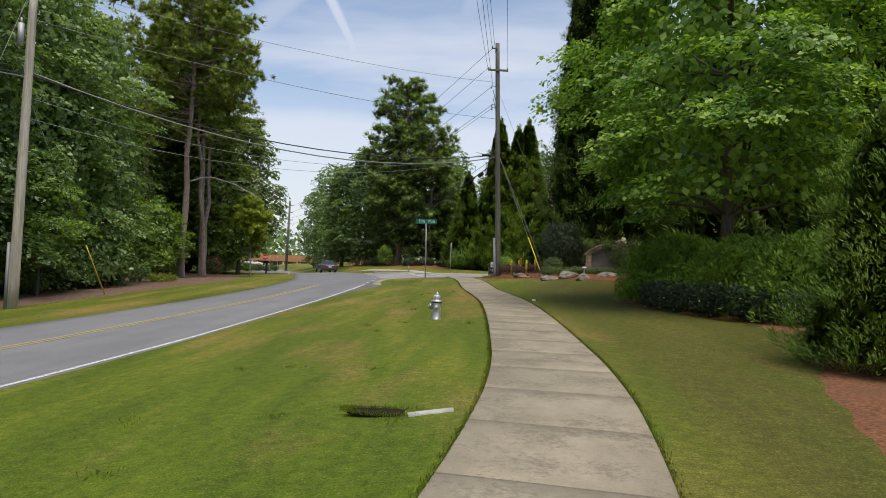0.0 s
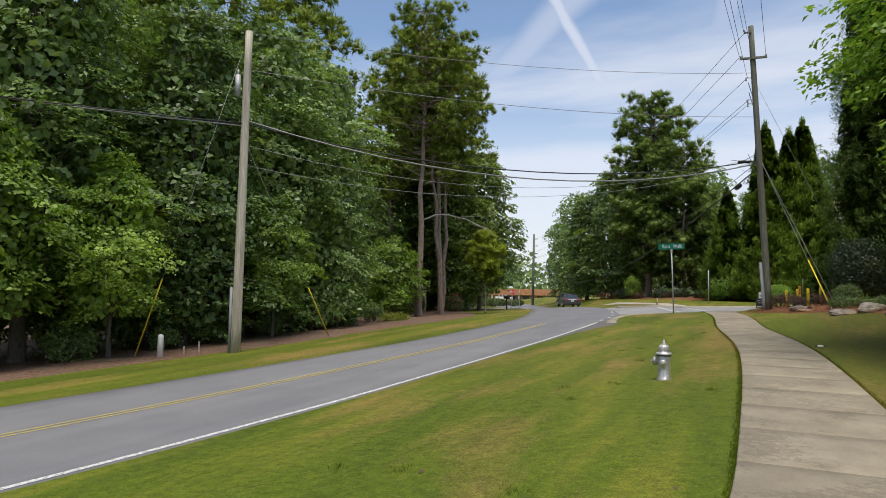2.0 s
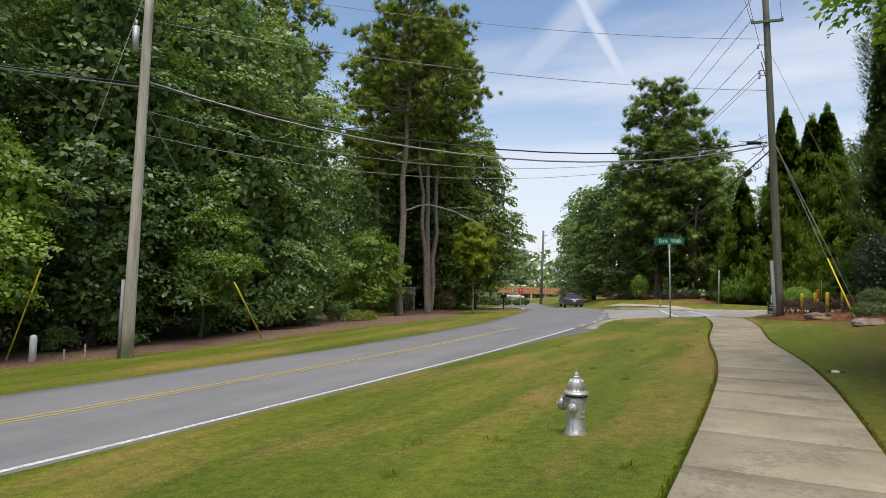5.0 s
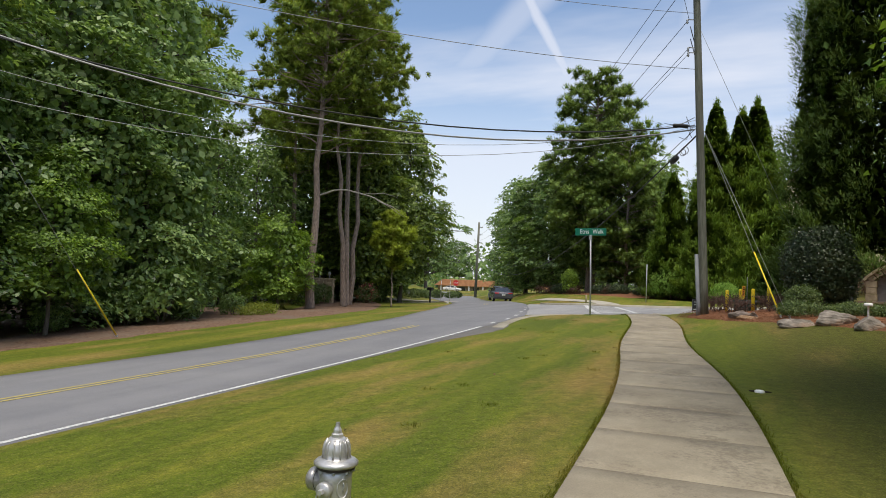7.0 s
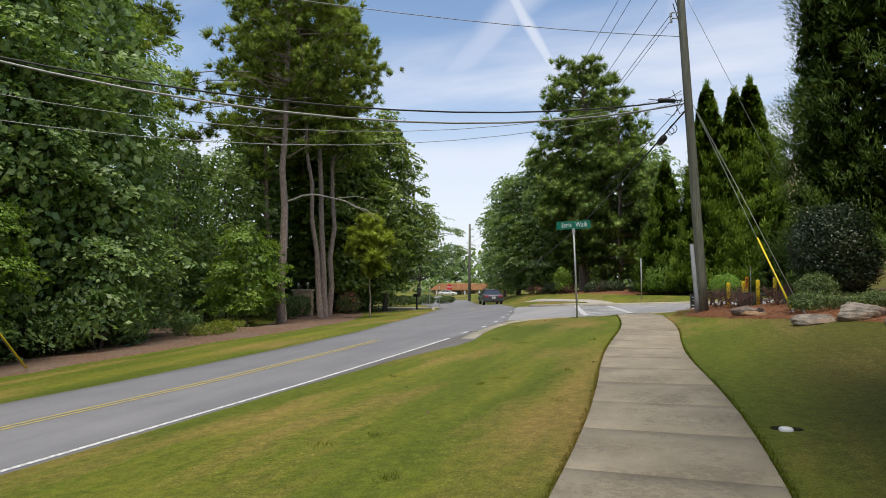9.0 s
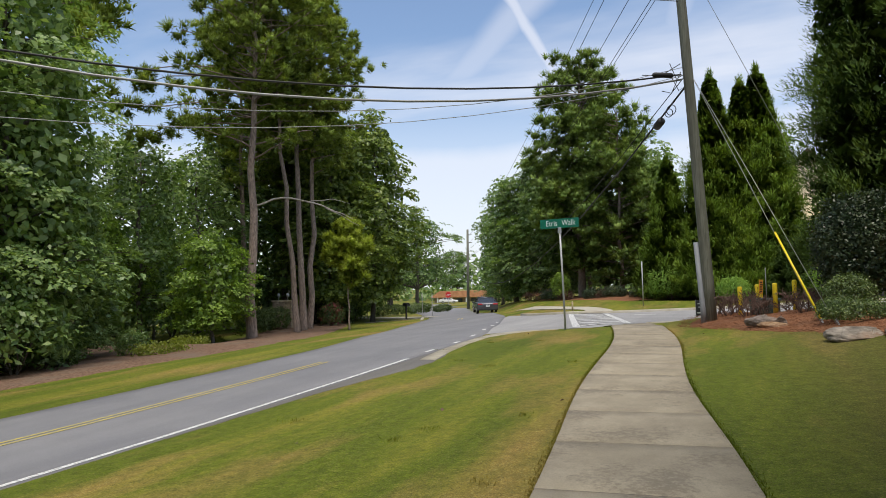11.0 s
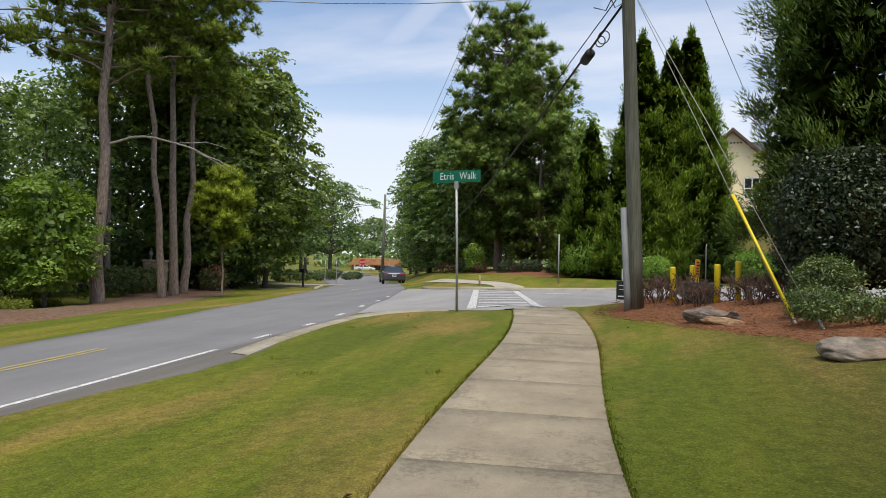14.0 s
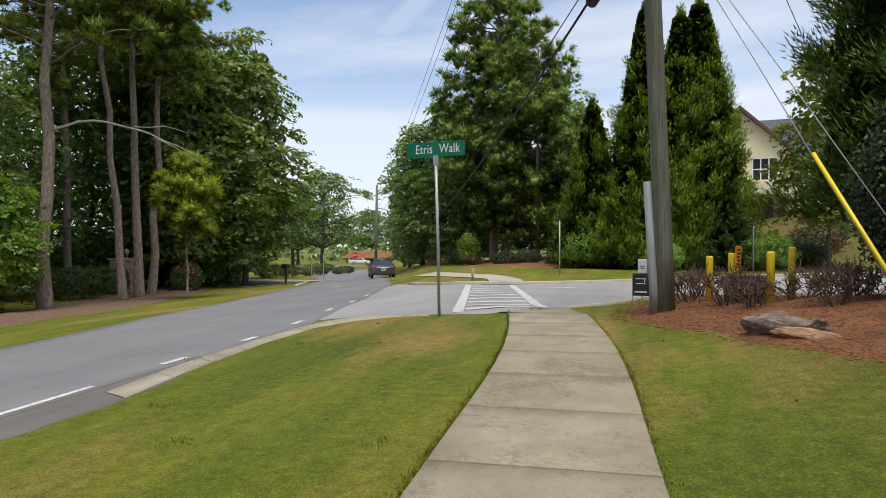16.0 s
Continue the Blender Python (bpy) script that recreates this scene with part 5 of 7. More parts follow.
put_tree("shrub", "big rounded glossy dark holly", "holly", stems(5, 2.2, 0.04, 0.8), BARK, holly, LEAF_DARK, 5.72, 37.9, 1.0)
put_tree("shrub", "clipped round green shrub behind the hedge", "shrub", None, BARK, mound(0.56, 0.55, 0.92, 5000, 0.048, 10, 2.2, 0.035), LEAF_HEDGE, 5.03, 36.1, 1.0)
for k, (x, y, s) in enumerate(((5.1, 34.5, 1.0), (6.25, 34.2, 0.97), (7.45, 34.0, 1.0))):
    if k == 0:
        hedge = put_tree("hedge", "low spreading evergreen hedge behind the boulders", "hedge", stems(8, 0.4, 0.012, 0.5), BARK, mound(0.9, 0.65, 0.38, 5600, 0.05, 10, 2.6, 0.05), LEAF_HEDGE, x, y, s, "low hedge in the bed")
    else:
        spread_copies(hedge, [(x, y, s, 90 * k)])
low = put_tree("hedge", "low dark clipped hedge under the maple", "hedge", None, BARK, mound(1.0, 0.6, 0.85, 5200, 0.07, 10, 3.0, 0.05), LEAF_DARK, 6.95, 20.1, 1.0, "dark hedge under the maple", -68)
spread_copies(low, [(7.4, 18.6, 1.0, -68), (8.0, 17.2, 1.05, -61), (8.8, 15.9, 1.0, -50), (9.9, 15.0, 1.0, -35)])
MAPLE_AT = (9.1, 21.4)
bm, crown = broadleaf(13.8, 5.6, 3.1, 1200, 36, 0.165, 0.24, 0.70, 0.42, 0.12, 0.7, 9, 0.70)
put_tree("maple_tree", "spreading maple with layered bright green leaves", "maple tree", bm, BARK, crown, LEAF_MAPLE, *MAPLE_AT, 1.0)
bm, crown = cedar(2.3, 1.9, 320, 0.06, 28, 0.16, 0.042, 0.02, 0.4, (0.16, 0.5), 0.9, 0.4)
juni = put_tree("shrub", "wide mid-green juniper-like shrub under the maple", "shrub", bm, BARK, crown, NEEDLE_GREEN, 7.7, 22.2, 1.0, "shrubs under the maple")
spread_copies(juni, [(8.9, 19.4, 1.0, 100), (9.9, 17.0, 1.05, 220), (8.2, 25.0, 1.0, 30), (11.6, 14.6, 1.1, 160), (9.6, 28, 1.1, 70)])
bm, crown = conifer(4.3, 1.85, 900, 0.07, (0.17, 0.25), 62, 0.075, 0.015, 0.34, 0.9, 0.3, 0.01, 0.80, 0.13, (0.68, 0.92))
put_tree("shrub", "tall feathery arborvitae beside the lawn", "shrub", bm, BARK, crown, NEEDLE_SOFT, 8.0, 9.7, 1.0)
bm, crown = broadleaf(11.0, 4.0, 3.6, 300, 26, 0.21, 0.14, 0.75, 0.5, 0.3, 0.5)
put_tree("tree", "small tree with long drooping leaves over the shrubs", "tree", bm, BARK, crown, LEAF_MAPLE, 13.3, 9.6, 1.0)
spread_copies(deep, [(23, 14, 0.9, 40), (24, 5, 1.0, 130), (9, -14, 0.9, 20), (-9, -34, 1.0, 200), (22, 24, 1.0, 310), (17, 21.5, 0.72, 60), (24, 36, 1.0, 60)])
bm, crown = broadleaf(12.0, 2.6, 2.2, 300, 20, 0.24, 0.1, 0.6, 0.5, 0.3, 0.5)
put_tree("tree", "young tree with yellow-green leaves before the house", "tree", bm, BARK, crown, LEAF_YELLOW, 10.9, 64.5, 1.0)
spread_copies(deep, [(24, 106, 1.1, 20), (9, 112, 1.1, 220), (32, 74, 0.9, 10)])

# far woods close the view all round
pts = []
for ring, count, top in ((210, 260, 17), (270, 300, 20)):
    for i in range(count):
        a = 2 * math.pi * (i + rng.uniform(-0.4, 0.4)) / count
        pts.append((ring * math.cos(a) * rng.uniform(0.95, 1.05), 40 + ring * math.sin(a) * rng.uniform(0.95, 1.05), top * rng.uniform(0.55, 1.05)))
pts = np.array(pts)
cl = np.repeat(pts, 42, 0)
u = rng.uniform(0, 1, len(cl))
w = rng.normal(0, 1, (len(cl), 2)) * (5.5 * np.sin(np.pi * (0.15 + 0.8 * u)) * 0.55)[:, None]
at = np.stack([cl[:, 0] + w[:, 0], cl[:, 1] + w[:, 1], terrain(cl[:, 0], cl[:, 1]) + cl[:, 2] * u], 1)
out = np.stack([-at[:, 0], 40 - at[:, 1], np.full(len(at), 120.0)], 1)
out /= np.linalg.norm(out, axis=1)[:, None]
tagged(new("far_woods", raw_mesh("far_woods", *leaf_quads(at, out, 2.4, 0.7, 0.6), LEAF_WOOD)), "distant belt of dark green woodland on the skyline", "woodland", kind="stuff")

# ---- utility poles, lines and guys ----
def wire(name, a, b, sag, r, mat, label, group=""):
    bm = bmesh.new()
    a, b = Vector(a), Vector(b)
    n = 14
    tube(bm, [a.lerp(b, k / n) - Vector((0, 0, sag * 4 * (k / n) * (1 - k / n))) for k in range(n + 1)], r, 5)
    ob = part(name, bm, mat, None, label, True)
    return tagged(ob, label, "cable", group)


UP = Vector((2.07, 39.70, 0))
UP_Z = ground_z(UP.x, UP.y)
UP_TOP = Vector((1.43, 39.12, 14.75))


def on_pole(z):
    k = (z - UP_Z) / (UP_TOP.z - UP_Z)
    return Vector((UP.x, UP.y, UP_Z)).lerp(UP_TOP, k)


pole = thing("utility_pole", "tall dark wooden utility pole with grey conduit in the straw bed", "utility pole", UP.x, UP.y)
lean_x, lean_y, high = UP_TOP.x - UP.x, UP_TOP.y - UP.y, UP_TOP.z - UP_Z
bm = bmesh.new()
tube(bm, [(lean_x * k / 10, lean_y * k / 10, -0.3 + (high + 0.3) * k / 10) for k in range(11)], [0.165 - 0.04 * k / 10 for k in range(11)], 18)
part("pole", bm, POLE_DARK, pole, "", True)
bm = bmesh.new()
tube(bm, [(-0.22, -0.10, -0.1), (-0.23, -0.10, 0.4), (-0.34, -0.08, 2.35)], [0.08, 0.08, 0.08], 12)
part("conduit", bm, GREY_PVC, pole, "grey plastic conduit cover", True)
for z in (1.65, 1.78, 1.95):
    bm = bmesh.new()
    box(bm, (lean_x * z / high - 0.02, -0.165, z), (0.05, 0.015, 0.06), None, 0.003)
    part("tag", bm, SIGN_WHITE, pole, "small white metal tag")
for z, half, rot in ((12.45, 0.62, 8), (13.75, 0.34, 0)):
    bm = bmesh.new()
    p = (lean_x * z / high, lean_y * z / high, z)
    m = Matrix.Translation(p) @ Matrix.Rotation(radians(rot), 4, "Z")
    if half > 0.5:
        box(bm, (0, -0.16, 0), (half * 2, 0.09, 0.11), m, 0.01)
    else:
        box(bm, (-half * 0.5, -0.16, 0), (half, 0.07, 0.07), m, 0.01)
    arm = part("crossarm", bm, POLE_DARK, pole)
    for s in ((-half + 0.05, half - 0.05) if half > 0.5 else (-half + 0.03,)):
        bm = bmesh.new()
        lathe(bm, [(0.02, 0.05), (0.055, 0.07), (0.035, 0.10), (0.055, 0.13), (0.03, 0.17)], 10, m @ Matrix.Translation((s, -0.16, 0)))
        part("insulator", bm, STEEL, arm, "", True)
for z in (11.5, 10.4, 10.2):
    bm = bmesh.new()
    c = Vector((lean_x * z / high, lean_y * z / high, z))
    tube(bm, [c, c + Vector((-0.34, -0.06, 0.03))], 0.022, 6)
    lathe(bm, [(0.02, -0.14), (0.05, -0.10), (0.03, -0.05), (0.05, 0.0), (0.02, 0.05)], 10, Matrix.Translation(c + Vector((-0.36, -0.06, 0))))
    part("bracket", bm, STEEL, pole, "", True)
bm = bmesh.new()
for k, (x, z) in enumerate(((-0.18, 11.4), (-0.16, 10.9))):
    tube(bm, [(lean_x * 0.8 + x - 0.1, -0.1, z), (lean_x * 0.78 + x + 0.12, -0.18, z - 0.9), (lean_x * 0.75 + 0.02, -0.2, z - 1.9)], 0.018, 6)
part("jumper_cable", bm, CABLE_BLACK, pole, "black looping jumper cable", True)

LP = Vector((-15.6, 22.19, ground_z(-15.6, 22.19)))
LP_H = 12.0
lpole = thing("utility_pole", "weathered grey wooden utility pole on the grass verge", "utility pole", LP.x, LP.y)
bm = bmesh.new()
tube(bm, [(0.02 * k, 0, -0.3 + (LP_H + 0.3) * k / 10) for k in range(11)], [0.185 - 0.055 * k / 10 for k in range(11)], 18)
part("pole", bm, POLE_GREY, lpole, "", True)
bm = bmesh.new()
tube(bm, [(-0.14, -0.17, -0.1), (-0.13, -0.15, 2.4)], 0.055, 10)
part("conduit", bm, GREY_PVC, lpole, "grey conduit cover", True)
bm = bmesh.new()
tube(bm, [(-0.05, -0.24, 9.5), (-0.05, -0.24, 10.3)], 0.10, 12)
tube(bm, [(-0.05, -0.24, 10.3), (-0.05, -0.24, 10.5)], 0.035, 8)
part("cutout", bm, STEEL, lpole, "small grey pole-top device", True)

LINES = "overhead lines"
lp_comm, up_comm = LP + Vector((0.15, 0, 8.5)), on_pole(8.0) + Vector((-0.2, -0.05, 0))
wire("overhead_cable", lp_comm, up_comm, 1.18, 0.026, CABLE_BLACK, "thick black telephone cable across the road", LINES)
wire("overhead_cable", lp_comm + Vector((0, 0, 0.12)), up_comm + Vector((0, 0, -0.15)), 1.48, 0.030, CABLE_GREY, "pale grey telephone cable across the road", LINES)
wire("overhead_cable", LP + Vector((0.15, 0, 10.55)), on_pole(10.2), 0.5, 0.012, CABLE_GREY, "thin bare wire across the road", LINES)
wire("overhead_cable", LP + Vector((0.15, 0, 11.95)), on_pole(12.4), 0.5, 0.010, CABLE_GREY, "thin bare wire across the road", LINES)
wire("overhead_cable", lp_comm, lp_comm + Vector((-17, -34, 0.5)), 0.8, 0.026, CABLE_BLACK, "thick black telephone cable into the wood", LINES)
wire("overhead_cable", lp_comm + Vector((0, 0, -0.1)), lp_comm + Vector((-17.5, -34, 0.9)), 0.8, 0.026, CABLE_GREY, "pale grey telephone cable into the wood", LINES)
for z0, z1, sg in ((8.22, 7.69, 1.58), (7.98, 6.94, 1.47)):
    wire("overhead_cable", on_pole(z0) + Vector((-0.15, 0, 0)), LP + Vector((0.15, 0, z1)), sg, 0.009, CABLE_GREY, "thin slack service wire across the road", LINES)
FP = Vector((-36.7, 120.3, ground_z(-36.7, 120.3)))
for dz, off, r in ((13.75, -0.3, 0.012), (12.55, -0.6, 0.012), (11.5, -0.3, 0.012), (10.4, -0.3, 0.012), (10.2, -0.3, 0.010)):
    wire("overhead_cable", on_pole(dz + UP_Z) + Vector((off, -0.15, 0)), FP + Vector((0.3, 0, dz - 1.6)), 1.4, r, CABLE_BLACK, "thin dark power line running on along the road", LINES)
wire("overhead_cable", on_pole(7.6) + Vector((-0.15, 0, 0)), FP + Vector((0.2, 0, 7.4)), 4.4, 0.03, CABLE_BLACK, "thick black cable running on along the road", LINES)
wire("overhead_cable", on_pole(7.9) + Vector((-0.15, 0, 0)), FP + Vector((0.2, 0, 8.0)), 3.9, 0.014, CABLE_BLACK, "black cable running on along the road", LINES)
for dz, off, bx in ((13.75, -0.32, -0.9), (12.6, -0.6, -1.2), (12.6, 0.58, 0.6), (11.5, -0.3, -0.5), (13.2, -0.1, -0.6)):
    wire("overhead_cable", on_pole(dz + UP_Z) + Vector((off, -0.15, 0)), (bx, -22, dz + 0.2), 0.8, 0.010, CABLE_BLACK, "thin dark power line over the walk", LINES)


def splice(a, b, r, label):
    bm = bmesh.new()
    a, b = Vector(a), Vector(b)
    tube(bm, [a, a.lerp(b, 0.08), a.lerp(b, 0.5), a.lerp(b, 0.92), b], [r * 0.5, r, r, r, r * 0.5], 12)
    tagged(part("splice_case", bm, CABLE_BLACK, None, label, True), label, "splice case", "splice cases")


u0, u1 = lp_comm, up_comm
d = (u1 - u0).normalized()
splice(u1 - d * 1.05 + Vector((0, 0, -0.10)), u1 - d * 0.30 + Vector((0, 0, -0.06)), 0.075, "black telephone splice case hung beside the pole")
e = (FP + Vector((0.2, 0, 7.4)) - on_pole(7.6)).normalized()
e = (e + Vector((0, 0, -0.19))).normalized()
c = on_pole(7.6) + e * 1.9 + Vector((-0.15, 0, -0.1))
splice(c, c + e * 0.5, 0.13, "round black splice case on the far cable")
slack = thing("cable_slack", "coiled black slack of telephone cable beside the pole", "cable", 0, 0, 0)
for q, r in ((1.15, 0.16), (1.35, 0.13)):
    bm = bmesh.new()
    o = on_pole(7.6) + e * q + Vector((-0.12, 0, -0.12))
    tube(bm, [o + Vector((r * math.cos(a) * 0.9, r * math.cos(a) * -0.4, r * math.sin(a))) for a in np.linspace(0, 2 * math.pi, 14)], 0.014, 5)
    part("coil", bm, CABLE_BLACK, slack, "", True)
for x0, z0, x1, z1 in ((-0.2, 8.05, -0.75, 7.55), (-0.15, 7.95, -0.5, 8.35), (-0.1, 7.6, -0.45, 7.9), (-0.2, 8.3, -1.3, 8.12)):
    bm = bmesh.new()
    q = on_pole(8.0)
    tube(bm, [(q.x + x0, q.y - 0.14, z0), (q.x + (x0 + x1) / 2, q.y - 0.22, min(z0, z1) - 0.12), (q.x + x1, q.y - 0.14, z1)], 0.013, 5)
    part("loop", bm, CABLE_BLACK, slack, "", True)
wire("guy_wire", on_pole(11.7) + Vector((0.12, 0, 0)), (6.6, 41.5, ground_z(6.6, 41.5)), 0.0, 0.008, CABLE_GREY, "thin steel guy wire into the shrubs", "guy wires")


def guy(top, foot, guard, label, marker=SAFETY_YELLOW):
    foot, top = Vector(foot), Vector(top)
    g = thing("guy_wire", label, "guy wire", foot.x, foot.y, foot.z, 0, "guy wires")
    d = top - foot
    bm = bmesh.new()
    tube(bm, [Vector((0, 0, -0.1)), d * 0.5, d], 0.007, 6)
    part("cable", bm, CABLE_GREY, g, "", True)
    bm = bmesh.new()
    tube(bm, [d.normalized() * -0.15, d.normalized() * 0.14], 0.02, 8)
    lathe(bm, [(0.022, 0.0), (0.03, 0.02), (0.022, 0.04)], 10, Matrix.Translation(d.normalized() * 0.08))
    part("anchor_rod", bm, STEEL, g, "", True)
    if guard:
        bm = bmesh.new()
        a = d.normalized() * 0.12
        tube(bm, [a, a + d.normalized() * guard * 0.5, a + d.normalized() * guard], 0.025, 10)
        part("guard", bm, marker, g, "yellow plastic guy guard", True)
    return g


guy(on_pole(7.95) + Vector((0.08, 0, 0)), (4.34, 34.9, ground_z(4.34, 34.9) + 0.02), 2.45, "steel guy wire with yellow guard anchored beside boulders")
guy(on_pole(7.85) + Vector((0.12, -0.05, 0)), (4.52, 34.15, ground_z(4.52, 34.15) + 0.04), 0, "plain steel guy wire anchored beside the guarded one")
guy(LP + Vector((0, 0.1, 8.0)), (-15.9, 28.4, ground_z(-15.9, 28.4)), 2.7, "thin guy wire with yellow guard on the verge")
guy(LP + Vector((0, -0.1, 11.2)), (-18.6, 20.3, ground_z(-18.6, 20.3)), 2.9, "thin guy wire with yellow guard at the wood's edge")

fpole = thing("utility_pole", "distant dark utility pole at the road's far bend", "utility pole", FP.x, FP.y)
bm = bmesh.new()
tube(bm, [(0, 0, -0.3), (0.1, 0, 6.5), (0.2, 0, 13.2)], [0.26, 0.22, 0.17], 12)
part("pole", bm, POLE_DARK, fpole, "", True)
bm = bmesh.new()
for z in (12.3, 11.0, 9.6):
    box(bm, (0.5, 0, z), (0.8, 0.1, 0.1))
part("crossarm", bm, POLE_DARK, fpole)
wire("overhead_cable", FP + Vector((0.2, 0, 8.0)), (-70, 190, 6.5), 1.2, 0.03, CABLE_BLACK, "far thin black telephone cable", LINES)
wire("overhead_cable", FP + Vector((0.2, 0, 7.0)), (2, 118, 5.6), 1.5, 0.03, CABLE_BLACK, "far telephone cable into the trees", LINES)

# ---- hydrant ----
hyd = thing("fire_hydrant", "silver painted fire hydrant standing in the lawn", "fire hydrant", 0.24, 16.17, None, 12)
hyd.scale = (1.08, 1.08, 1.04)
bm = bmesh.new()
lathe(bm, [(0.118, -0.05), (0.118, 0.02), (0.102, 0.03), (0.099, 0.20), (0.101, 0.34), (0.106, 0.41)], 28)
part("barrel", bm, SILVER, hyd, "", True)
bm = bmesh.new()
lathe(bm, [(0.118, 0.405), (0.118, 0.425)], 24)
part("gasket", bm, RUST, hyd, "dark gasket ring")
bm = bmesh.new()
lathe(bm, [(0.128, 0.425), (0.136, 0.432), (0.136, 0.446), (0.120, 0.460), (0.096, 0.468), (0.085, 0.474), (0.083, 0.50), (0.082, 0.53), (0.074, 0.562), (0.056, 0.588), (0.036, 0.600)], 32)
bonnet = part("bonnet", bm, SILVER, hyd, "", True)
for k in range(12):
    bm = bmesh.new()
    a = k * math.pi / 6 + 0.1
    tube(bm, [(r * math.cos(a), r * math.sin(a), z) for r, z in ((0.086, 0.478), (0.084, 0.53), (0.076, 0.562), (0.058, 0.588))], 0.006, 6)
    part("rib", bm, SILVER, bonnet, "", True)
bm = bmesh.new()
lathe(bm, [(0.038, 0.598), (0.038, 0.618), (0.028, 0.625), (0.027, 0.645), (0.016, 0.665), (0.013, 0.692)], 6)
part("operating_nut", bm, SILVER, hyd)
for k in range(8):
    bm = bmesh.new()
    a = k * math.pi / 4 + 0.2
    lathe(bm, [(0.011, 0.388), (0.011, 0.408)], 6, Matrix.Translation((0.107 * math.cos(a), 0.107 * math.sin(a), 0)))
    part("bolt", bm, STEEL, hyd)


def nozzle(angle, z, r, reach, name):
    m = Matrix.Rotation(radians(angle), 4, "Z") @ Matrix.Translation((0.07, 0, z)) @ Matrix.Rotation(radians(90), 4, "Y")
    bm = bmesh.new()
    lathe(bm, [(r * 0.86, 0), (r * 0.86, reach * 0.45), (r, reach * 0.48), (r, reach * 0.86), (r * 0.85, reach)], 22, m)
    n = part(name, bm, SILVER, hyd, "", True)
    bm = bmesh.new()
    lathe(bm, [(0.02, reach), (0.018, reach + 0.03)], 5, m)
    part("cap_nut", bm, SILVER, n)
    bm = bmesh.new()
    lathe(bm, [(r * 0.9, reach * 0.44), (r * 0.92, reach * 0.5)], 22, m)
    part("seal", bm, RUST, n)


nozzle(168, 0.315, 0.075, 0.105, "pumper_nozzle")
nozzle(258, 0.295, 0.052, 0.075, "hose_nozzle")
bm = bmesh.new()
turn = Matrix.Rotation(radians(318), 4, "Z") @ Matrix.Translation((0.1, 0, 0.30)) @ Matrix.Rotation(radians(90), 4, "Y")
tube(bm, [turn @ Vector((0.058 * math.cos(a), 0.036 * math.sin(a), 0.004 - 0.010 * abs(math.sin(a)))) for a in np.linspace(0, 2 * math.pi, 22)], 0.005, 6)
tube(bm, [turn @ Vector((0.02 - 0.02 * k, 0.006 * (-1) ** k, 0.006)) for k in range(4)], 0.004, 5)
tube(bm, [turn @ Vector((0.10 + 0.008 * math.sin(k), -0.03 + 0.015 * k, 0.002)) for k in range(5)], 0.006, 5)
part("cast_emblem", bm, SILVER, hyd, "raised cast oval ring", True)
bm = bmesh.new()
for k in range(16):
    z = 0.235 - 0.013 * k
    box(bm, (-0.02 + 0.004 * math.sin(k), -0.098, z), (0.008 if k % 2 else 0.004, 0.004 if k % 2 else 0.008, 0.016))
part("chain", bm, STEEL, hyd, "small hanging cap chain")
bm = bmesh.new()
for k in range(7):
    box(bm, (-0.095 - 0.01 * math.sin(k * 0.5), -0.05, 0.24 - 0.013 * k), (0.006, 0.006, 0.014))
part("chain", bm, STEEL, hyd, "small hanging cap chain")

# ---- street name sign ----
sign = thing("street_sign", "green street name sign on a slim galvanised post in grass", "street sign", -2.48, 40.65, None, -8)
SG = 3.40
bm = bmesh.new()
tube(bm, [(0, 0, -0.3), (-0.04, 0, 1.7), (-0.09, 0, SG - 0.12)], 0.034, 10)
part("post", bm, STEEL, sign, "", True)
bm = bmesh.new()
box(bm, (-0.09, 0, SG - 0.08), (0.11, 0.07, 0.20), None, 0.01)
part("bracket", bm, STEEL, sign)
bm = bmesh.new()
box(bm, (-0.10, 0, SG + 0.155), (1.37, 0.012, 0.315), None, 0.003)
blade = part("blade", bm, SIGN_GREEN, sign, "green reflective blade")


def lettering(text, size, m, mat, parent, stretch=1.0):
    cu = bpy.data.curves.new("lettering", "FONT")
    cu.body, cu.size, cu.align_x, cu.align_y, cu.extrude = text, size, "CENTER", "CENTER", 0.0015
    cu.space_word, cu.space_character = 1.7, 1.05
    tmp = bpy.data.objects.new("lettering_source", cu)
    me = bpy.data.meshes.new_from_object(tmp)
    bpy.data.objects.remove(tmp)
    me.materials.clear()
    me.materials.append(mat)
    ob = new("lettering", me)
    ob.parent = parent
    ob.matrix_local = m @ Matrix.Diagonal((stretch, 1, 1, 1))
    return tagged(ob, "white lettering")


for word, dx in (("Etris", -0.27), ("Walk", 0.33)):
    lettering(word, 0.275, Matrix.Translation((-0.10 + dx, -0.0085, SG + 0.16)) @ Matrix.Rotation(radians(90), 4, "X"), SIGN_WHITE, blade, 0.78)

# slim post across the side street, marker stubs
pst = thing("sign_post", "slim bare steel post on the far verge", "post", -2.12, 60.2)
bm = bmesh.new()
tube(bm, [(0, 0, -0.2), (0, 0, 2.7)], 0.035, 8)
part("post", bm, STEEL, pst, "", True)
stub = thing("marker_post", "short pale marker post by the far kerb", "marker post", -5.4, 55.4)
bm = bmesh.new()
tube(bm, [(0, 0, -0.1), (0, 0, 0.58), (0, 0, 0.62)], [0.05, 0.05, 0.03], 12)
part("post", bm, STONE_LIGHT, stub, "", True)
wm = thing("marker_post", "short white round-topped marker post at the wood's edge", "marker post", -17.4, 20.4)
bm = bmesh.new()
lathe(bm, [(0.10, -0.1), (0.10, 0.72), (0.09, 0.8), (0.04, 0.84)], 16)
part("post", bm, WHITE_PAINT, wm, "", True)
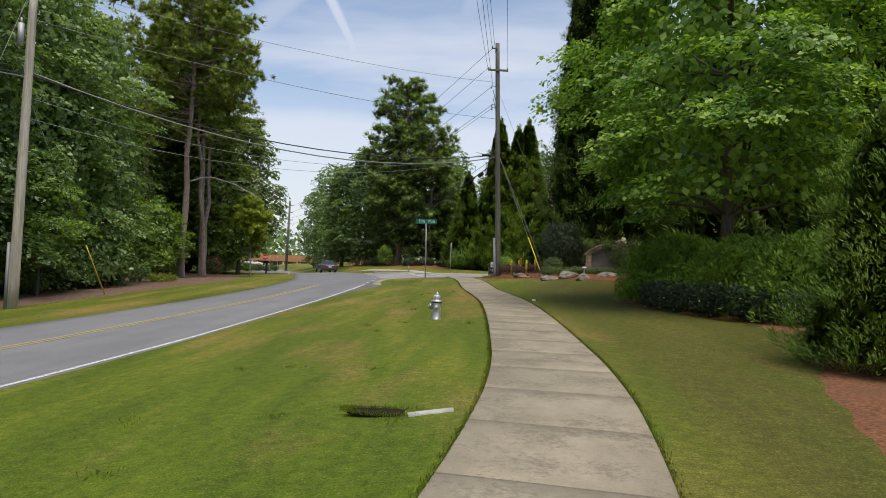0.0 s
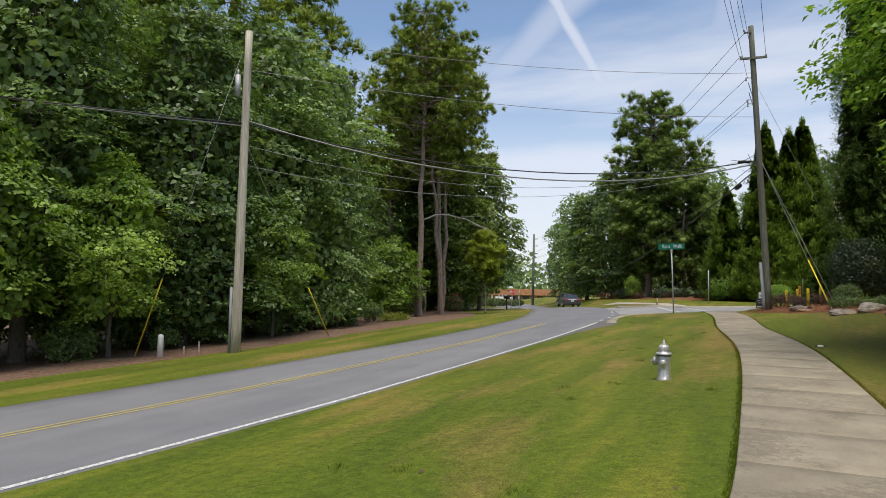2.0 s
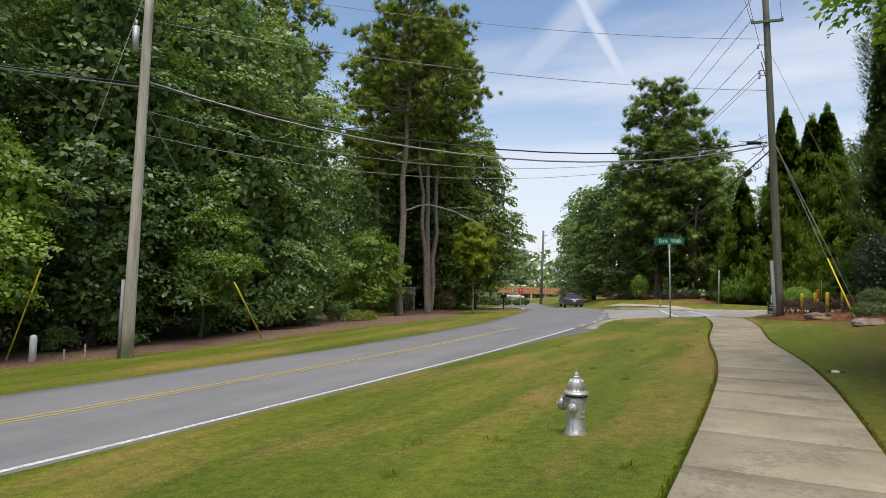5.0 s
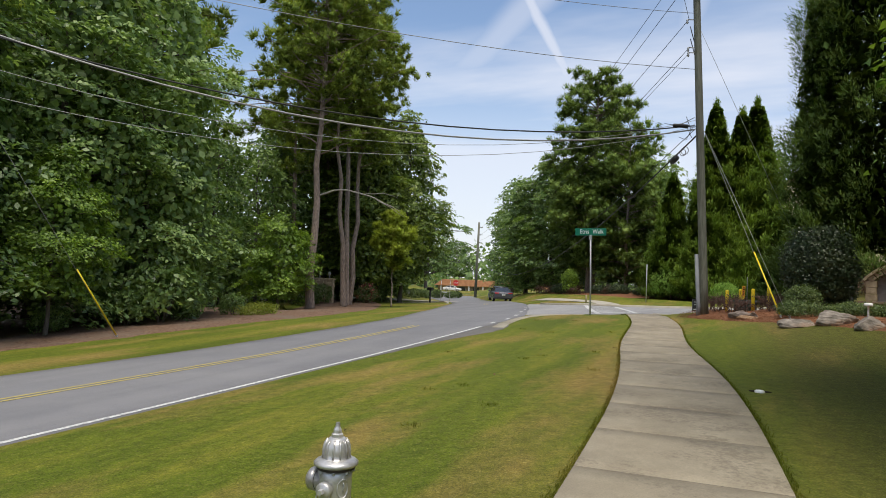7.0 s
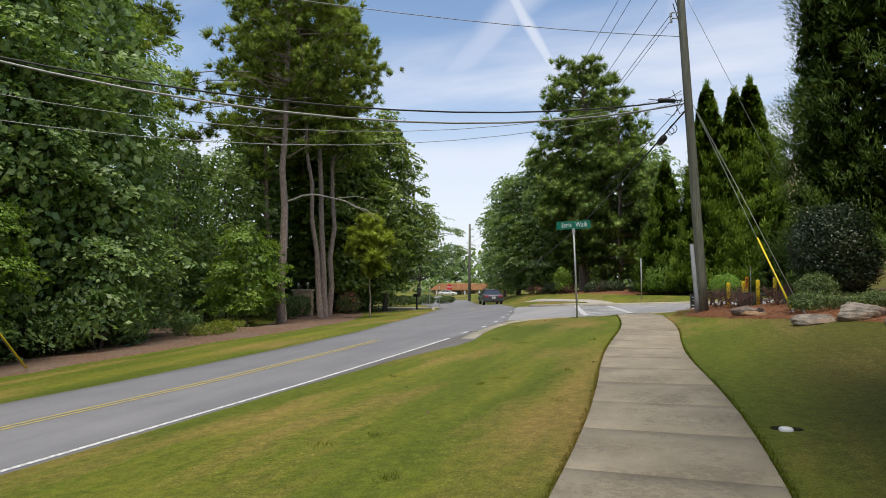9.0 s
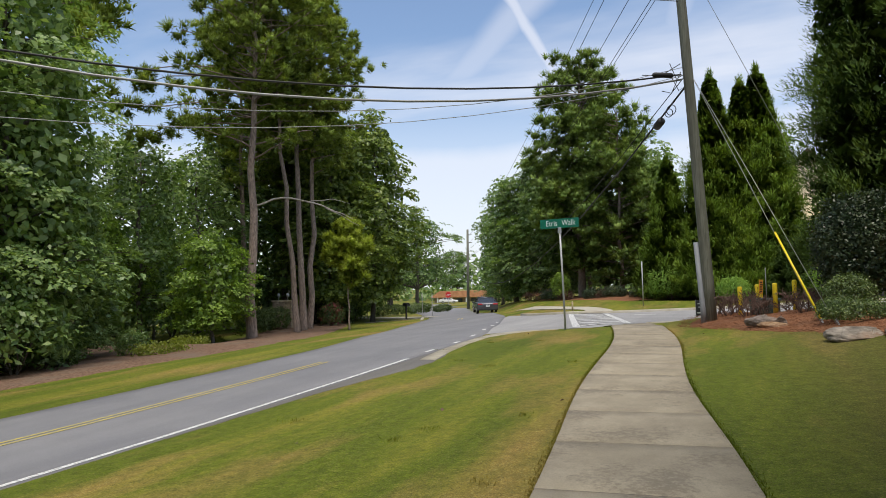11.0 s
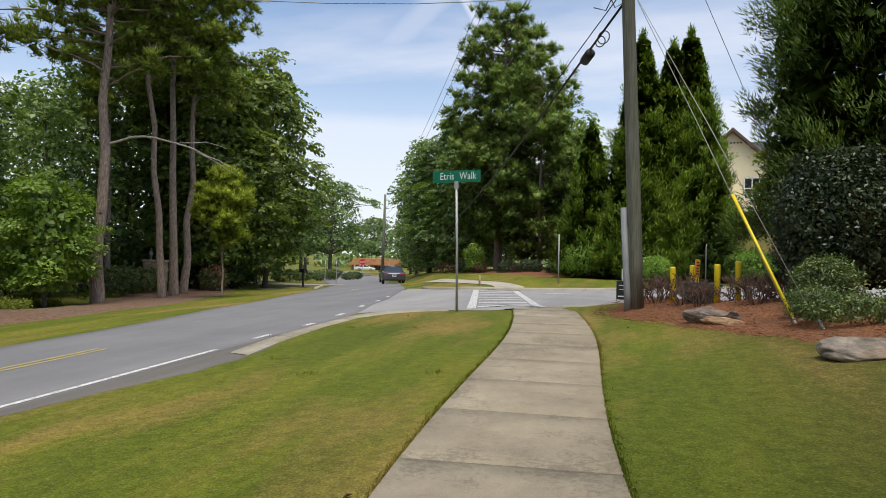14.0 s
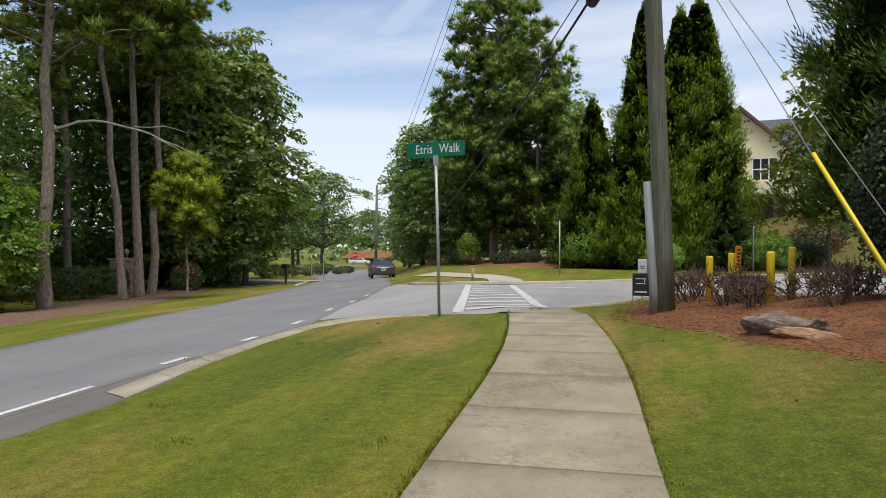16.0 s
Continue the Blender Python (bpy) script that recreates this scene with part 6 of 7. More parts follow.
for x, y, h in ((-17.0, 21.1, 0.4), (-16.9, 21.7, 0.5)):
    sp = thing("survey_stake", "thin wooden stake in the leaf litter", "stake", x, y, None, 10, "stakes by the pole")
    bm = bmesh.new()
    box(bm, (0, 0, h / 2 - 0.05), (0.05, 0.03, h), None, 0.004)
    part("stake", bm, BARE_LIMB, sp)

# ---- bollards, cabinet and signs in the bed ----
for x, y, top in ((2.86, 40.5, 1.66), (3.37, 41.5, 1.71), (3.75, 39.66, 1.75), (4.36, 41.0, 1.83)):
    h = top - ground_z(x, y)
    b = thing("bollard", "bright yellow steel bollard round the utility cabinet", "bollard", x, y, None, 0, "yellow bollards")
    bm = bmesh.new()
    lathe(bm, [(0.066, -0.2), (0.066, h - 0.04), (0.060, h - 0.012), (0.035, h)], 18)
    part("pipe", bm, SAFETY_YELLOW, b, "", True)
mk = thing("marker_post", "flat orange utility warning marker beside a bollard", "marker post", 3.43, 41.36, None, 15, lean=(0, 3))
bm = bmesh.new()
box(bm, (0, 0, 0.46), (0.12, 0.012, 1.24), None, 0.003)
board = part("board", bm, SAFETY_YELLOW, mk)
bm = bmesh.new()
box(bm, (0, -0.009, 0.86), (0.115, 0.006, 0.42))
part("label_panel", bm, ORANGE, board, "orange panel")
for k in range(5):
    bm = bmesh.new()
    box(bm, (0.012 * (k % 2), -0.014, 0.72 + 0.07 * k), (0.075 - 0.012 * (k % 3), 0.004, 0.03))
    part("text_bar", bm, BLACK, board, "unreadable dark line of text")
cab = thing("utility_cabinet", "dark green ribbed utility cabinet among bare shrubs", "utility cabinet", 3.52, 40.55, None, -20)
top = 1.30 - ground_z(3.52, 40.55)
bm = bmesh.new()
box(bm, (0, 0, top - 0.40), (0.70, 0.58, 0.66), None, 0.04)
part("body", bm, CABINET_GREEN, cab)
bm = bmesh.new()
prism(bm, [(-0.39, top - 0.09), (0.39, top - 0.09), (0.38, top - 0.03), (0.30, top), (-0.30, top), (-0.38, top - 0.03)], -0.34, 0.34)
part("lid", bm, CABINET_GREEN, cab)
for k in range(5):
    bm = bmesh.new()
    box(bm, (0, -0.298, top - 0.15 - 0.065 * k), (0.66, 0.03, 0.034), None, 0.01)
    part("rib", bm, CABINET_GREEN, cab)
rod = thing("marker_rod", "thin grey steel rod beside the cabinet", "rod", 3.56, 40.17)
bm = bmesh.new()
tube(bm, [(0, 0, -0.1), (0, 0, 1.40), (0.01, 0, 1.44)], 0.014, 8)
part("rod", bm, STEEL, rod, "", True)
es = thing("yard_sign", "small black and white yard sign behind the pole", "yard sign", 1.67, 44.4, ground_z(1.67, 44.4) + 0.08, -12)
bm = bmesh.new()
box(bm, (0.0, 0, 0.42), (0.46, 0.02, 0.56), None, 0.004)
panel = part("panel", bm, BLACK, es)
bm = bmesh.new()
for dx, dz, w, h in ((0, 0.25, 0.26, 0.02), (0.10, 0.17, 0.02, 0.14), (-0.02, 0.13, 0.18, 0.02)):
    box(bm, (dx - 0.02, -0.013, 0.32 + dz), (w, 0.006, h))
part("emblem", bm, SIGN_WHITE, panel, "plain white shape")
bm = bmesh.new()
box(bm, (-0.02, -0.013, 0.24), (0.3, 0.006, 0.035))
part("text_bar", bm, SIGN_WHITE, panel)
bm = bmesh.new()
tube(bm, [(-0.22, 0, -0.15), (-0.22, 0, 0.72)], 0.012, 6)
tube(bm, [(0.22, 0, -0.15), (0.22, 0, 0.72)], 0.012, 6)
part("frame", bm, STEEL, es)
fb = thing("flyer_box", "white plastic leaflet box on a stake", "leaflet box", 1.70, 44.9, None, -12)
bm = bmesh.new()
box(bm, (0, 0, 0.95), (0.22, 0.10, 0.36), None, 0.02)
part("box", bm, WHITE_PAINT, fb)
bm = bmesh.new()
tube(bm, [(0, 0, -0.1), (0, 0, 0.8)], 0.02, 6)
part("stake", bm, STEEL, fb)
bm = bmesh.new()
box(bm, (0, -0.053, 0.95), (0.12, 0.006, 0.02))
box(bm, (0, -0.053, 0.90), (0.12, 0.006, 0.02))
part("text_bar", bm, BLACK, fb)


def boulder(x, y, lobes, seed, label, rz=0, stone=None, strata=1.0, sink=0.04):
    """A weathered rock of overlapping lobes (centre x, y, z; half sizes), cut by flat breaks and bedding cracks."""
    bm = bmesh.new()
    bmesh.ops.create_icosphere(bm, subdivisions=5, radius=1)
    pick = np.random.default_rng(seed + 40)
    size = Vector((max(abs(q[0]) + q[3] for q in lobes), max(abs(q[1]) + q[4] for q in lobes), max(q[2] + q[5] for q in lobes)))
    planes = [(Vector(pick.normal(0, 1, 3)).normalized(), pick.uniform(0.64, 0.90)) for _ in range(18)]
    for v in bm.verts:
        d = Vector((v.co.x * size.x, v.co.y * size.y, v.co.z * size.z)).normalized()
        far = 0.02
        for cx, cy, cz, rx, ry, rz_ in lobes:
            dd, cc = Vector((d.x / rx, d.y / ry, d.z / rz_)), Vector((cx / rx, cy / ry, cz / rz_))
            a_, b_, c_ = dd.dot(dd), dd.dot(cc), cc.dot(cc) - 1
            disc = b_ * b_ - a_ * c_
            if disc > 0:
                far = max(far, (b_ + math.sqrt(disc)) / a_)
        c = d * far
        u = Vector((c.x / size.x, c.y / size.y, c.z / size.z))
        for n_, d_ in planes:
            over = u.dot(n_) - d_
            if over > 0:
                u -= n_ * over * 0.98
        c = Vector((u.x * size.x, u.y * size.y, u.z * size.z))
        p = c * 2.6 + Vector((seed * 3.7, 0, 0))
        bed_at = c.z * 13 + 1.5 * c.x + 0.8 * noise.noise(p)
        crack = max(0.0, 1 - abs((bed_at % 1.0) - 0.5) / 0.13)
        split = max(0.0, 1 - abs(noise.noise(p * 0.9 + Vector((7, 0, 0)))) / 0.05)
        c *= 1 - 0.13 * strata * crack * (0.3 + abs(noise.noise(p * 1.3))) - 0.07 * split
        c *= 1 + 0.07 * noise.noise(p * 1.5) + 0.04 * noise.noise(p * 4) + 0.018 * noise.noise(p * 10)
        v.co = Vector((c.x, c.y, max(c.z, -0.08)))
    ob = thing("boulder", label, "boulder", x, y, ground_z(x, y) + 0.04 - sink, rz, "boulders in the bed")
    me = bpy.data.meshes.new("boulder")
    bm.to_mesh(me)
    bm.free()
    me.materials.append(stone or ROCK)
    me.shade_smooth()
    rock = new("stone", me)
    rock.parent = ob
    return ob


boulder(3.34, 36.25, [(0, 0, 0.06, 0.62, 0.20, 0.14), (-0.33, 0.03, 0.10, 0.32, 0.22, 0.20), (0.50, 0.0, 0.08, 0.17, 0.16, 0.17)], 1, "long low brown-grey boulder with a humped end in straw", -46, ROCK_BROWN, 1.2, 0.0)
boulder(3.42, 35.93, [(0, 0, 0.03, 0.44, 0.15, 0.08)], 5, "low rust-tan slab of rock lying before the brown boulder", -44, ROCK_TAN, 0.6, 0.0)
boulder(4.5, 32.45, [(0, 0, 0.06, 0.52, 0.34, 0.17), (0.24, 0.05, 0.08, 0.30, 0.28, 0.20)], 2, "pale tan smooth sloping boulder in the bed", 18, ROCK, 0.35)
boulder(5.40, 32.3, [(0, 0, 0.08, 0.52, 0.38, 0.24), (-0.22, 0, 0.14, 0.34, 0.34, 0.22), (0.28, -0.08, 0.06, 0.30, 0.32, 0.20)], 3, "big grey layered boulder in the bed", -8, ROCK, 1.5)
boulder(5.98, 31.4, [(0, 0, 0.06, 0.46, 0.36, 0.24)], 4, "rounded grey boulder at the bed's edge", 25, ROCK, 0.6)
boulder(7.2, 31.6, [(0, 0, 0.05, 0.55, 0.35, 0.2), (0.3, 0, 0.05, 0.3, 0.3, 0.22)], 6, "low grey boulder half buried in straw", 0)


def bare_shrub_mesh(seed):
    """Crooked woody stems that rise in a vase and fork twice or three times."""
    r = np.random.default_rng(seed)
    bm = bmesh.new()

    def grow(p, d, ln, rad, depth):
        q = p + d * ln
        mid = p.lerp(q, 0.5) + Vector(r.normal(0, 0.035, 3))
        tube(bm, [p, mid, q], [rad, rad * 0.88, rad * 0.76], 5, False)
        if depth:
            for _ in range(2 if depth != 2 else 3):
                e = (d * 0.8 + Vector(r.normal(0, 0.5, 3)) + Vector((0, 0, 0.15))).normalized()
                grow(q, e, ln * r.uniform(0.55, 0.95), rad * 0.72, depth - 1)

    for i in range(10):
        a = i * 0.628 + r.uniform(-0.4, 0.4)
        w = r.uniform(0.3, 0.85)
        grow(Vector((0.07 * math.cos(a), 0.07 * math.sin(a), -0.03)), Vector((math.cos(a) * w, math.sin(a) * w, 1)).normalized(), r.uniform(0.26, 0.36), 0.018, 3)
    return bm


sh = thing("bare_shrub", "leafless dark brown shrub with crooked stems before the cabinet", "shrub", 3.02, 39.35, None, 0, "bare shrubs")
part("branchwork", bare_shrub_mesh(3), TWIG, sh)
leafbits = mound(0.42, 0.42, 0.62, 130, 0.045, 4)
tip = new("leaves", raw_mesh("leaves", *leafbits, BARBERRY))
tip.parent = sh
for x, y, s, rz in ((2.5, 40.5, 0.85, 50), (2.75, 41.6, 0.9, 250), (3.3, 38.6, 0.8, 110), (4.15, 39.5, 0.85, 200), (4.75, 39.2, 1.0, 300), (4.3, 37.9, 0.9, 20), (5.4, 40.6, 1.0, 80), (2.2, 41.9, 0.8, 160)):
    copy_thing(sh, pose(x, y, ground_z(x, y), 0, 0, rz) @ Matrix.Diagonal((s, s, s, 1)))
put_tree("shrub", "small leafy green shrub at the bed's edge", "shrub", stems(6, 0.4, 0.01, 0.3), BARK, mound(0.46, 0.42, 0.50, 6000, 0.034, 9, 2.0, 0.04), LEAF_HEDGE, 4.72, 35.5, 0.95)

# garden lamp and stone monument
gl = thing("garden_light", "small white mushroom garden light behind boulders", "garden light", 6.3, 33.25)
bm = bmesh.new()
tube(bm, [(0, 0, -0.1), (0, 0, 0.36)], 0.025, 8)
part("stem", bm, WHITE_PAINT, gl)
bm = bmesh.new()
lathe(bm, [(0.11, 0.35), (0.115, 0.38), (0.10, 0.43), (0.04, 0.44)], 16)
part("cap", bm, WHITE_PAINT, gl, "", True)
mon = thing("stone_monument", "low stone entrance wall with an arched cap and grey panel", "monument", 8.23, 37.4, ground_z(8.23, 37.4), -15)
for row in range(2):
    for k in range(7):
        bm = bmesh.new()
        w = 2.5 / 7
        box(bm, (-1.25 + w * (k + 0.5) + (0.05 if row else -0.03), 0.01 * (k % 2), -0.02 + 0.22 * row), (w - 0.015, 0.62, 0.21), None, 0.02)
        part("stone_block", bm, STONE_LIGHT, mon)
bm = bmesh.new()
box(bm, (0, -0.04, 0.35), (2.85, 0.84, 0.07), None, 0.015)
part("ledge", bm, BRICK_TAN, mon, "brown stone ledge")
for dx in (-1.08, 1.08):
    for k in range(3):
        bm = bmesh.new()
        box(bm, (dx, 0, 0.50 + 0.225 * k), (0.32 - 0.03 * (k % 2), 0.56, 0.215), None, 0.02)
        part("stone_block", bm, STONE_LIGHT, mon)
bm = bmesh.new()
arc = [(1.30 * math.sin(radians(q)), 0.18 + 1.32 * math.cos(radians(q))) for q in np.linspace(-46, 46, 15)]
prism(bm, [(-0.93, 0.385), (0.93, 0.385)] + arc[::-1], 0.0, 0.26)
part("panel", bm, PANEL_GREY, mon, "smooth grey stone panel")
for k in range(11):
    q0, q1 = radians(-48 + 96 * k / 11 + 0.5), radians(-48 + 96 * (k + 1) / 11 - 0.5)
    bm = bmesh.new()
    prism(bm, [(1.44 * math.sin(q0), 0.03 + 1.44 * math.cos(q0)), (1.44 * math.sin(q1), 0.03 + 1.44 * math.cos(q1)), (1.61 * math.sin(q1), 0.03 + 1.61 * math.cos(q1)), (1.61 * math.sin(q0), 0.03 + 1.61 * math.cos(q0))], -0.30, 0.30)
    part("arch_stone", bm, BRICK_TAN, mon)
bm = bmesh.new()
cap = [(q_r * math.sin(radians(q)), 0.03 + q_r * math.cos(radians(q))) for q_r, step_q in ((1.615, 1), (1.69, -1)) for q in np.linspace(-51, 51, 17)[::step_q]]
prism(bm, cap, -0.37, 0.37)
part("cap", bm, STONE_LIGHT, mon, "projecting pale stone cap")

put_tree("shrub", "loose leafy green shrub hiding one end of the stone wall", "shrub", stems(6, 1.2, 0.02, 0.5), BARK, mound(0.85, 0.7, 1.9, 2600, 0.085, 10, 2.0, 0.14), LEAF_HEDGE, 8.95, 36.7, 1.0)

# ---- drain hole with pipe ----
dr = thing("storm_drain", "dark sunken drain opening in the lawn with a pipe", "drain", 0.58, 6.48, None, -2)
# no real depth here: a flat disc carries the opening's shade as colour
bm = bmesh.new()
lathe(bm, [(0.47, -0.02), (0.46, 0.012), (0.36, 0.016)], 24, Matrix.Diagonal((1.0, 0.34, 1, 1)))
part("hollow", bm, HOLLOW_SHADE, dr, "flat dark disc painted as the shade down the opening", True)
bm = bmesh.new()
tube(bm, [(0.20, -0.16, 0.015), (0.42, -0.08, 0.04), (0.64, 0.0, 0.06)], [0.042, 0.042, 0.042], 14)
part("pipe", bm, PIPE_PALE, dr, "pale plastic pipe end", True)
fa = rng.uniform(0, 2 * math.pi, 900)
fr_ = 1 + np.abs(rng.normal(0, 0.16, 900))
fp = np.stack([0.44 * np.cos(fa) * fr_, 0.15 * np.sin(fa) * fr_, np.zeros(900)], 1)
tuft = new("grass_fringe", raw_mesh("grass_fringe", *blade_quads(fp, np.stack([-np.cos(fa) * 0.3, -np.sin(fa) * 0.5, np.full(900, 0.8)], 1), 0.06, 0.008, 0.5), BLADES))
tuft.parent = dr
tagged(tuft, "long grass round the opening")

vc = thing("valve_cap", "small white plastic valve cap sunk in the lawn", "valve cap", 3.14, 23.16)
bm = bmesh.new()
lathe(bm, [(0.07, -0.03), (0.07, 0.022), (0.055, 0.034), (0.02, 0.036)], 18)
part("cap", bm, WHITE_PAINT, vc, "", True)
# the dip is only a flat disc with its shade painted dark
bm = bmesh.new()
lathe(bm, [(0.17, -0.02), (0.16, 0.006), (0.075, 0.009)], 20, Matrix.Translation((0.02, 0.09, 0)) @ Matrix.Diagonal((1, 0.7, 1, 1)))
part("hollow", bm, HOLLOW_SHADE, vc, "flat dark disc painted as the shade in a small dip", True)

# ---- far left corner: hedges, pillars, mailbox, signs ----
clip = put_tree("hedge", "clipped boxy dark green hedge behind the pines", "hedge", None, BARK, mound(1.3, 1.0, 1.7, 5200, 0.11, 10, 3.6, 0.05), LEAF_HEDGE, -26.9, 55.0, 1.0, "clipped hedges")
spread_copies(clip, [(-28.0, 58.2, 0.95, 30), (-30, 61.5, 1.0, 60)])
for x, y in ((-27.65, 59.4), (-29.4, 60.6)):
    pl = thing("stone_pillar", "tan fieldstone gate pillar with a small lantern", "pillar", x, y, None, 20, "gate pillars")
    bm = bmesh.new()
    box(bm, (0, 0, 0.95), (0.75, 0.75, 2.1), None, 0.04)
    part("core", bm, BRICK_TAN, pl)
    for k in range(26):
        bm = bmesh.new()
        s = rng.uniform(0.16, 0.3)
        side = k % 2
        p = (rng.uniform(-0.26, 0.26), -0.39, rng.uniform(0.1, 1.9)) if side else (0.39, rng.uniform(-0.26, 0.26), rng.uniform(0.1, 1.9))
        box(bm, p, (s, 0.06, s * 0.7) if side else (0.06, s, s * 0.7), None, 0.02)
        part("stone", bm, STONE_LIGHT, pl)
    bm = bmesh.new()
    box(bm, (0, 0, 2.05), (0.9, 0.9, 0.12), None, 0.02)
    part("cap", bm, STONE_LIGHT, pl)
    bm = bmesh.new()
    lathe(bm, [(0.05, 2.1), (0.05, 2.35), (0.13, 2.4), (0.13, 2.55), (0.05, 2.68)], 12)
    part("lantern", bm, STEEL, pl, "", True)
rs = put_tree("shrub", "rose shrub with faded red blossom by the pines", "shrub", stems(8, 0.9, 0.015, 0.5), TWIG, mound(1.0, 0.9, 1.7, 1600, 0.14, 9), LEAF_HEDGE, -25.6, 62.2, 1.0)
bl = new("blossom", raw_mesh("blossom", *mound(0.95, 0.85, 1.75, 420, 0.15, 6), LEAF_RED))
bl.parent = rs
gc = put_tree("shrub", "low pale ground cover at the lawn's edge", "shrub", None, BARK, mound(1.2, 0.6, 0.45, 1100, 0.11, 8), LEAF_YELLOW, -22.9, 44.8, 1.0, "low ground cover")
spread_copies(gc, [(-24.6, 47.9, 0.8, 40), (-18.6, 38.8, 1.0, 80)])
mb = thing("mailbox", "black mailbox on a square post by the far corner", "mailbox", -22.7, 69.3, None, 60)
bm = bmesh.new()
box(bm, (0, 0, 0.55), (0.12, 0.12, 1.3), None, 0.01)
part("post", bm, BLACK, mb)
bm = bmesh.new()
prism(bm, [(-0.14, 1.15), (0.14, 1.15), (0.14, 1.33), (0.09, 1.42), (0, 1.45), (-0.09, 1.42), (-0.14, 1.33)], -0.35, 0.35)
part("box", bm, BLACK, mb)
bm = bmesh.new()
box(bm, (0.155, -0.1, 1.36), (0.015, 0.05, 0.14))
part("flag", bm, STOP_RED, mb)
for x, y, h, kind in ((-29.3, 74.2, 2.6, 0), (-25.5, 78.5, 2.4, 0), (-24.9, 79.6, 2.4, 0)):
    s = thing("road_sign", "small pale road sign seen from behind on a post", "road sign", x, y, None, 30, "far road signs")
    bm = bmesh.new()
    tube(bm, [(0, 0, -0.2), (0, 0, h)], 0.035, 8)
    part("post", bm, STEEL, s)
    bm = bmesh.new()
    box(bm, (0, -0.04, h - 0.3), (0.5, 0.01, 0.65) if x < -28 else (0.06, 0.01, 0.3), None, 0.003)
    part("panel", bm, SIGN_WHITE, s)
st = thing("stop_sign", "red stop sign on a post at the far bend", "stop sign", -43.5, 128.0, None, 22)
bm = bmesh.new()
tube(bm, [(0, 0, -0.2), (0, 0, 2.5)], 0.05, 8)
part("post", bm, STEEL, st)
bm = bmesh.new()
lathe(bm, [(0.55, -0.01), (0.55, 0.01)], 8, Matrix.Translation((0, -0.06, 2.4)) @ Matrix.Rotation(radians(90), 4, "X") @ Matrix.Rotation(radians(22.5), 4, "Z"))
face = part("face", bm, STOP_RED, st)
lettering("STOP", 0.36, Matrix.Translation((0, -0.08, 2.4)) @ Matrix.Rotation(radians(90), 4, "X"), SIGN_WHITE, face)
long_hedge = put_tree("hedge", "long low rounded hedge by the far side road", "hedge", None, BARK, mound(2.6, 1.0, 1.25, 5600, 0.13, 10, 3.2, 0.06), LEAF_HEDGE, -32.6, 85.2, 1.0, "far hedges", 70)
spread_copies(long_hedge, [(-33.2, 94.0, 0.8, 75), (-33.0, 101.0, 0.8, 85), (-28.5, 116, 0.9, 30), (-42, 112, 1.0, 60)])
dv = np.linspace(0, 1, 12)
drive = ribbon(np.stack([-23.8 - 26 * dv, 77.0 + 3.0 * dv], 1), 4.5, 0.03)
tagged(new("side_road", raw_mesh("side_road", *drive, KERB)), "pale concrete side road leaving at the far corner", "road", kind="structure")
pth = ribbon([(-24.6 + 2.6 * k / 6, 66.0 + 4.2 * k / 6) for k in range(7)], 1.4, 0.03)
tagged(new("pavement", raw_mesh("pavement", *pth, KERB)), "short pale concrete pavement at the far corner", "pavement", kind="structure")
pth = ribbon(along([(-3.85, 53.7), (-3.85, 55.2), (-4.2, 56.9), (-5.1, 58.4), (-6.6, 59.9), (-8.6, 62.6), (-11.5, 67.0)], 30), 1.5, 0.03)
tagged(new("pavement", raw_mesh("pavement", *pth, KERB)), "pale concrete pavement curving away from the crossing", "pavement", kind="structure")

# ---- houses ----
fh = thing("house", "long low distant house with an orange roof and porch", "house", -55.5, 190, -3.3, 16)
bm = bmesh.new()
box(bm, (0, 4, 1.3), (34, 8, 2.6))
part("wall", bm, BRICK_TAN, fh)
bm = bmesh.new()
prism(bm, [(-18, 2.45), (18, 2.45), (15.5, 4.2), (-15.5, 4.2)], -1.2, 8.8)
part("roof", bm, ROOF_ORANGE, fh, "orange tile roof")
for k in range(9):
    bm = bmesh.new()
    box(bm, (-16 + 4 * k, -0.9, 1.3), (0.35, 0.35, 3.0))
    part("porch_post", bm, WHITE_PAINT, fh)
for k in range(8):
    bm = bmesh.new()
    box(bm, (-14 + 4 * k, -0.02, 1.4), (1.7, 0.1, 1.5))
    w = part("window", bm, GLASS, fh)
    bm = bmesh.new()
    box(bm, (-14 + 4 * k, -0.06, 0.6), (1.9, 0.12, 0.12))
    part("sill", bm, WHITE_PAINT, w)

hz = ground_z(10.6, 92) - 0.7
hs = thing("house", "cream stucco house with steep gables and brown trim", "house", 10.6, 92.5, hz, -6)
bm = bmesh.new()
prism(bm, [(-4.1, -1), (4.1, -1), (4.1, 7.5), (0.0, 11.4), (-4.1, 7.5)], 0, 9)
part("wall", bm, STUCCO, hs, "cream gable wall")
for sgn in (-1, 1):
    bm = bmesh.new()
    prism(bm, [(0, 11.45), (sgn * 4.7, 6.98), (sgn * 4.7, 7.25), (0, 11.8)], -0.5, 9.5)
    part("roof", bm, ROOF_GREY, hs, "grey shingle roof")
    bm = bmesh.new()
    prism(bm, [(0, 11.4), (sgn * 4.75, 6.92), (sgn * 4.75, 7.2), (0, 11.75)], -0.62, -0.45)
    part("barge_board", bm, TRIM_BROWN, hs)
bm = bmesh.new()
prism(bm, [(-1.25, 10.15), (1.25, 10.15), (0, 11.4)], -0.06, 0.02)
gab = part("gable_panel", bm, STUCCO, hs, "cream gable peak with brown studs")
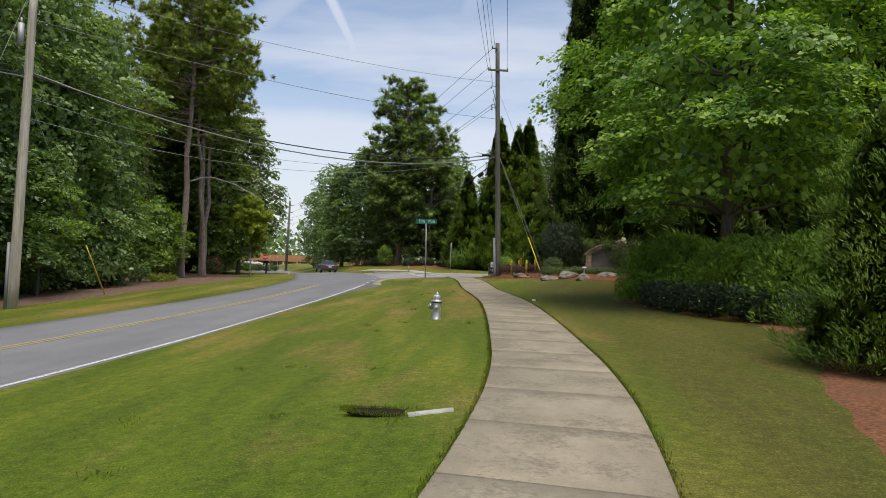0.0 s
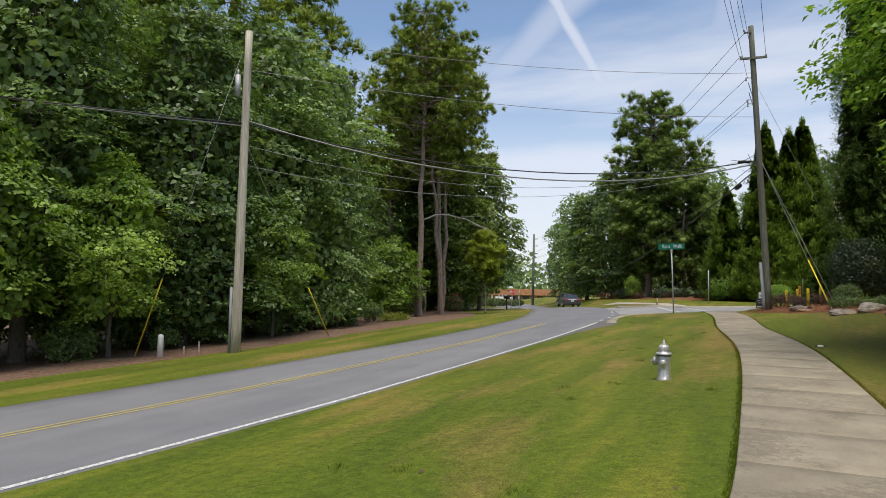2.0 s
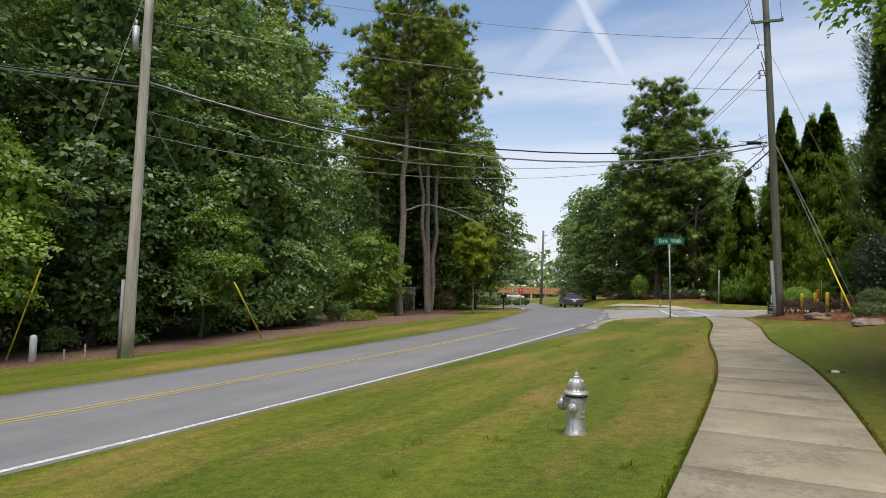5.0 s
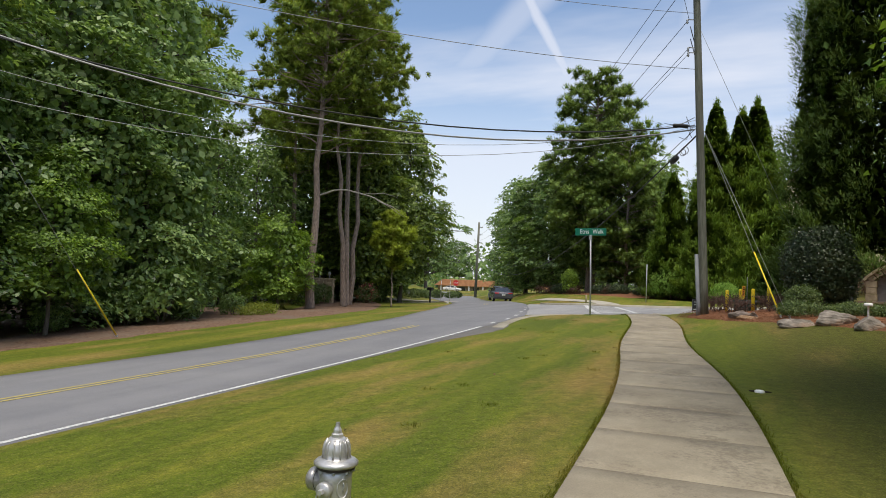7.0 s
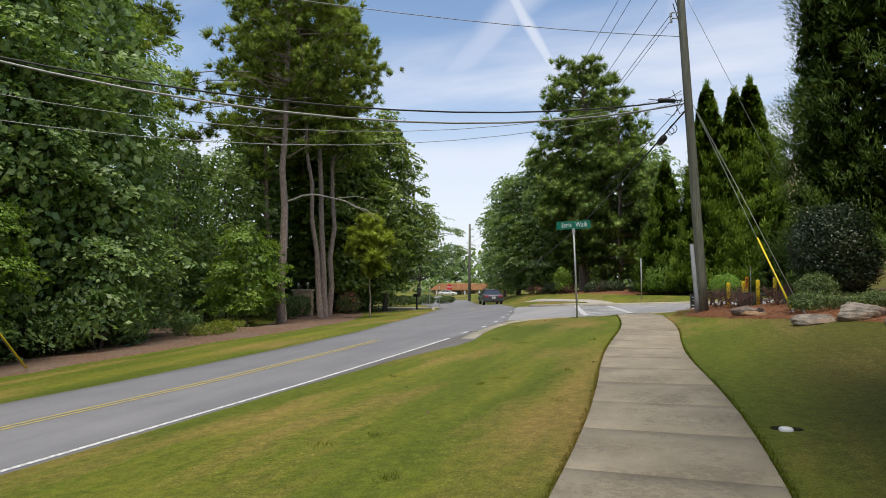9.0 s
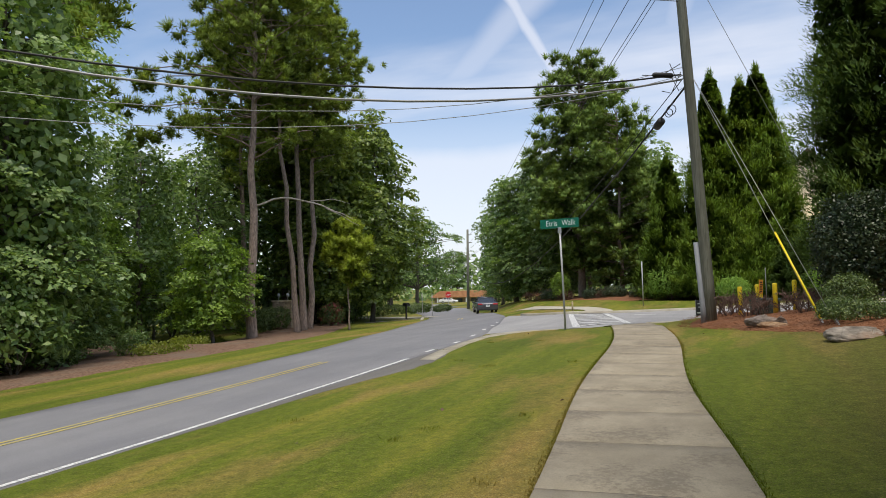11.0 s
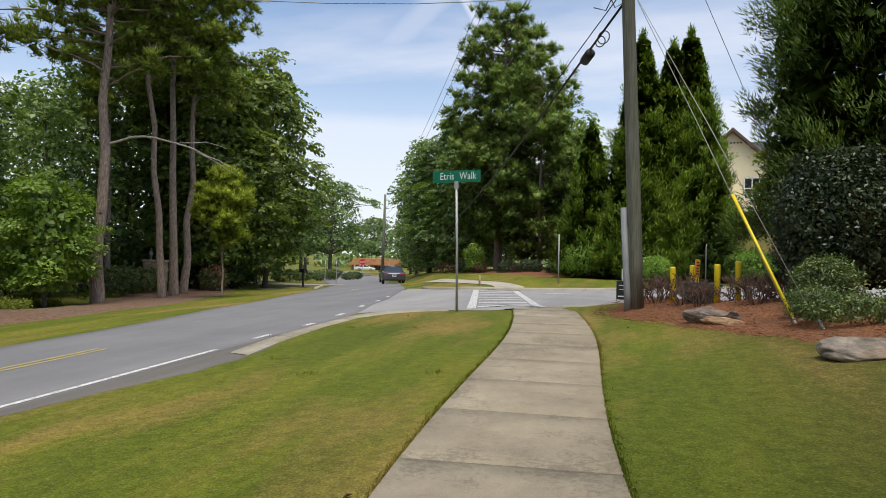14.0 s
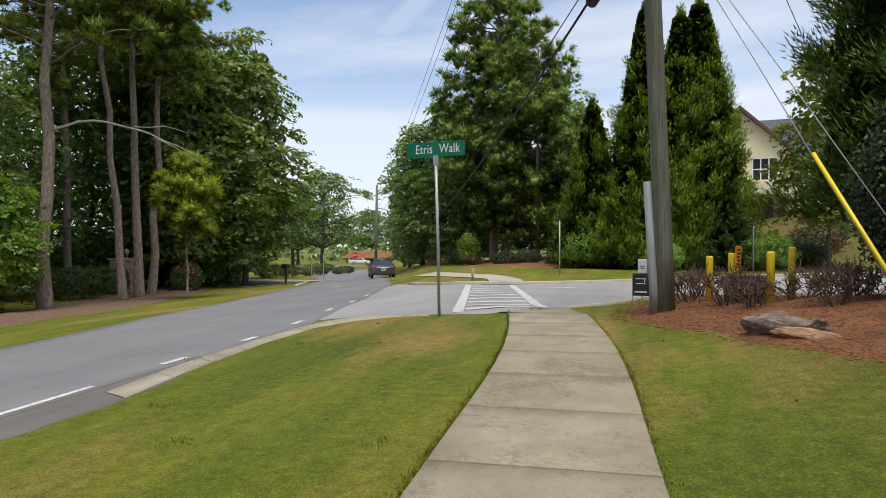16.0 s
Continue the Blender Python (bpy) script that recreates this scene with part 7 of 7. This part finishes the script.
for k in range(6):
    bm = bmesh.new()
    box(bm, (-0.75 + 0.3 * k, -0.09, 10.35), (0.16, 0.05, 0.16))
    part("dentil", bm, TRIM_BROWN, gab)
bm = bmesh.new()
box(bm, (11, 6, 3.0), (14.2, 8, 8.0))
part("wing_wall", bm, STUCCO, hs)
bm = bmesh.new()
prism(bm, [(0.5, 6.9), (19, 6.9), (19, 7.2), (17, 10.6), (0.5, 10.6)], 1.5, 10.5)
part("wing_roof", bm, ROOF_GREY, hs)
for x, z, w, h in ((2.1, 5.9, 2.0, 2.0), (-1.6, 5.9, 1.6, 2.0), (-2.6, 1.6, 1.6, 2.2)):
    bm = bmesh.new()
    box(bm, (x, -0.03, z), (w, 0.06, h))
    win = part("window", bm, GLASS, hs)
    bm = bmesh.new()
    for dx in (-w / 2, -w / 6, w / 6, w / 2):
        box(bm, (x + dx, -0.08, z), (0.10, 0.08, h + 0.1))
    for dzz in (-h / 2, 0, h / 2):
        box(bm, (x, -0.09, z + dzz), (w + 0.1, 0.07, 0.10))
    part("frame", bm, WHITE_PAINT if z > 4 else TRIM_BROWN, win)
bm = bmesh.new()
prism(bm, [(-4.0, 3.5), (5.0, 3.5), (4.4, 4.5), (-3.4, 4.5)], -2.2, 0)
part("porch_roof", bm, STUCCO, hs, "pale porch roof")
for x in (-3.6, -1.2, 1.0, 2.8):
    bm = bmesh.new()
    box(bm, (x, -1.9, 1.2), (0.3, 0.3, 4.3))
    part("porch_post", bm, TRIM_BROWN, hs)
bm = bmesh.new()
box(bm, (2.2, -0.05, 1.2), (2.6, 0.1, 3.4))
part("door", bm, TRIM_BROWN, hs)
# dark sheet over the cream wall stands in for the porch's shade
bm = bmesh.new()
box(bm, (0, -0.03, 1.2), (7.6, 0.05, 4.2))
part("porch_shade", bm, TRIM_BROWN, hs, "dark panel added for the shade inside the porch")
jn = put_tree("shrub", "low spreading bright green juniper on the bank", "shrub", None, BARK, mound(2.2, 1.4, 1.5, 3000, 0.14, 10), LEAF_HEDGE, 9.4, 68.0, 1.0, "shrubs before the house")
spread_copies(jn, [(12.5, 73, 0.9, 40), (15.5, 77, 0.8, 10)])
for x, y, rx, h in ((7.9, 63.8, 1.5, 1.9), (2.95, 63.2, 1.0, 1.5), (-1.0, 66.3, 1.6, 2.4)):
    put_tree("shrub", "fine-leaved bright green mounded shrub across the street", "shrub", stems(7, 0.8, 0.02, 0.5), BARK, mound(rx, rx * 0.85, h, 5200, 0.085, 10, 2.0, 0.08), NEEDLE_SOFT, x, y, 1.0, "bright mounded shrubs")
put_tree("shrub", "purple-brown mounded shrub before the house", "shrub", None, BARK, mound(1.8, 1.3, 1.6, 2200, 0.14, 10), BARBERRY, 11.9, 71.5, 1.0)
rf = put_tree("shrub", "low shrub with red flowers before the porch", "shrub", None, BARK, mound(1.6, 1.0, 0.9, 1400, 0.14, 10), LEAF_RED, 14.6, 82, 1.0)
spread_copies(rf, [(17.5, 83, 0.8, 90)])


# ---- cars ----
def car(name, label, paint, x, y, rz, z=None):
    c = thing(name, label, "car", x, y, (ground_z(x, y) + 0.04) if z is None else z, rz)
    L, W = 4.9, 1.82
    bm = bmesh.new()
    side = [(-2.45, 0.42), (-2.40, 0.30), (2.30, 0.28), (2.45, 0.42), (2.42, 0.66), (2.25, 0.78), (1.05, 0.92), (-1.55, 1.00), (-2.25, 1.00), (-2.44, 0.86)]
    prism(bm, side, -W / 2, W / 2)
    bmesh.ops.bevel(bm, geom=list(bm.edges), offset=0.07, segments=3, affect="EDGES", profile=0.6)
    body = part("body", bm, paint, c, "", True)
    bm = bmesh.new()
    roof = [(-1.95, 0.96), (-1.05, 1.40), (-0.35, 1.46), (0.25, 1.42), (1.15, 0.92)]
    a = [bm.verts.new((x, -W / 2 + 0.08 + (z - 0.92) * 0.5, z)) for x, z in roof]
    b = [bm.verts.new((x, W / 2 - 0.08 - (z - 0.92) * 0.5, z)) for x, z in roof]
    for i in range(4):
        bm.faces.new((a[i], a[i + 1], b[i + 1], b[i]))
    bm.faces.new(a), bm.faces.new(b[::-1]), bm.faces.new((a[4], a[0], b[0], b[4]))
    part("cabin_glass", bm, GLASS, c, "dark tinted windows")
    bm = bmesh.new()
    top = [(-1.12, 1.40), (-0.35, 1.475), (0.22, 1.44), (0.22, 1.415), (-0.35, 1.45), (-1.12, 1.375)]
    prism(bm, top, -W / 2 + 0.33, W / 2 - 0.33)
    part("roof", bm, paint, c, "", True)
    for sy in (-1, 1):
        for p, q in (((-1.98, 0.97), (-1.08, 1.41)), ((-0.45, 0.95), (-0.40, 1.45)), ((0.24, 1.43), (1.18, 0.92))):
            bm = bmesh.new()
            tube(bm, [(p[0], sy * (W / 2 - 0.07 - (p[1] - 0.92) * 0.5), p[1]), (q[0], sy * (W / 2 - 0.07 - (q[1] - 0.92) * 0.5), q[1])], 0.035, 6)
            part("window_pillar", bm, paint, c)
        bm = bmesh.new()
        box(bm, (0.75, sy * (W / 2 + 0.08), 0.98), (0.12, 0.2, 0.13), None, 0.03)
        part("mirror", bm, paint, c)
    for wx in (-1.42, 1.40):
        for sy in (-1, 1):
            m = Matrix.Translation((wx, sy * (W / 2 - 0.10), 0.335)) @ Matrix.Rotation(radians(90), 4, "X")
            bm = bmesh.new()
            lathe(bm, [(0.24, -0.11), (0.325, -0.10), (0.335, -0.05), (0.335, 0.05), (0.325, 0.10), (0.24, 0.11)], 24, m)
            wh = part("wheel", bm, RUBBER, c, "", True)
            bm = bmesh.new()
            lathe(bm, [(0.235, -0.112), (0.235, 0.112)], 20, m)
            part("rim", bm, ALLOY, wh)
    for sy in (-1, 1):
        bm = bmesh.new()
        box(bm, (-2.37, sy * 0.66, 0.82), (0.14, 0.42, 0.15), None, 0.03)
        part("tail_lamp", bm, LAMP_RED, c)
        bm = bmesh.new()
        box(bm, (2.33, sy * 0.66, 0.68), (0.16, 0.36, 0.14), None, 0.03)
        part("head_lamp", bm, SIGN_WHITE, c)
    bm = bmesh.new()
    box(bm, (-2.455, 0, 0.70), (0.02, 0.32, 0.16), None, 0.004)
    pl = part("number_plate", bm, SIGN_WHITE, c)
    bm = bmesh.new()
    box(bm, (-2.468, 0, 0.70), (0.006, 0.22, 0.05))
    part("text_bar", bm, BLACK, pl)
    bm = bmesh.new()
    box(bm, (-2.40, 0, 0.40), (0.12, 1.5, 0.16), None, 0.03)
    part("bumper", bm, BLACK, c)
    return c


car("car", "dark grey saloon driving away along the road", CAR_GREY, -17.6, 75.0, 116)
car("car", "white car parked by the distant house", CAR_WHITE, -62, 172, 20)

# ---- lawn details ----
n = 26
ty, side_of = rng.uniform(4, 38, n), rng.uniform(0.2, 4.6, n)
tx = walk_x(ty) - 0.9 - side_of
gp = np.repeat(np.stack([tx, ty, terrain(tx, ty) - 0.005], 1), 46, 0)
gp[:, :2] += rng.normal(0, 0.075, (len(gp), 2))
tagged(new("grass_tufts", raw_mesh("grass_tufts", *blade_quads(gp, np.tile((0, 0, 1.0), (len(gp), 1)), 0.06, 0.007, 0.45), BLADES)), "longer bright tufts standing out of the mown lawn", "grass", kind="stuff")
n = 15
ty = rng.uniform(3, 40, n)
tx = walk_x(ty) + np.where(rng.uniform(0, 1, n) < 0.75, -0.95 - rng.uniform(0, 4.4, n), 0.95 + rng.uniform(0, 2.2, n))
gp = np.stack([tx, ty, terrain(tx, ty) + 0.012], 1)
tagged(new("fallen_leaves", raw_mesh("fallen_leaves", *leaf_quads(gp, np.tile((0, 0, 1.0), (n, 1)), 0.06, 0.7, 0.3, 0.5), BARBERRY)), "a few curled brown leaves lying on the grass", "leaves", kind="stuff")
ey = rng.uniform(0.0, 41.0, 26000)
es_ = np.sign(rng.uniform(-1, 1, len(ey)))
ex = walk_x(ey) + es_ * (walk_half(ey) + 0.005 + np.abs(rng.normal(0, 0.035, len(ey))))
gp = np.stack([ex, ey, terrain(ex, ey) - 0.005], 1)
wv = np.stack([-es_ * 0.5, np.zeros(len(ey)), np.ones(len(ey))], 1)
tagged(new("grass_fringe", raw_mesh("grass_fringe", *blade_quads(gp, wv, 0.045, 0.007, 0.45), BLADES)), "longer grass fringing the concrete walk", "grass", kind="stuff")
n = 26000
sy_ = rng.uniform(28.5, 43.5, n)
lo = np.interp(sy_, [28, 30, 31.1, 33, 35.9, 37.5, 39.5, 41.1, 42.5, 44], [7.0, 7.2, 5.75, 4.2, 2.8, 2.07, 1.2, 1.25, 2.2, 4.2])
sx_ = lo - 0.1 + rng.uniform(0, 1, n) ** 1.3 * 7
gp = np.stack([sx_, sy_, terrain(sx_, sy_) + 0.05 + rng.uniform(0, 0.02, n)], 1)
fl = np.stack([rng.normal(0, 1, n), rng.normal(0, 1, n), np.full(n, 0.12)], 1)
tagged(new("pine_needle_litter", raw_mesh("pine_needle_litter", *blade_quads(gp, fl, 0.11, 0.006, 0.2), STRAW)), "loose rust-brown pine needles over the bed", "pine straw", kind="stuff")

# ---- the concrete walk, slab by slab ----
sidewalk = tagged(new("sidewalk"), "winding pale concrete footpath of broom-finished slabs", "footpath", kind="structure")
joint0, step = -7.786, 1.517
for k in range(34):
    y0, y1 = joint0 + k * step + 0.013, joint0 + (k + 1) * step - 0.013
    if y1 > 41.8:
        break
    yy = np.linspace(y0, y1, 6)
    xc = walk_x(yy)
    half = walk_half(yy)
    prof = np.array([(-1, -0.10), (-1, 0.018), (-0.985, 0.03), (-0.5, 0.031), (0, 0.032), (0.5, 0.031), (0.985, 0.03), (1, 0.018), (1, -0.10)])
    xs = xc[:, None] + half[:, None] * prof[None, :, 0]
    zz = np.interp(yy, WALK_ZY, WALK_Z)[:, None] * (1 - smooth(41.8, 44.5, yy))[:, None] + terrain(xc, yy)[:, None] * smooth(41.8, 44.5, yy)[:, None]
    zz = np.maximum(zz + prof[None, :, 1], -5)
    slope = (walk_x(yy + 0.4) - walk_x(yy - 0.4)) / 0.8
    Y = yy[:, None] - slope[:, None] * (xs - xc[:, None])
    end0, end1 = zz[:1] - 0.022, zz[-1:] - 0.022
    xs2, Y2, zz2 = np.vstack([xs[:1], xs, xs[-1:]]), np.vstack([Y[:1] - 0.010, Y, Y[-1:] + 0.010]), np.vstack([end0, zz, end1])
    v, f = sheet(xs2, Y2, zz2)
    slab = new("slab", raw_mesh("slab", v, f, CONCRETE))
    slab.parent = sidewalk
for k in range(34):
    y = joint0 + k * step
    if not -6 < y < 41.7:
        continue
    xc, m = float(walk_x(y)), float((walk_x(y + 0.4) - walk_x(y - 0.4)) / 0.8)
    u = np.linspace(-1, 1, 7) * (float(walk_half(y)) - 0.01)
    xs = np.stack([xc + u, xc + u])
    Y = np.stack([y - m * u - 0.008, y - m * u + 0.008])
    k1 = float(smooth(41.8, 44.5, y))
    z = float(np.interp(y, WALK_ZY, WALK_Z)) * (1 - k1) + float(terrain(xc, y)) * k1 + 0.0326
    joint = new("joint", raw_mesh("joint", *sheet(xs, Y, np.full(xs.shape, z)), JOINT_DIRT))
    joint.parent = sidewalk
ramp_y = np.linspace(40.745, 42.25, 14)
ramp_l = np.interp(ramp_y, [40.745, 41.1, 41.7, 42.25], [-1.22, -0.86, -0.30, -0.10])
ramp_r = np.interp(ramp_y, [40.745, 41.3, 41.8, 42.25], [0.58, 0.32, 0.12, -0.02])
tagged(new("kerb_ramp", strip("kerb_ramp", ramp_y, ramp_l, ramp_r, 0.026, CONCRETE, 6)), "pale concrete ramp where the walk meets the street", "kerb ramp", kind="structure")
